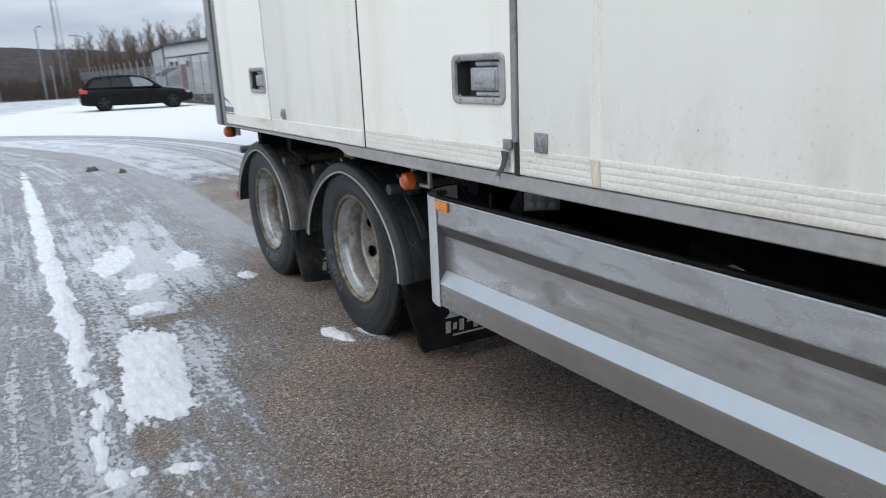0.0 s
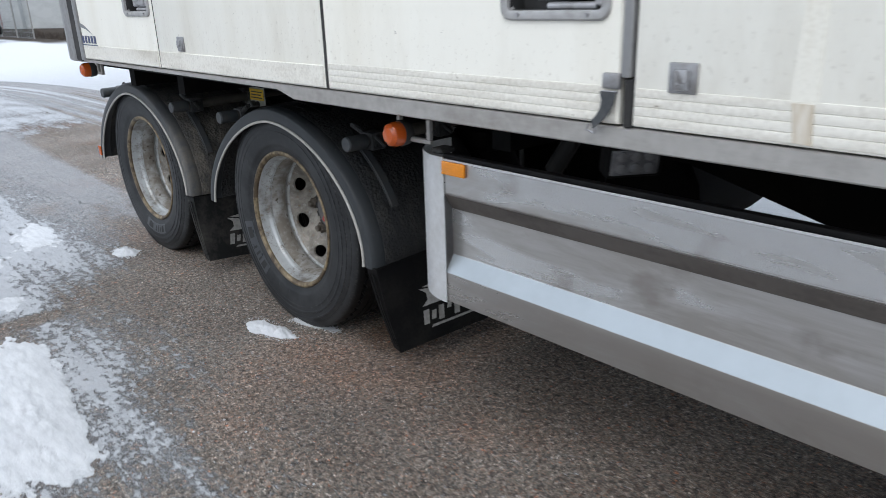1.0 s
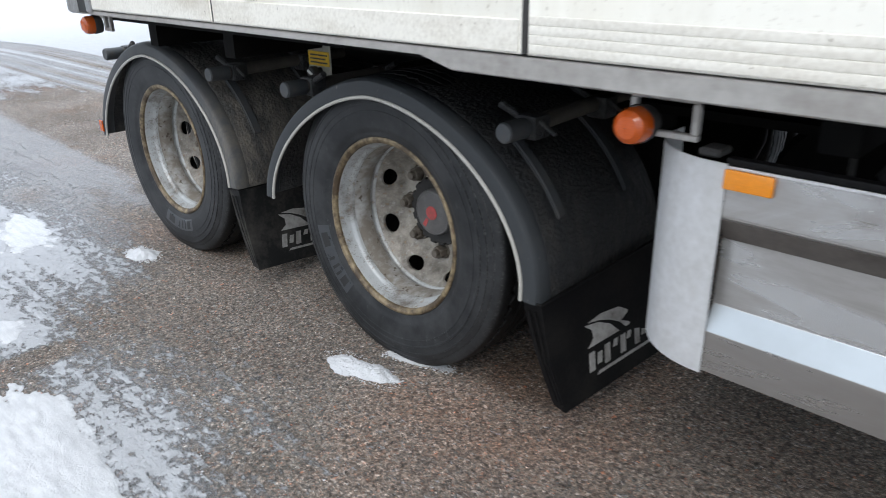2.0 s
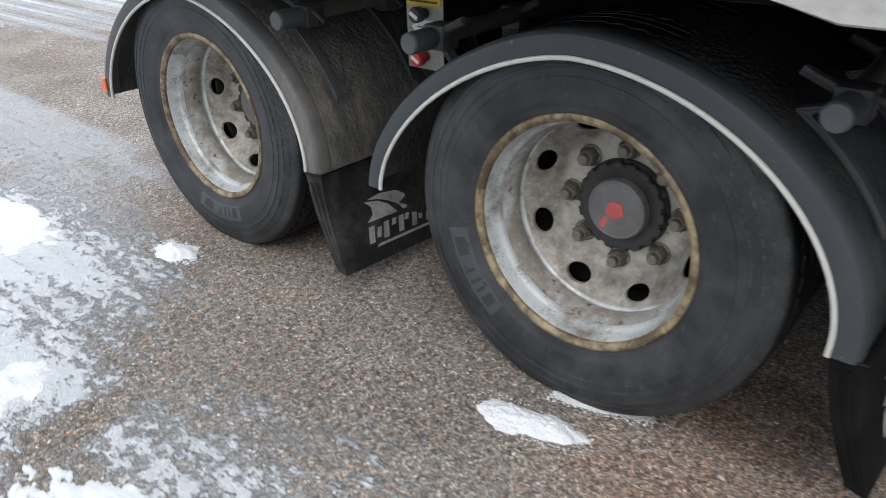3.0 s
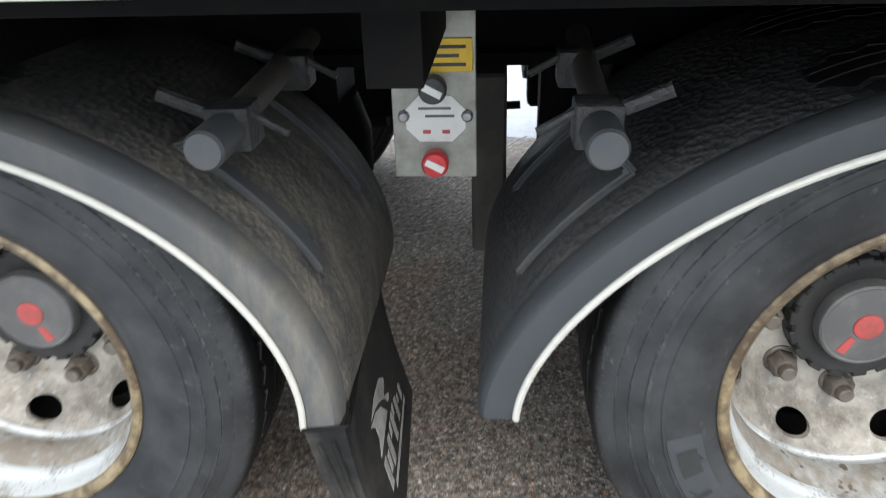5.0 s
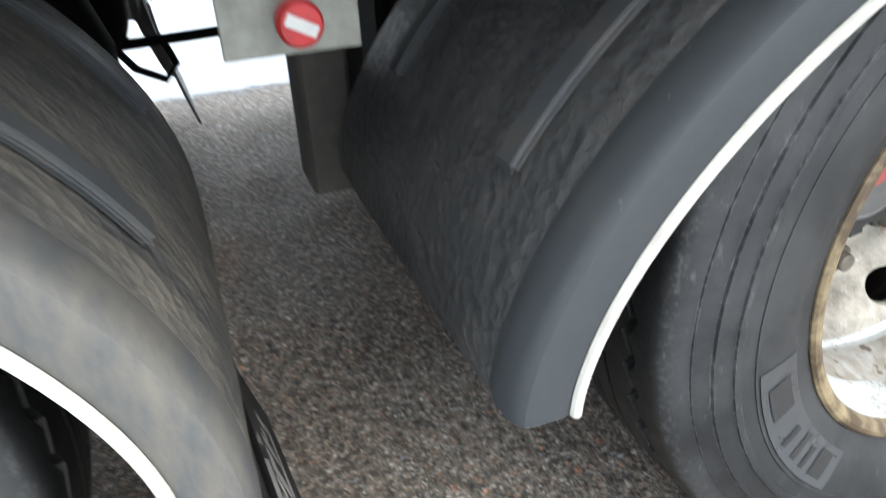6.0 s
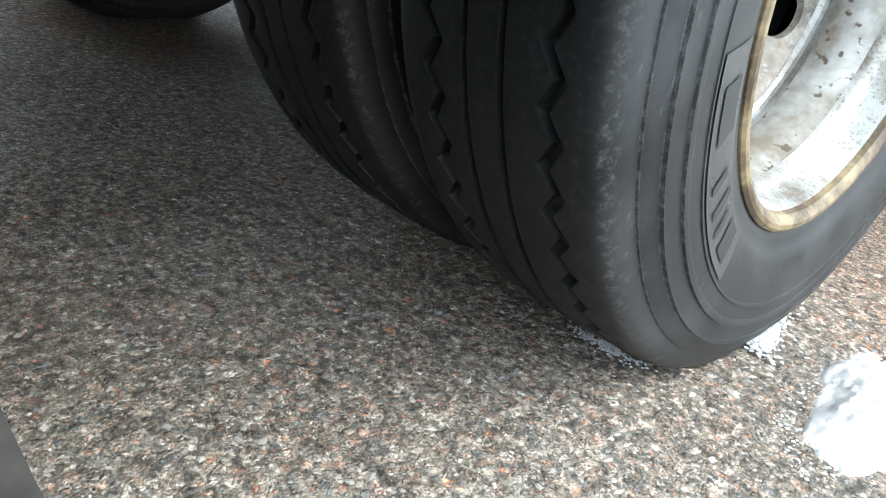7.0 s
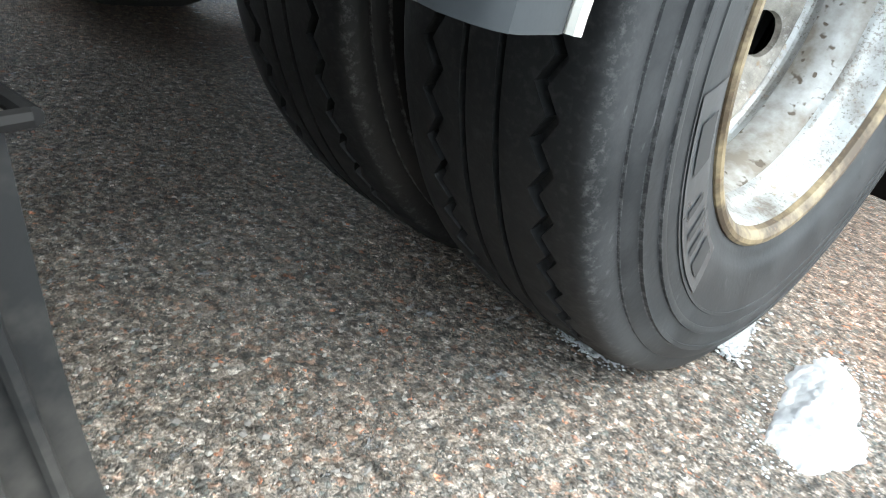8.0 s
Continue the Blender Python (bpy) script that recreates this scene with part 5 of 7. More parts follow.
def build_mudguard():
    def sheet(rows):
        bm = bmesh.new()
        grid = [[bm.verts.new((x, y, z)) for y, z in arch(o)] for x, o in rows]
        for a, b in zip(grid, grid[1:]):
            for k in range(len(a) - 1):
                bm.faces.new((a[k], a[k + 1], b[k + 1], b[k]))
        return bm
    skirt = sheet([(0.176, 0.0), (0.170, 0.004), (0.168, 0.010), (0.168, 0.036), (0.170, 0.042), (0.175, 0.0465), (0.184, 0.0495), (0.205, 0.0515), (0.212, 0.0500), (0.222, 0.0480)])
    guard = part("mudguard", thicken(skirt, 0.004), M_GUARD, trailer, "black plastic mudguard with pale lip edging")
    top = sheet([(0.2225, 0.0480), (0.232, 0.0500), (0.240, 0.0505), (0.30, 0.051), (0.40, 0.051), (0.52, 0.051), (0.64, 0.051), (0.730, 0.049), (0.738, 0.043), (0.738, 0.020)])
    part("mudguard_crown", thicken(top, 0.004), M_GUARD_TOP, guard, "muddy black crown of the mudguard")
    bm = bmesh.new()
    tube(bm, [(0.1685, y, z) for y, z in arch(-0.001, 72)], 0.0050, 8)
    part("lip_edging", bm, M_EDGE, guard, "grimy white edging strip")
    # flap: side return and hanging sheet, a little askew
    bm = bmesh.new()
    z_t, z_b = 0.370 - HUB_Z, 0.082 - HUB_Z
    a = [(0.180, -0.514, z_t), (0.178, -0.570, z_t + 0.004), (0.60, -0.590, z_t + 0.030), (0.735, -0.596, z_t + 0.040)]
    b = [(0.214, -0.594, z_b + 0.006), (0.210, -0.634, z_b), (0.60, -0.652, z_b), (0.735, -0.658, z_b)]
    n = 8
    front, back = [], []
    for j in range(n + 1):
        f = j / n
        row = [Vector(p).lerp(Vector(q), f) + Vector((0, 0.010 * math.sin(math.pi * f), 0)) for p, q in zip(a, b)]
        front.append([bm.verts.new(p) for p in row])
        back.append([bm.verts.new(p + Vector(d)) for p, d in zip(row, ((0.007, 0, 0), (0.007, 0.007, 0), (0, 0.007, 0), (0, 0.007, 0)))])
    for grid in (front, back):
        for g, h in zip(grid, grid[1:]):
            for k in range(3):
                bm.faces.new((g[k], g[k + 1], h[k + 1], h[k]))
    for j in range(n):
        for k in (0, 3):
            bm.faces.new((front[j][k], front[j + 1][k], back[j + 1][k], back[j][k]))
    for k in range(3):
        for j in (0, n):
            bm.faces.new((front[j][k], front[j][k + 1], back[j][k + 1], back[j][k]))
    flap = part("mud_flap", bm, M_FLAP, guard, "black rubber mud flap", 25)
    # ridge where flap and guard overlap
    bm = bmesh.new()
    tube(bm, [(0.176, -0.512, z_t + 0.004), (0.173, -0.575, z_t + 0.008)], 0.003, 8)
    tube(bm, [(0.173, -0.576, z_t + 0.008), (0.70, -0.600, z_t + 0.040)], 0.003, 8)
    part("flap_clamp", bm, M_FLAP, guard)
    # two long ribs down the side return
    bm = bmesh.new()
    for f in (0.35, 0.7):
        p = Vector(a[0]).lerp(Vector(a[1]), f)
        q = Vector(b[0]).lerp(Vector(b[1]), f)
        tube(bm, [p + Vector((-0.003, 0, -0.02)), p.lerp(q, 0.5) + Vector((-0.003, 0.010, 0)), q + Vector((-0.003, 0, 0.02))], 0.003, 6)
    part("flap_ribs", bm, M_FLAP, guard)
    # printed emblem: a swept shape over slanted bars and an underline

    def on_flap(u, v):
        """u along the sheet in metres of x, v height above the ground."""
        f = (0.380 - v) / 0.298
        y0 = -0.570 - 0.020 * (u - 0.178) / 0.422
        y1 = -0.634 - 0.018 * (u - 0.210) / 0.390
        return Vector((u, y0 + (y1 - y0) * f + 0.010 * math.sin(math.pi * f) - 0.0004, v - HUB_Z))

    def shape(bm, poly):
        lo = [bm.verts.new(on_flap(u, v)) for u, v in poly]
        hi = [bm.verts.new(on_flap(u, v) + Vector((0, -0.0010, 0))) for u, v in poly]
        bm.faces.new(hi)
        for k in range(len(poly)):
            bm.faces.new((lo[k], lo[(k + 1) % len(poly)], hi[(k + 1) % len(poly)], hi[k]))
    bm = bmesh.new()
    def spread(*pts):
        return [(0.335 + 0.240 * p, 0.140 + 0.047 * q) for p, q in pts]
    shape(bm, spread((0.02, 1.30), (0.13, 1.70), (0.12, 2.20), (0.0, 2.62), (0.24, 2.45), (0.44, 2.02), (0.60, 1.30)))
    shape(bm, spread((0.06, 2.70), (0.30, 2.86), (0.70, 2.66), (1.08, 2.12), (1.37, 1.34), (0.72, 1.34), (0.62, 1.80), (0.45, 2.22), (0.26, 2.54)))
    part("emblem_sweep", bm, M_EMBLEM, guard, "worn silver swept emblem")
    for p, w, q0, q1 in ((0.00, 0.10, 0.0, 1.0), (0.15, 0.08, 0.2, 0.8), (0.28, 0.10, 0.0, 1.0), (0.46, 0.08, 0.6, 1.0), (0.58, 0.10, 0.0, 1.0), (0.72, 0.08, 0.6, 1.0),
                         (0.86, 0.10, 0.0, 1.0), (1.01, 0.08, 0.3, 1.0), (1.16, 0.10, 0.0, 1.0), (0.12, 1.16, -0.34, -0.18)):
        bm = bmesh.new()
        shape(bm, spread((p - 0.02, q0), (p + w - 0.02, q0), (p + w + 0.02, q1), (p + 0.02, q1)))
        part("emblem_bar", bm, M_EMBLEM, guard)
    # tubes that carry the guard, end caps, clamps and the flat stays over the crown
    for side in (-1, 1):
        y, z = (0.440 if side > 0 else -0.437), 0.768 - HUB_Z
        bm = bmesh.new()
        tube(bm, [(0.205, y, z), (0.80, y - side * 0.02, z + 0.012)], 0.021, 16)
        part("support_tube", bm, M_TUBE, guard, "dirty steel support tube")
        bm = bmesh.new()
        lathe(bm, [(0.262, 0.0215), (0.262, 0.0250), (0.192, 0.0250), (0.187, 0.022), (0.187, 0.0005)], 20)
        bmesh.ops.translate(bm, verts=bm.verts, vec=(0, y, z))
        part("tube_cap", bm, M_CAP, guard, "grey plastic tube cap")
        for xs in (0.300, 0.600):
            bm = bmesh.new()
            outline = arch(0.064, 60)
            pts = [p for p in outline if (p[0] - 0.011) * side > 0.36 and p[1] > (0.555 - HUB_Z) and p[1] < 0.768 - HUB_Z]
            pts = sorted(pts, key=lambda p: -p[1])
            pts = [(y + side * 0.004, z - 0.012)] + pts[1:]
            bent_sheet(bm, [(xs - 0.018, p[0], p[1]) for p in pts], [(xs + 0.018, p[0], p[1]) for p in pts])
            thicken(bm, 0.011)
            bmesh.ops.bevel(bm, geom=[e for e in bm.edges if len(e.link_faces) == 2 and e.calc_face_angle() > 1.0], offset=0.0045, segments=3, affect="EDGES")
            part("stay", bm, M_STAY, guard, "flat grey stay")
            bm = bmesh.new()
            box(bm, xs - 0.03, xs + 0.03, y - 0.03, y + 0.03, z - 0.03, z + 0.028, 0.006, 2)
            tube(bm, [(xs - 0.012, y + side * 0.02, z + 0.02), (xs - 0.012, y + side * 0.075, z - 0.01)], 0.006, 8)
            tube(bm, [(xs - 0.014, y - side * 0.03, z + 0.02), (xs - 0.02, y - side * 0.085, z + 0.045)], 0.010, 8)
            part("tube_clamp", bm, M_GUARD_TOP, guard)
    return guard


def build_mudguards():
    first = build_mudguard()
    first.location = (0, AXLES[0], HUB_Z)
    for m in (Matrix.Translation((0, AXLES[1] + 0.004, HUB_Z)),
              Matrix.Translation((2.58, AXLES[0] - 0.10, HUB_Z + 0.04)) @ Matrix.Diagonal((-1, 1, 1, 1)),
              Matrix.Translation((2.58, AXLES[1] + 0.06, HUB_Z + 0.04)) @ Matrix.Diagonal((-1, 1, 1, 1))):
        g = again(first, "mudguard", trailer, m)
        tagged(g, first["label"])
        g.material_slots[0].link = "OBJECT"
        g.material_slots[0].material = M_GUARD_DUSTY
        pivot = Matrix.Translation((0.178, -0.570, 0))
        turn = pivot @ Matrix.Rotation(radians(7.5), 4, "Z") @ Matrix.Rotation(radians(6.5), 4, "Y") @ pivot.inverted()
        # on the far side the print reads the same way round although the guard is mirrored
        middle = Matrix.Translation((0.500, -0.618, 0))
        flipped = middle @ Matrix.Rotation(radians(-5.4), 4, "Z") @ Matrix.Diagonal((-1, 1, 1, 1)) @ middle.inverted()
        near = m.translation.x < 1
        for o in first.children:
            kind = o.name.split(".")[0]
            how = Matrix.Identity(4)
            if near and kind in ("mud_flap", "emblem_sweep", "emblem_bar", "flap_clamp", "flap_ribs"):
                how = turn
            elif not near and kind in ("emblem_sweep", "emblem_bar"):
                how = flipped
            c = again(o, kind, g, how)
            if "label" in o:
                tagged(c, o["label"])
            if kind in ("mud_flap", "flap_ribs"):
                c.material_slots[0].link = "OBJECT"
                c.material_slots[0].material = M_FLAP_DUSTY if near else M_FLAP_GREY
            if kind == "mudguard_crown":
                c.material_slots[0].link = "OBJECT"
                c.material_slots[0].material = M_CROWN_DUSTY
    # amber reflector on the foot of the further guard
    bm = bmesh.new()
    box(bm, 0.160, 0.168, AXLES[1] + 0.558, AXLES[1] + 0.592, 0.418, 0.470, 0.003)
    part("edge_reflector", bm, M_ORANGE, trailer, "small orange reflector")


build_mudguards()


# ---- valve plate between the axles ----
def build_valve_plate():
    x = 0.492
    bm = bmesh.new()
    box(bm, x, x + 0.004, 0.597, 0.727, 0.618, 0.93, 0.0015)
    plate = part("valve_plate", bm, M_PLATE, trailer, "grey sheet-metal brake valve plate")
    bm = bmesh.new()
    box(bm, x - 0.0035, x - 0.0005, 0.602, 0.722, 0.786, 0.836, 0.001)
    part("yellow_sign", bm, M_YELLOW, plate, "yellow warning label")
    for k in range(3):
        bm = bmesh.new()
        box(bm, x - 0.0045, x - 0.0032, 0.612 + 0.01 * (k % 2), 0.710, 0.795 + 0.013 * k, 0.800 + 0.013 * k)
        part("sign_bar", bm, M_RECESS, plate)
    bm = bmesh.new()
    octo = [(0.660 + 0.046 * cy, 0.714 + 0.036 * cz) for cy, cz in ((-1, -0.42), (-0.55, -1), (0.55, -1), (1, -0.42), (1, 0.42), (0.55, 1), (-0.55, 1), (-1, 0.42))]
    prism(bm, octo, "x", x - 0.003, x - 0.0005)
    part("white_sign", bm, M_LABEL, plate, "eight-sided white instruction label")
    for z, y0, y1 in ((0.729, 0.636, 0.686), (0.717, 0.631, 0.676)):
        bm = bmesh.new()
        box(bm, x - 0.0038, x - 0.0028, y0, y1, z, z + 0.004)
        part("sign_bar", bm, M_HUBCAP, plate)
    for y in (0.644, 0.674):
        bm = bmesh.new()
        box(bm, x - 0.0038, x - 0.0028, y - 0.006, y + 0.006, 0.691, 0.697)
        part("sign_mark", bm, M_REDPAINT, plate)
    for y in (0.611, 0.709):
        bm = bmesh.new()
        lathe(bm, [(x + 0.0, 0.010), (x - 0.008, 0.009), (x - 0.011, 0.006), (x - 0.011, 0.0005)], 8)
        bmesh.ops.translate(bm, verts=bm.verts, vec=(0, y, 0.719))
        part("plate_bolt", bm, M_STEEL, plate)
    for z, mat, lab in ((0.653, M_RED, "red push-pull knob with a white bar"), (0.768, M_RECESS, "black push-pull knob with a white bar")):
        bm = bmesh.new()
        lathe(bm, [(x, 0.014), (x - 0.016, 0.013), (x - 0.020, 0.020), (x - 0.040, 0.021), (x - 0.045, 0.018), (x - 0.046, 0.0005)], 20)
        bmesh.ops.translate(bm, verts=bm.verts, vec=(0, 0.660, z))
        knob = part("knob", bm, mat, plate, lab)
        bm = bmesh.new()
        box(bm, -0.001, 0.001, -0.015, 0.015, -0.0055, 0.0055, 0.0008)
        bmesh.ops.rotate(bm, verts=bm.verts, cent=(0, 0, 0), matrix=Matrix.Rotation(radians(28), 3, "X"))
        bmesh.ops.translate(bm, verts=bm.verts, vec=(x - 0.0468, 0.660, z))
        part("knob_mark", bm, M_LABEL, plate)


build_valve_plate()


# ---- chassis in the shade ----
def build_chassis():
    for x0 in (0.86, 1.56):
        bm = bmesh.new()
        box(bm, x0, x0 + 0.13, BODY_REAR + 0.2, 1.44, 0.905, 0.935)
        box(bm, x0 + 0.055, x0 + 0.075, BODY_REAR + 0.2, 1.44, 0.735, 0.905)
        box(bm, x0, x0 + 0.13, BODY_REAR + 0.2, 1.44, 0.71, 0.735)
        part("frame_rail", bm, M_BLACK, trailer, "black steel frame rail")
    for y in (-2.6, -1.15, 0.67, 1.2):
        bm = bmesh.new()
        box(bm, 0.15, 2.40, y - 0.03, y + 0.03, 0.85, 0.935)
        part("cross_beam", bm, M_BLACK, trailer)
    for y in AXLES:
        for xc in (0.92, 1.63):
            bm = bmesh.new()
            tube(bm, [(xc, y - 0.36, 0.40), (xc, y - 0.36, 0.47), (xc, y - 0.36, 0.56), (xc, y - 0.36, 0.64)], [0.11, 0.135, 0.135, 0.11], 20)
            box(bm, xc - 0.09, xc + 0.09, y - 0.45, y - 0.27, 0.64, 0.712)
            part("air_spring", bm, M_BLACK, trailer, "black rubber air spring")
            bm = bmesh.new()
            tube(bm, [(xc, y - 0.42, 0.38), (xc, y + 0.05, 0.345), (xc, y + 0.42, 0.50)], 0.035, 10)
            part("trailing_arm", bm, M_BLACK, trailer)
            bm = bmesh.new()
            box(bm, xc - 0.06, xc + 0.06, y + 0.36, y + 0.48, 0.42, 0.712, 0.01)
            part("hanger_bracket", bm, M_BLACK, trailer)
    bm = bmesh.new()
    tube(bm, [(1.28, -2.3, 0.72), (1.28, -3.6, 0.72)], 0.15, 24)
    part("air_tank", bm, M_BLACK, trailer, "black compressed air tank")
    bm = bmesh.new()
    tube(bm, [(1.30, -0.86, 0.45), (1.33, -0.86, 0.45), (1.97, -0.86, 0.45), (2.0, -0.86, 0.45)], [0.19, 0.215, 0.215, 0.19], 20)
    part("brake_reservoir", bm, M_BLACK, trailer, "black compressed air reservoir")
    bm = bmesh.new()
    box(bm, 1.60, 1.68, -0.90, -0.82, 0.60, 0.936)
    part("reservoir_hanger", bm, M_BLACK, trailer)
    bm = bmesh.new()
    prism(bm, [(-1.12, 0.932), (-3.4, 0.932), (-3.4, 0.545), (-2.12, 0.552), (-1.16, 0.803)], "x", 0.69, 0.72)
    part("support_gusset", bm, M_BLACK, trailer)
    # unseen box added to keep far-side light out from under the floor
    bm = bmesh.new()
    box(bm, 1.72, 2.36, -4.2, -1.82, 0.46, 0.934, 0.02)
    part("pallet_locker", bm, M_BLACK, trailer, "black box added under the floor to block far-side light")
    # second unseen box, likewise added to block light
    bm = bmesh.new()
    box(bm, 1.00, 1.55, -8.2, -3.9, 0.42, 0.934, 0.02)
    part("locker", bm, M_BLACK, trailer, "long black box added under the floor to block light")
    # unseen plate added to stop daylight showing between the rails
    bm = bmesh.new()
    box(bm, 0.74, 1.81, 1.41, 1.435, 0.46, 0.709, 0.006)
    part("cross_plate", bm, M_BLACK, trailer, "black plate added across the frame rails to hide daylight")
    # hanging post behind the valve plate, brake hoses
    bm = bmesh.new()
    box(bm, 0.78, 0.88, 0.548, 0.618, 0.335, 0.712, 0.006)
    part("suspension_post", bm, M_POSTBROWN, trailer)
    for k, (y, s) in enumerate(((0.80, 0.06), (0.86, -0.05), (0.93, 0.04))):
        bm = bmesh.new()
        tube(bm, [(1.95, y, 0.90), (1.90, y + s, 0.66), (1.80, y + 0.5 * s, 0.56), (1.62, y - s, 0.66), (1.55, y, 0.85)], 0.011, 8)
        part("brake_hose", bm, M_BLACK, trailer, "black brake hose")
    bm = bmesh.new()
    tube(bm, [(1.60, 0.50, 0.42), (1.60, 0.74, 0.412), (1.60, 1.02, 0.405)], 0.013, 8)
    part("brake_pipe", bm, M_BLACK, trailer, "black brake pipe")
    bm = bmesh.new()
    tube(bm, [(1.61, 0.90, 0.41), (1.61, 0.86, 0.35), (1.62, 0.80, 0.315), (1.63, 0.77, 0.345), (1.62, 0.79, 0.41)], 0.009, 8)
    part("brake_hose", bm, M_BLACK, trailer, "black brake hose")
    # work lamp under the sill, turned out towards the rear
    place = Matrix.Translation((0.128, -1.530, 0.881)) @ Matrix.Rotation(radians(55.5), 4, "Z") @ Matrix.Rotation(radians(-12), 4, "Y")
    bm = bmesh.new()
    box(bm, 0.0, 0.050, -0.074, 0.050, -0.040, 0.036, 0.010, 3)
    for k in range(5):
        box(bm, 0.050, 0.066, -0.062 + 0.022 * k, -0.058 + 0.022 * k, -0.026, 0.026)
    lamp = part("work_lamp", bm, M_BLACK, trailer, "small square black work lamp")
    lamp.matrix_basis = place
    bm = bmesh.new()
    box(bm, -0.003, 0.001, -0.062, 0.042, -0.030, 0.027, 0.002, 2)
    part("lamp_glass", bm, M_LAMPGLASS, lamp, "scratched clear lamp glass")
    for k in range(6):
        bm = bmesh.new()
        lathe(bm, [(-0.0028, 0.012), (-0.005, 0.011), (-0.0062, 0.007), (-0.0065, 0.0005)], 12)
        bmesh.ops.translate(bm, verts=bm.verts, vec=(0, -0.040 + 0.030 * (k % 3), -0.014 + 0.026 * (k // 3)))
        part("diode_lens", bm, M_CLEAR, lamp, "clear round lens")
    bm = bmesh.new()
    tube(bm, [(0.030, 0.0, 0.030), (0.034, 0.0, 0.068)], 0.010, 8)
    part("lamp_bracket", bm, M_BLACK, lamp)
    bm = bmesh.new()
    tube(bm, [(0.305, -1.244, 0.936), (0.305, -1.244, 0.860), (0.290, -1.200, 0.780)], 0.024, 12)
    part("drain_pipe", bm, M_POST, trailer, "black drain pipe")
    bm = bmesh.new()
    tube(bm, [(0.216, -1.155, 0.937), (0.216, -1.159, 0.80), (0.222, -1.162, 0.72)], 0.006, 8)
    part("cable", bm, M_POST, trailer, "black hanging cable")


build_chassis()


# ---- snow and ice lying on the ground ----
def snow_patch(cx, cy, rx, ry, turn, height, seed, rough=0.35, label="patch of crusty white snow on the asphalt", square=2.4, spine=None, cell=0.011, taper=0.42, drawn=0.4):
    """A low crust of snow, drawn out along the tracks, with a tattered outline and a lumpy top; its rim dips under the ground."""
    nu = int(min(220, max(24, 2.9 * rx / (cell * 0.8))))
    nv = int(min(330, max(24, 2.9 * ry / cell)))
    bm = bmesh.new()
    c, s = math.cos(radians(turn)), math.sin(radians(turn))
    off = Vector((seed * 3.71, seed * 1.37, 0.5))
    wide = 0.7 / max(min(rx, ry), 0.05)
    grid = []
    for i in range(nu + 1):
        row = []
        for j in range(nv + 1):
            u, v = -1.45 + 2.9 * i / nu, -1.45 + 2.9 * j / nv
            x, y = cx + c * u * rx - s * v * ry, cy + s * u * rx + c * v * ry
            if spine:
                y = cy + v * ry
                x = float(np.interp(y, [p[1] for p in spine], [p[0] for p in spine])) + u * rx
            p, q = Vector((x, y, 0)), Vector((x, drawn * y, 0))
            edge = noise.fractal(q * wide + off, 0.8, 2.2, 5) * rough + noise.fractal(q * 22 + off, 0.7, 2.1, 4) * 0.55 * rough + noise.noise(q * 90 + off) * 0.2 * rough
            d = 1.0 - (abs(u) ** square + abs(v) ** square) ** (1 / square) + edge
            h = min(max(d / taper, -0.5), 1.0)
            lump = 0.72 + 0.36 * noise.fractal(q * 17 + off, 0.8, 2.1, 4) + 0.12 * noise.noise(q * 75 + off) + (0.15 * noise.noise(p * 150 + off) if cell < 0.006 else 0.0)
            z = ground_z(x, y) + (height * (0.15 * math.sqrt(h) + 0.85 * h) * max(lump, 0.15) + 0.0008 if h > 0 else 0.014 * h)
            row.append(bm.verts.new((x, y, z)))
        grid.append(row)
    for a, b in zip(grid, grid[1:]):
        for k in range(nv):
            q = (a[k], b[k], b[k + 1], a[k + 1])
            if max(v.co.z - ground_z(v.co.x, v.co.y) for v in q) > 0.0:
                bm.faces.new(q)
    loose = [v for v in bm.verts if not v.link_faces]
    bmesh.ops.delete(bm, geom=loose, context="VERTS")
    return tagged(part("snow_patch", bm, M_SNOW, smooth=60), label, "snow", "snow patches on the yard")


RIDGE = [(-1.30, 8.9), (-1.20, 7.4), (-1.03, 5.5), (-0.94, 4.3), (-0.87, 2.2), (-0.89, 1.2), (-0.91, 0.69), (-0.955, -0.07), (-0.99, -0.4), (-1.04, -0.86)]
snow_patch(0.074, 0.015, 0.043, 0.125, 12, 0.026, 1, 0.30, "small lump of white snow beside the tyre", cell=0.0032, taper=0.7, drawn=0.8)
snow_patch(0.030, 1.375, 0.050, 0.092, 14, 0.026, 2, 0.34, "low lump of white snow near the further tyre", cell=0.005, taper=0.7, drawn=0.8)
snow_patch(-0.765, 0.12, 0.135, 0.53, -7, 0.016, 3, 0.30, "broad pressed slab of white snow", 4.0, taper=0.9, cell=0.008)
snow_patch(-1.0, 4.0, 0.066, 4.7, 0, 0.026, 4, 0.42, "long ragged ridge of snow along a tyre track", 2.4, RIDGE, 0.014, 0.8)
snow_patch(-0.56, 1.68, 0.10, 0.20, -20, 0.014, 5, 0.60, taper=1.0)
snow_patch(-0.62, 1.08, 0.08, 0.10, -30, 0.011, 6, 0.60, taper=1.0)
snow_patch(-0.62, 2.45, 0.13, 0.42, -12, 0.011, 15, 0.60, taper=1.1)
snow_patch(-0.83, -0.83, 0.075, 0.040, -30, 0.013, 7, 0.7, cell=0.006)
snow_patch(-0.965, -0.775, 0.03, 0.03, 0, 0.012, 8, 0.4, cell=0.004)
snow_patch(0.226, -0.09, 0.019, 0.105, 16, 0.0028, 12, 0.6, "thin film of snow pressed out under the tyre", cell=0.005)
snow_patch(-0.22, 2.05, 0.10, 0.25, -12, 0.008, 10, 0.60, taper=1.1)

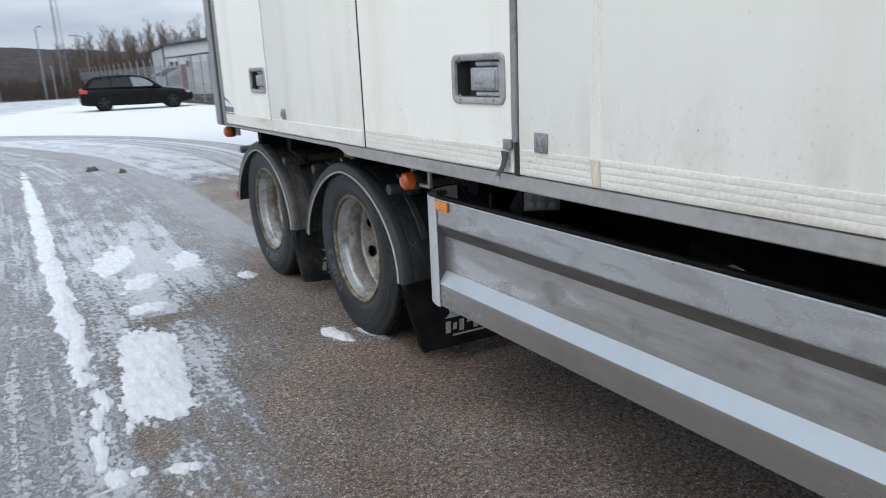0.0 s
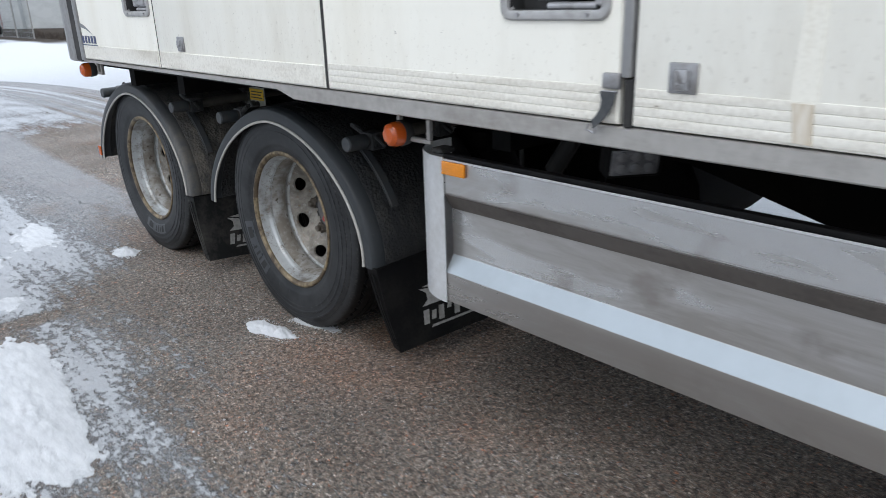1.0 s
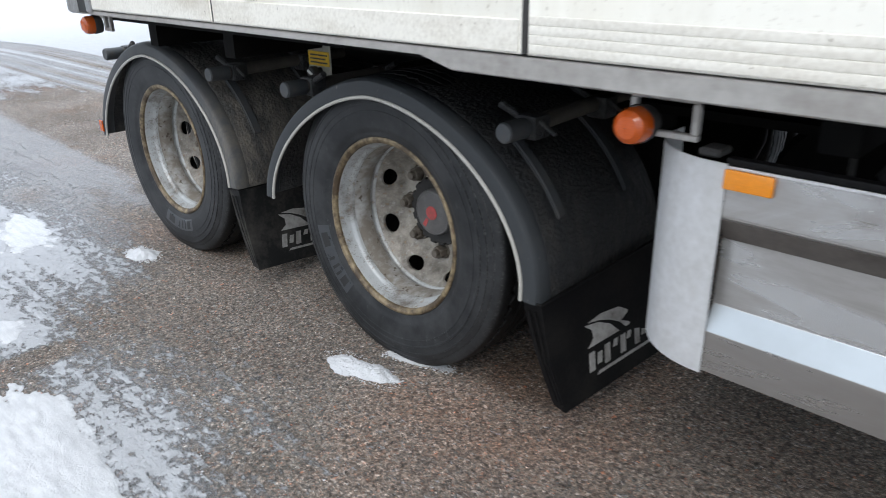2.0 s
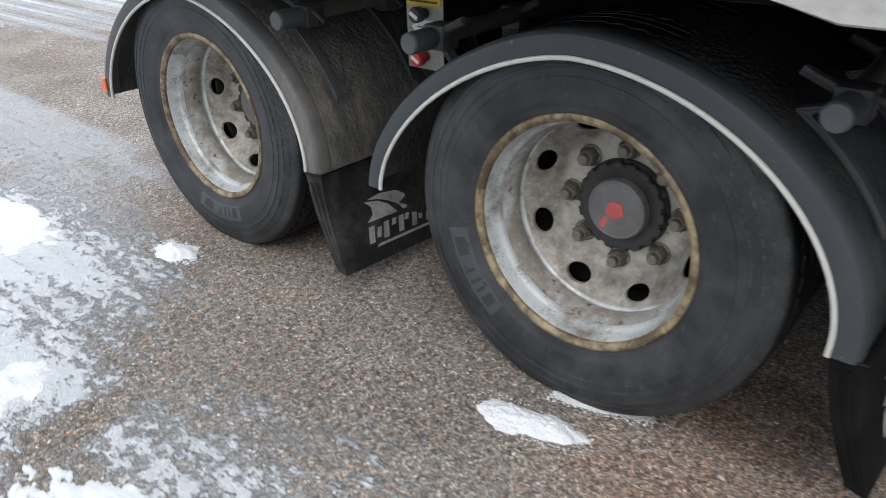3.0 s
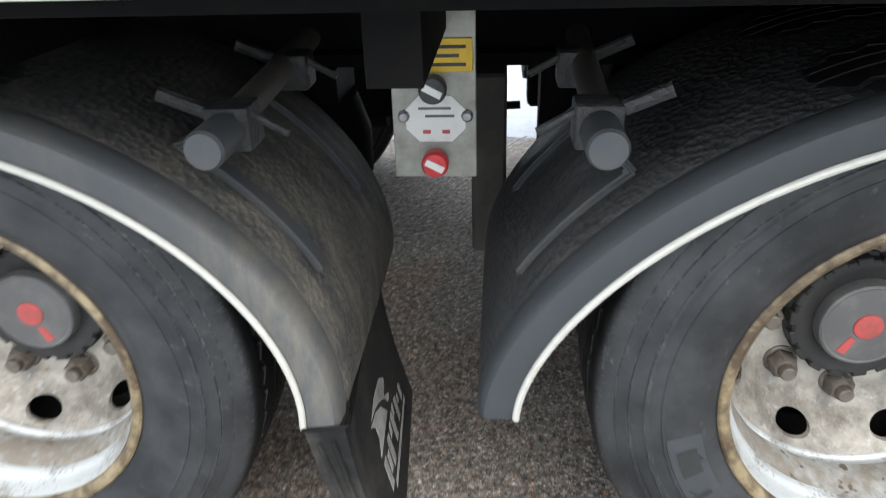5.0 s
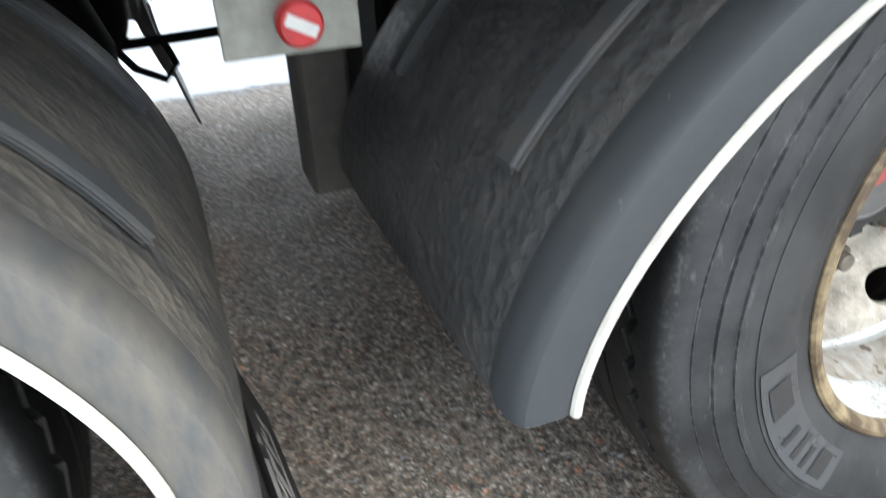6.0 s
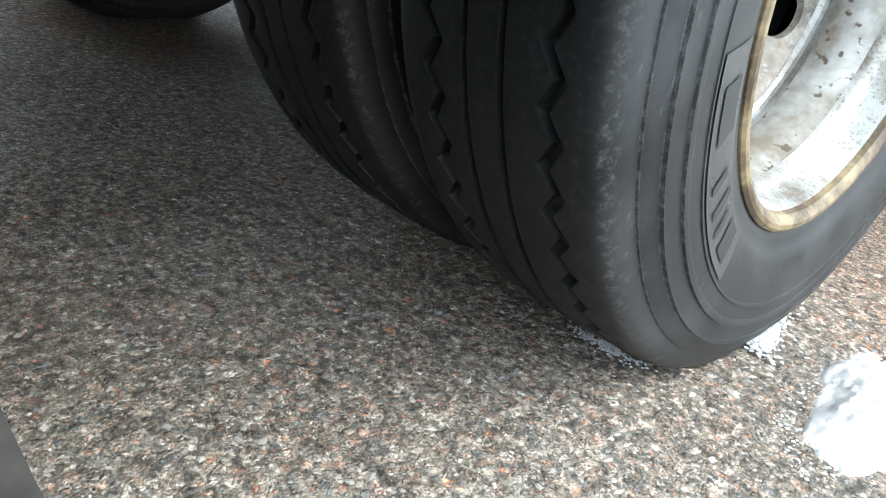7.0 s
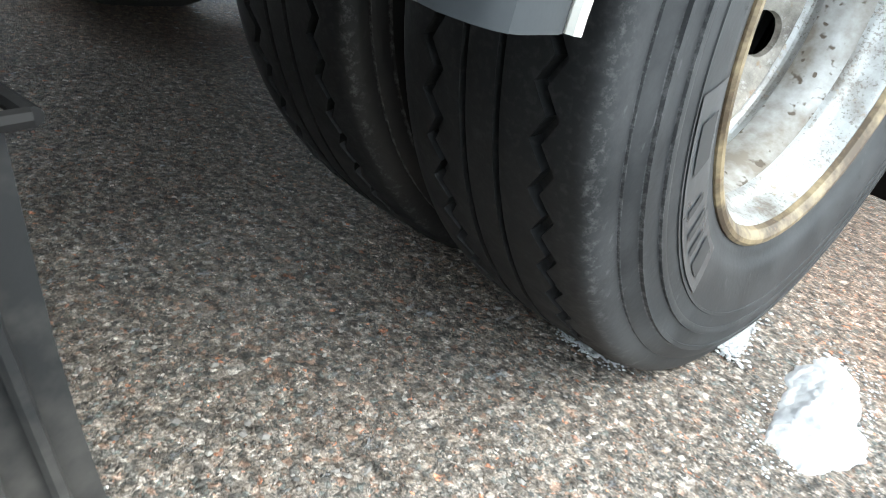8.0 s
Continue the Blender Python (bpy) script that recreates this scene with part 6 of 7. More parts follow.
for cx, cy, rx, ry, seed in ((-0.187, 8.22, 0.10, 0.07, 21), (0.132, 7.65, 0.06, 0.05, 22)):
    clod = snow_patch(cx, cy, rx, ry, 0, 0.075, seed, 0.25, "dark frozen clod of road dirt on the ice", cell=0.012)
    clod.name, clod.data.materials[0] = "dirt_clod", M_POSTBROWN


# ---- loose stone chips between the wheels ----
def build_chips():
    rng = random.Random(11)
    mats = [worn("grey_chip", (0.26, 0.245, 0.225), (0.16, 0.15, 0.14), 0.8, scale=40.0), worn("pink_chip", (0.34, 0.19, 0.14), (0.25, 0.16, 0.12), 0.8, scale=40.0),
            worn("pale_chip", (0.36, 0.34, 0.31), (0.28, 0.26, 0.235), 0.8, scale=40.0), worn("dark_chip", (0.10, 0.10, 0.095), (0.15, 0.145, 0.14), 0.8, scale=40.0)]
    base = [Vector(v) for v in ((1, 0, 0), (0.2, 0.95, 0.1), (-0.8, 0.55, -0.1), (-0.75, -0.6, 0.1), (0.3, -0.9, 0), (0.1, 0.05, 0.8), (0, 0, -0.6))]
    tris = [(0, 1, 5), (1, 2, 5), (2, 3, 5), (3, 4, 5), (4, 0, 5), (1, 0, 6), (2, 1, 6), (3, 2, 6), (4, 3, 6), (0, 4, 6)]
    verts, faces, which = [], [], []
    for _ in range(3000):
        x, y = rng.uniform(-0.35, 1.15), rng.uniform(-0.75, 1.0)
        r = rng.uniform(0.0020, 0.0046)
        a = rng.uniform(0, 6.283)
        c, s = math.cos(a), math.sin(a)
        sx, sy, sz = r * rng.uniform(0.8, 1.3), r * rng.uniform(0.6, 1.0), r * rng.uniform(0.4, 0.8)
        n = len(verts)
        for v in base:
            j = rng.uniform(0.8, 1.2)
            px, py = v.x * sx * j, v.y * sy * j
            verts.append((x + c * px - s * py, y + s * px + c * py, max(-0.002, 0.15 * r + v.z * sz)))
        faces += [tuple(n + k for k in t) for t in tris]
        which += [rng.choices((0, 1, 2, 3), (5, 1, 2, 3))[0]] * len(tris)
    me = bpy.data.meshes.new("loose_stone_chips")
    me.from_pydata(verts, [], faces)
    for m in mats:
        me.materials.append(m)
    me.polygons.foreach_set("material_index", which)
    tagged(new("loose_stone_chips", me), "grey, pink and pale stone chips in the worn asphalt", "gravel", kind="stuff")


build_chips()


# ---- crumbs of snow scattered round the patches and pressed out under the tyre ----
def build_crumbs():
    rng = random.Random(29)
    base = [Vector(v) for v in ((1, 0, 0), (0.2, 0.95, 0.1), (-0.8, 0.55, -0.1), (-0.75, -0.6, 0.1), (0.3, -0.9, 0), (0.1, 0.05, 0.8), (0, 0, -0.6))]
    tris = [(0, 1, 5), (1, 2, 5), (2, 3, 5), (3, 4, 5), (4, 0, 5), (1, 0, 6), (2, 1, 6), (3, 2, 6), (4, 3, 6), (0, 4, 6)]
    verts, faces = [], []

    def crumb(x, y, r, z=0.0):
        a = rng.uniform(0, 6.283)
        c, s = math.cos(a), math.sin(a)
        n = len(verts)
        for v in base:
            px, py = v.x * r * rng.uniform(0.7, 1.4), v.y * r * rng.uniform(0.7, 1.4)
            verts.append((x + c * px - s * py, y + s * px + c * py, ground_z(x, y) + z + r * (0.3 + v.z * rng.uniform(0.5, 1.0))))
        faces.extend(tuple(n + k for k in t) for t in tris)

    for _ in range(380):
        crumb(rng.gauss(0.293, 0.020), rng.gauss(0.168, 0.007), rng.uniform(0.0008, 0.0024), rng.uniform(0, 0.004))
    for _ in range(800):
        y = rng.uniform(-0.20, 0.02)
        crumb(rng.gauss(0.222 - 0.28 * (y + 0.09), 0.012), y, rng.uniform(0.0010, 0.0042), rng.uniform(0, 0.008) * (0.5 + 0.5 * math.sin(y * 37)))
    for _ in range(220):
        a, d = rng.uniform(0, 6.283), rng.gauss(1.0, 0.10)
        crumb(0.078 + 0.048 * d * math.cos(a), 0.015 + 0.140 * d * math.sin(a), rng.uniform(0.0008, 0.0028))
    for _ in range(200):
        a, d = rng.uniform(0, 6.283), rng.gauss(1.0, 0.12)
        crumb(0.030 + 0.050 * d * math.cos(a), 1.375 + 0.095 * d * math.sin(a), rng.uniform(0.001, 0.005))
    for _ in range(1500):
        x, y = rng.gauss(-0.58, 0.30), rng.gauss(0.15, 0.85)
        if x < 0.0 and noise.fractal(Vector((x * 5, y * 1.6, 0.2)), 0.7, 2.1, 4) > rng.uniform(-0.5, 0.35):
            crumb(x, y, rng.uniform(0.0012, 0.0042) * (0.5 if x > -0.3 else 1.0))
    me = bpy.data.meshes.new("snow_crumbs")
    me.from_pydata(verts, [], faces)
    me.materials.append(M_SNOW)
    tagged(new("snow_crumbs", me), "loose white crumbs of snow strewn over the asphalt", "snow", kind="stuff")


build_crumbs()


# ---- the black estate car across the yard ----
def car_wheel():
    bm = bmesh.new()
    lathe(bm, [(-0.105, 0.20), (-0.11, 0.29), (-0.09, 0.325), (0.09, 0.325), (0.11, 0.29), (0.105, 0.20)], 40)
    return bm


def build_car():
    car = tagged(new("estate_car"), "black estate car parked on the snow", "car")
    # stations along the length: x, half width, sill height, shoulder height
    L = [(-2.32, 0.66, 0.42, 0.78), (-2.28, 0.78, 0.28, 0.92), (-2.05, 0.87, 0.24, 0.97), (-1.5, 0.905, 0.22, 0.97), (-0.5, 0.91, 0.20, 0.94), (0.5, 0.91, 0.20, 0.92),
         (1.0, 0.905, 0.20, 0.90), (1.6, 0.89, 0.22, 0.83), (2.05, 0.84, 0.24, 0.75), (2.25, 0.74, 0.28, 0.66), (2.33, 0.58, 0.36, 0.58)]
    bm = bmesh.new()
    rings = []
    for x, w, z0, z1 in L:
        h = z1 - z0
        half = [(0.0, z0 - 0.0), (w * 0.86, z0), (w * 0.98, z0 + 0.10 * h), (w, z0 + 0.45 * h), (w * 0.985, z0 + 0.68 * h), (w * 0.955, z0 + 0.86 * h), (w * 0.86, z1), (0.0, z1 + 0.035)]
        loop = half + [(-y, z) for y, z in half[-2:0:-1]]
        rings.append([bm.verts.new((x, y, z)) for y, z in loop])
    for a, b in zip(rings, rings[1:]):
        for k in range(len(a)):
            bm.faces.new((a[k], a[(k + 1) % len(a)], b[(k + 1) % len(a)], b[k]))
    bm.faces.new(rings[0][::-1])
    bm.faces.new(rings[-1])
    part("body", bm, M_CARBLACK, car)
    # greenhouse
    def house(bm, prof, inset, w0, w1):
        lo = [bm.verts.new((x, -(w0 if z < 1.1 else w1) + inset, z)) for x, z in prof]
        hi = [bm.verts.new((x, (w0 if z < 1.1 else w1) - inset, z)) for x, z in prof]
        bm.faces.new(lo)
        bm.faces.new(hi[::-1])
        for k in range(len(prof)):
            n = (k + 1) % len(prof)
            bm.faces.new((lo[k], lo[n], hi[n], hi[k]))
    bm = bmesh.new()
    house(bm, [(-2.20, 0.93), (-1.86, 1.36), (-1.5, 1.425), (-0.6, 1.455), (0.1, 1.43), (0.45, 1.34), (1.08, 0.90)], 0.0, 0.83, 0.66)
    bmesh.ops.bevel(bm, geom=list(bm.edges), offset=0.03, segments=2, affect="EDGES")
    part("cabin", bm, M_CARBLACK, car)
    for side in (-1, 1):
        for name, prof, mat in (("rear_side_window", [(-1.95, 0.99), (-1.72, 1.30), (-1.05, 1.37), (-1.05, 0.99)], M_CARGLASS),
                                ("rear_door_window", [(-1.0, 0.99), (-1.0, 1.37), (-0.28, 1.385), (-0.2, 0.98)], M_CARGLASS),
                                ("front_door_window", [(-0.16, 0.98), (-0.22, 1.385), (0.12, 1.365), (0.40, 1.27), (0.82, 0.97)], M_CARGLASS_B)):
            bm = bmesh.new()
            vs = [bm.verts.new((x, side * (0.845 - (z - 0.95) * 0.40 + 0.006), z)) for x, z in prof]
            bm.faces.new(vs)
            part(name, thicken(bm, 0.006), mat, car)
        bm = bmesh.new()
        box(bm, 0.62, 0.78, side * 0.98 - 0.09, side * 0.98 + 0.09, 0.93, 1.06, 0.03, 2)
        part("door_mirror", bm, M_CARBLACK, car)
        bm = bmesh.new()
        tube(bm, [(-1.75, side * 0.60, 1.42), (-1.2, side * 0.61, 1.47), (0.0, side * 0.61, 1.46)], 0.014, 6)
        part("roof_rail", bm, M_CARBLACK, car)
        bm = bmesh.new()
        box(bm, -2.30, -1.98, side * 0.80 - 0.10, side * 0.80 + 0.095, 0.76, 0.92, 0.03, 2)
        part("tail_light", bm, M_TAIL, car, "red tail light")
        bm = bmesh.new()
        box(bm, 1.98, 2.20, side * 0.70 - 0.12, side * 0.70 + 0.10, 0.60, 0.72, 0.03, 2)
        part("headlight", bm, M_HEAD, car, "clear headlight")
        for x in (-1.40, 1.42):
            bm = car_wheel()
            bmesh.ops.rotate(bm, verts=bm.verts, cent=(0, 0, 0), matrix=Matrix.Rotation(radians(90), 3, "Z"))
            bmesh.ops.translate(bm, verts=bm.verts, vec=(x, side * 0.80, 0.325))
            w = part("car_wheel", bm, M_CARTYRE, car)
            bm = bmesh.new()
            for k in range(5):
                for lean in (-0.16, 0.16):
                    box(bm, -0.017, 0.017, -0.012, 0.012, 0.03, 0.225, 0.004, 1, Matrix.Rotation(2 * math.pi * k / 5 + lean, 4, "Y"))
            tube(bm, [(0, -0.02, 0), (0, 0.02, 0)], 0.055, 12)
            ring = [(0.226 * math.cos(2 * math.pi * k / 24), 0.0, 0.226 * math.sin(2 * math.pi * k / 24)) for k in range(25)]
            tube(bm, ring, 0.012, 6, False)
            bmesh.ops.translate(bm, verts=bm.verts, vec=(x, side * 0.900, 0.325))
            part("car_rim", bm, M_CARRIM, w)
            bm = bmesh.new()
            tube(bm, [(x, side * 0.90, 0.325), (x, side * 0.60, 0.325)], 0.36, 24)
            part("wheel_arch", bm, M_CARTYRE, car)
    car.matrix_world = Matrix.Translation((3.72, 29.2, 0.0)) @ Matrix.Rotation(radians(-6), 4, "Z") @ Matrix.Scale(0.915, 4)
    return car


build_car()


# ---- background: building, fence, lamp posts, mast, trees and hill ----
# the yard's own grid, turned against the trailer; the land behind the fence lies lower
YARD = Matrix.Translation((-0.16, -1.4, 0.0)) @ Matrix.Rotation(radians(3.5), 4, "Z") @ Matrix.Scale(0.925, 4)


def raised(z):
    return YARD @ Matrix.Translation((0, 0, z))


def build_hall():
    hall = tagged(new("warehouse"), "low pale warehouse with a dark roof edge and red panels", "building")
    # the long wall runs from the corner A past E; s counts along it, in metres
    A, B, E = Vector((13.25, 55.0)), Vector((13.17, 58.2)), Vector((17.14, 43.0))
    along = (E - A).normalized()
    out = Vector((-along.y, along.x)) * -1
    if out.x > 0:
        out = -out

    def roof(s):
        return 2.06 + 0.035 * s

    def slab(name, mat, s0, s1, z0, z1, d, label="", parent=None, rise=True):
        """A piece of the long wall, d metres proud of it; its upper edge follows the roof."""
        bm = bmesh.new()
        vs = []
        for e in (0.0, d):
            for s in (s0, s1):
                p = A + along * s + out * e
                up = 0.035 * s if rise else 0.0
                vs += [bm.verts.new((p.x, p.y, z0 if z0 < 0 else z0 + up)), bm.verts.new((p.x, p.y, z1 + up))]
        for f in ((0, 2, 3, 1), (4, 5, 7, 6), (0, 1, 5, 4), (2, 6, 7, 3), (1, 3, 7, 5), (0, 4, 6, 2)):
            bm.faces.new([vs[i] for i in f])
        return part(name, bm, mat, parent or hall, label, 0)

    bm = bmesh.new()
    plan = [(A.x, A.y), (B.x, B.y), (26.0, 64.0), (28.0, 44.0), (E.x, E.y)]
    prism(bm, plan, "z", -3.0, 1.75)
    part("core_wall", bm, M_WALLG, hall, "pale grey-green wall")
    slab("wall", M_WALLW, 0.0, 12.6, -2.8, 2.04, 0.06)
    slab("eave", M_ROOF, -0.1, 12.8, 2.05, 2.17, 0.30)
    slab("band", M_ROOF, 0.0, 12.6, 1.16, 1.26, 0.09, rise=True)
    slab("corner_trim", M_ROOF, -0.06, 0.10, -2.8, 2.04, 0.10)
    bm = bmesh.new()
    vs = [bm.verts.new(p) for p in ((A.x, A.y, -2.8), (A.x, A.y, 2.02), (B.x - 0.02, B.y, 1.78), (B.x - 0.02, B.y, -2.8))]
    bm.faces.new(vs)
    part("end_wall", thicken(bm, 0.05), M_WALLG, hall, "pale green end wall")
    bm = bmesh.new()
    vs = [bm.verts.new(p) for p in ((A.x - 0.12, A.y - 0.1, 2.08), (B.x - 0.14, B.y + 0.1, 1.83), (26.0, 64.0, 2.3), (28.0, 44.0, 2.7), (E.x, E.y, 2.62))]
    bm.faces.new(vs)
    part("roof", thicken(bm, 0.09), M_ROOF, hall)
    slab("red_panel", M_WALLR, 2.05, 2.65, -2.8, 0.62, 0.12, "faded red wall panel")
    slab("red_panel", M_WALLR, 3.35, 3.75, -2.8, 1.15, 0.12, "faded red wall panel")
    slab("pale_bay", M_WALLW, 3.76, 5.6, -2.8, 1.12, 0.30, "white projecting bay")
    for s0 in (0.7, 1.35, 2.75):
        w = slab("window", M_WIND, s0, s0 + 0.42, 0.55, 0.95, 0.085, rise=False)
        slab("sill", M_WALLW, s0 - 0.04, s0 + 0.46, 0.49, 0.545, 0.13, "", w, False)
    # porch with slanting roof
    bm = bmesh.new()
    p0, p1 = A + out * 1.3, A + along * 2.2 + out * 1.3
    vs = [bm.verts.new(p) for p in ((p0.x, p0.y, 0.05), (p1.x, p1.y, 0.62), (p1.x - out.x, p1.y - out.y, 0.62), (p0.x - out.x, p0.y - out.y, 0.05))]
    bm.faces.new(vs)
    part("porch_roof", thicken(bm, 0.10), M_WALLW, hall)
    hall.matrix_world = raised(1.36)


def build_fence():
    fence = tagged(new("wire_fence"), "tall grey wire fence with pale posts", "fence")
    rng = random.Random(5)
    first = None
    pts = [(9.85 + 0.033 * (y - 33.0), y) for y in [33.0 + 2.3 * k for k in range(22)]] + [(2.6, 58.5), (6.1, 58.0)]
    for x, y in pts:
        z = ground_z(x, y) - 0.1
        m = Matrix.Translation((x, y, z)) @ Matrix.Rotation(radians(rng.uniform(-1.5, 1.5)), 4, "X")
        if first is None:
            bm = bmesh.new()
            tube(bm, [(0, 0, 0), (0, 0, 2.2), (-0.01, 0, 2.26), (-0.07, 0, 2.48)], 0.034, 7)
            first = part("post", bm, M_GALVPALE, fence)
            first.matrix_basis = m
        else:
            again(first, "post", fence, m)
    run = pts[:22]
    for j in range(10):
        bm = bmesh.new()
        tube(bm, [(x, y, ground_z(x, y) + 0.05 + 0.21 * j) for x, y in run], 0.006, 4)
        part("wire", bm, M_MESHWIRE, fence)
    bm = bmesh.new()
    for k in range(520):
        y = 33.0 + 48.3 * k / 519
        x = 9.85 + 0.033 * (y - 33.0)
        z = ground_z(x, y)
        box(bm, x - 0.003, x + 0.003, y - 0.003, y + 0.003, z, z + 1.95)
    tagged(part("wire_mesh", bm, M_MESHWIRE, fence), kind="stuff")
    fence.matrix_world = YARD


def build_shed():
    shed = tagged(new("shed"), "small grey shed beyond the yard", "building")
    bm = bmesh.new()
    box(bm, -1.5, 1.0, 61.0, 64.0, -2.2, -0.1)
    part("wall", bm, M_WALLG, shed)
    bm = bmesh.new()
    prism(bm, [(-1.8, -0.12), (-0.25, 0.55), (1.3, -0.12), (1.3, -0.02), (-0.25, 0.66), (-1.8, -0.02)], "y", 60.7, 64.3)
    part("roof", bm, M_ROOF, shed)
    bm = bmesh.new()
    box(bm, 0.2, 0.8, 60.94, 60.99, -2.2, -0.6)
    part("door", bm, M_WALLW, shed)
    shed.matrix_world = raised(1.05)


def lamp_post(x, y, height, arm, label):
    z = ground_z(x, y) - 0.1
    bm = bmesh.new()
    tube(bm, [(0, 0, 0), (0, 0, height * 0.5), (0, 0, height)], [0.075, 0.055, 0.042], 10)
    post = part("street_lamp", bm, M_GALV)
    tagged(post, label, "street lamp", "street lamps of the yard")
    bm = bmesh.new()
    tube(bm, [(0, 0, height - 0.03), (arm * 0.5, 0, height + 0.12), (arm, 0, height + 0.16)], 0.030, 8)
    part("arm", bm, M_GALV, post)
    bm = bmesh.new()
    box(bm, min(arm, arm * 1.35), max(arm, arm * 1.35), -0.12, 0.12, height + 0.10, height + 0.2, 0.03, 2)
    part("lamp_head", bm, M_GALV, post)
    post.matrix_world = YARD @ Matrix.Translation((x, y, z))


def build_mast(x, y, h):
    mast = tagged(new("lattice_mast"), "tall grey lattice radio mast", "mast")
    for k in range(3):
        a = 2 * math.pi * k / 3
        bm = bmesh.new()
        tube(bm, [(0.40 * math.cos(a), 0.40 * math.sin(a), 0), (0.22 * math.cos(a), 0.22 * math.sin(a), h)], 0.032, 6)
        part("leg", bm, M_GALV, mast)
    bm = bmesh.new()
    n = int(h / 0.8)
    for j in range(n):
        for k in range(3):
            a, b = 2 * math.pi * k / 3, 2 * math.pi * (k + 1) / 3
            r = 0.40 - 0.18 * j / n
            z0, z1 = h * j / n, h * (j + 1) / n
            tube(bm, [(r * math.cos(a), r * math.sin(a), z0), (r * math.cos(b), r * math.sin(b), z1)], 0.012, 4, False)
    part("bracing", bm, M_GALV, mast)
    mast.matrix_world = YARD @ Matrix.Translation((x, y, ground_z(x, y) - 0.2))


def bare_tree(seed, h):
    """Slender trunk with steep limbs, and a crown of many fine twigs."""
    rng = random.Random(seed)
    tree = new("birch_tree")
    lean = Vector((rng.uniform(-0.05, 0.05), rng.uniform(-0.05, 0.05), 1))
    bm = bmesh.new()
    tube(bm, [lean * h * f for f in (0, 0.3, 0.6, 0.85, 1.0)], [0.0085 * h * f for f in (1, 0.8, 0.5, 0.25, 0.06)], 6)
    twigs = bmesh.new()
    for k in range(40):
        f = 0.25 + 0.73 * (k + rng.random()) / 40
        base = lean * h * f
        a = rng.uniform(0, 6.283)
        ln = h * (0.16 * (1.02 - f) + 0.10) * rng.uniform(0.7, 1.25)
        out = Vector((math.cos(a), math.sin(a), rng.uniform(1.3, 2.8))).normalized()
        tip = base + out * ln
        mid = base + out * ln * 0.5 + Vector((0, 0, 0.04 * ln))
        tube(bm, [base, mid, tip], [0.0022 * h * (1.1 - f), 0.0012 * h * (1.1 - f), 0.0004 * h], 3, False)
        for _ in range(22):
            q = base.lerp(tip, rng.uniform(0.2, 1.0))
            d = (out + Vector((rng.uniform(-1, 1), rng.uniform(-1, 1), rng.uniform(-0.2, 0.9)))).normalized() * ln * rng.uniform(0.2, 0.45)
            w = Vector((rng.uniform(-1, 1), rng.uniform(-1, 1), 0)).normalized() * 0.010
            a0, a1, t = twigs.verts.new(q - w), twigs.verts.new(q + w), twigs.verts.new(q + d)
            twigs.faces.new((a0, a1, t))
            for _ in range(3):
                q2 = q.lerp(q + d, rng.uniform(0.2, 0.95))
                d2 = (d.normalized() + Vector((rng.uniform(-1, 1), rng.uniform(-1, 1), rng.uniform(-0.5, 0.8)))).normalized() * ln * 0.15
                b0, b1, t2 = twigs.verts.new(q2 - w * 0.7), twigs.verts.new(q2 + w * 0.7), twigs.verts.new(q2 + d2)
                twigs.faces.new((b0, b1, t2))
    part("trunk", bm, M_BARK, tree)
    part("crown", twigs, M_TWIG, tree, "bare brown twigs", 0)
    return tagged(tree, "tall bare birch tree behind the fence", "tree", "row of bare trees")


def build_trees():
    kinds = [bare_tree(20 + k, 8.0 + 0.5 * k) for k in range(5)]
    rng = random.Random(7)
    n = 0
    for row, (d0, count) in enumerate(((100.0, 46), (110.0, 50), (120.0, 50))):
        for k in range(count):
            f = (k + rng.uniform(-0.4, 0.4)) / count
            x, y = 14.0 + 30.0 * f, d0 + rng.uniform(-4, 4) - 6 * f
            z = -3.0 - 0.6 * f
            s = rng.uniform(0.70, 0.90) * (0.84 + 0.22 * min(1.0, f * 3.0))
            m = raised(2.27) @ Matrix.Translation((x, y, z)) @ Matrix.Rotation(rng.uniform(0, 6.28), 4, "Z") @ Matrix.Scale(s, 4)
            if n < 5:
                kinds[n].matrix_basis = m
            else:
                t = copy_thing(kinds[n % 5], m)
                t.matrix_basis = m
            n += 1


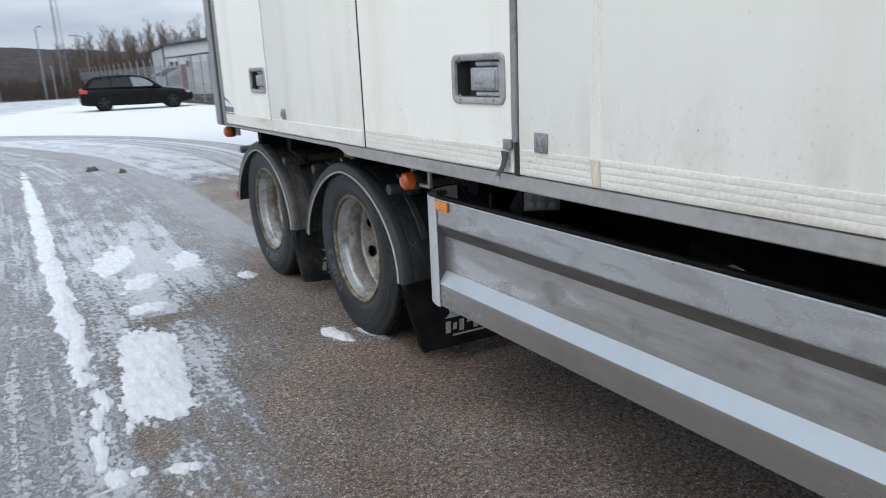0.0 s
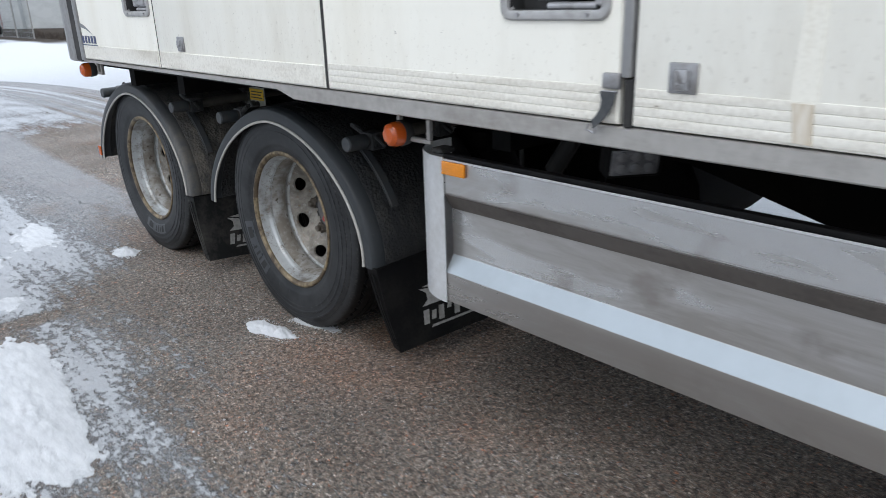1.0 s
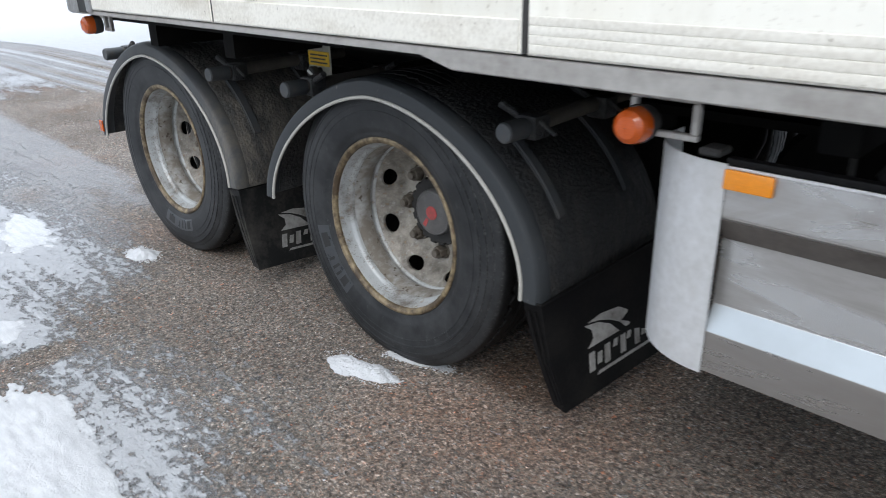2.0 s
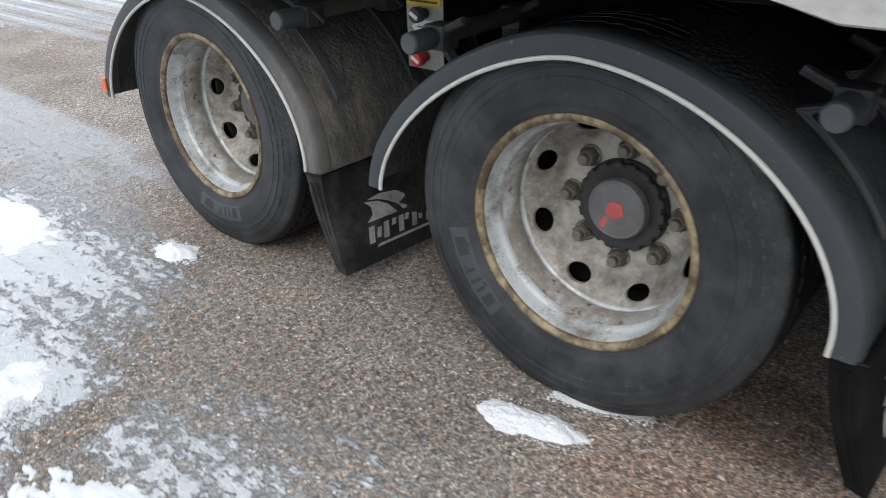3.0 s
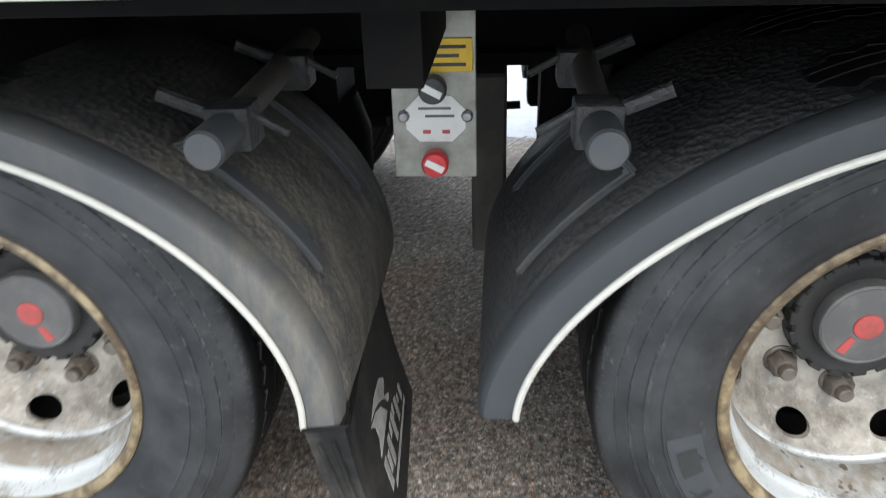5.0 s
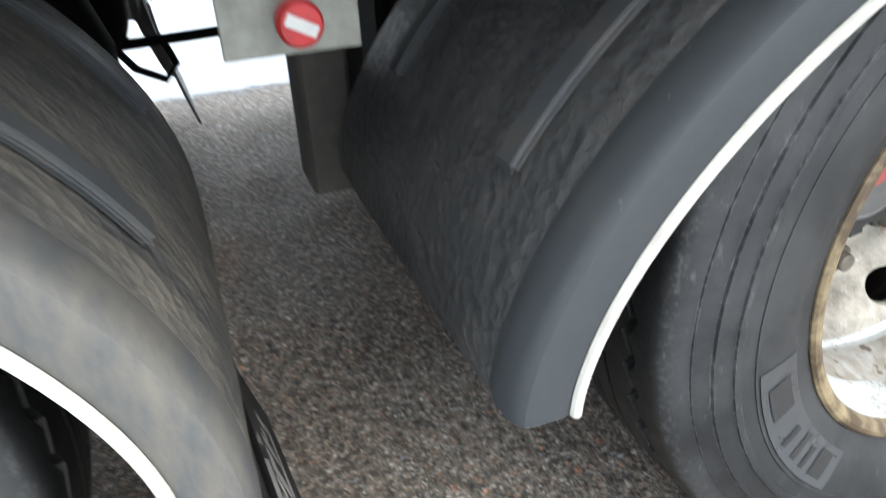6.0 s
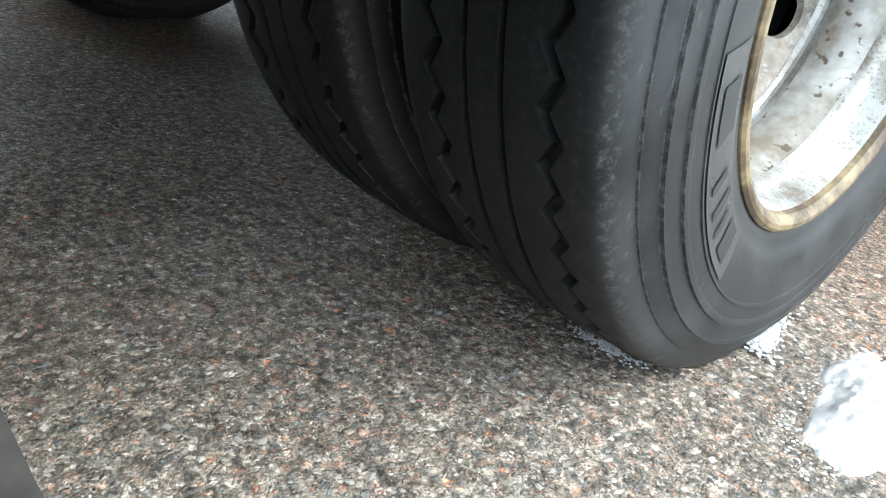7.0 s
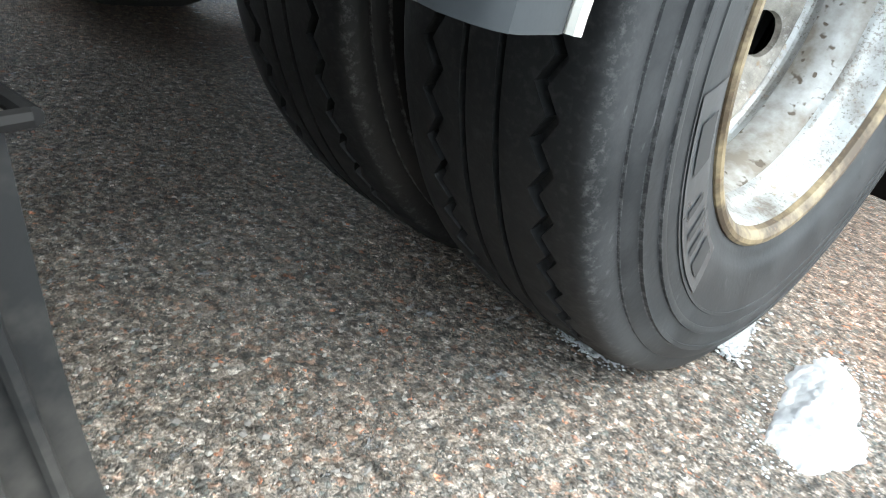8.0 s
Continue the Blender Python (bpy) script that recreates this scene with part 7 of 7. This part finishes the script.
def build_scrub():
    """Dry grass and bushes behind the yard, and the thicket under the trees."""
    rng = random.Random(3)
    verts, faces = [], []

    def blade(x, y, z, h, w, sway):
        a = rng.uniform(0, 6.283)
        n = len(verts)
        verts.extend([(x - w * math.cos(a), y - w * math.sin(a), z), (x + w * math.cos(a), y + w * math.sin(a), z), (x + rng.uniform(-sway, sway), y + rng.uniform(-sway, sway), z + h)])
        faces.append((n, n + 1, n + 2))

    for k in range(15000):
        f = rng.random()
        x, y = -14.0 + 52.0 * f, rng.uniform(59.5, 84)
        if 11.5 < x < 29 and y < 66:
            continue
        blade(x, y, ground_z(x, y) - 0.1, rng.uniform(0.3, 1.2) * (1.0 + 0.06 * (y - 59)), 0.02 + 0.02 * rng.random(), 0.35)
    for k in range(2600):
        y = rng.uniform(30, 56)
        x = 10.15 + 0.033 * (y - 33) + rng.random() ** 2 * 2.2
        blade(x, y, ground_z(x, y) - 0.05, rng.uniform(0.08, 0.32), 0.012 + 0.01 * rng.random(), 0.15)
    for k in range(26000):
        x, y = rng.uniform(11.0, 46.0), rng.uniform(88, 112)
        h = rng.uniform(1.6, 4.4) * (0.55 + 0.45 * min(1.0, (x - 10.0) / 7.0))
        blade(x, y, -0.6, h, 0.016 + 0.016 * rng.random(), 0.5)
    me = bpy.data.meshes.new("dry_scrub")
    me.from_pydata(verts, [], faces)
    me.materials.append(M_SCRUB)
    scrub = new("dry_scrub", me)
    scrub.matrix_world = YARD
    tagged(scrub, "dry brown grass and bare thicket beyond the fence", "scrub", kind="stuff")


def build_hill():
    bm = bmesh.new()
    cols, rows = 420, 14
    grid = []
    for i in range(cols + 1):
        a = radians(-75 + 150 * i / cols)
        line = []
        for j in range(rows + 1):
            f = j / rows
            d = 210 + 150 * f
            top = 9.6 + 0.5 * math.sin(a * 9.0 + 1.0) - 20.0 * max(-0.3, min(a, 0.35))
            z = -8 + (top + 8) * math.sin(f * math.pi / 2) + 0.8 * noise.fractal(Vector((a * 90, f * 4, 0.3)), 0.7, 2.1, 4) * f
            line.append(bm.verts.new((d * math.sin(a), d * math.cos(a), z)))
        grid.append(line)
    for a, b in zip(grid, grid[1:]):
        for k in range(rows):
            bm.faces.new((a[k], b[k], b[k + 1], a[k + 1]))
    hill = part("backdrop", bm, M_FOREST)
    hill.matrix_world = raised(6.2)
    tagged(hill, "long low hill covered with bare brown forest", "hill", kind="structure")


build_hall()
build_fence()
build_shed()
lamp_post(5.68, 60.0, 5.15, 0.30, "slim grey street lamp by the road")
lamp_post(11.3, 75.0, 5.25, -0.95, "grey street lamp with a long arm")
lamp_post(16.1, 105.0, 5.6, -1.15, "grey street lamp with a long arm")
lamp_post(20.8, 135.0, 6.2, -0.9, "grey street lamp with a long arm")
build_mast(9.12, 75.0, 14.0)
build_trees()
build_scrub()
build_hill()
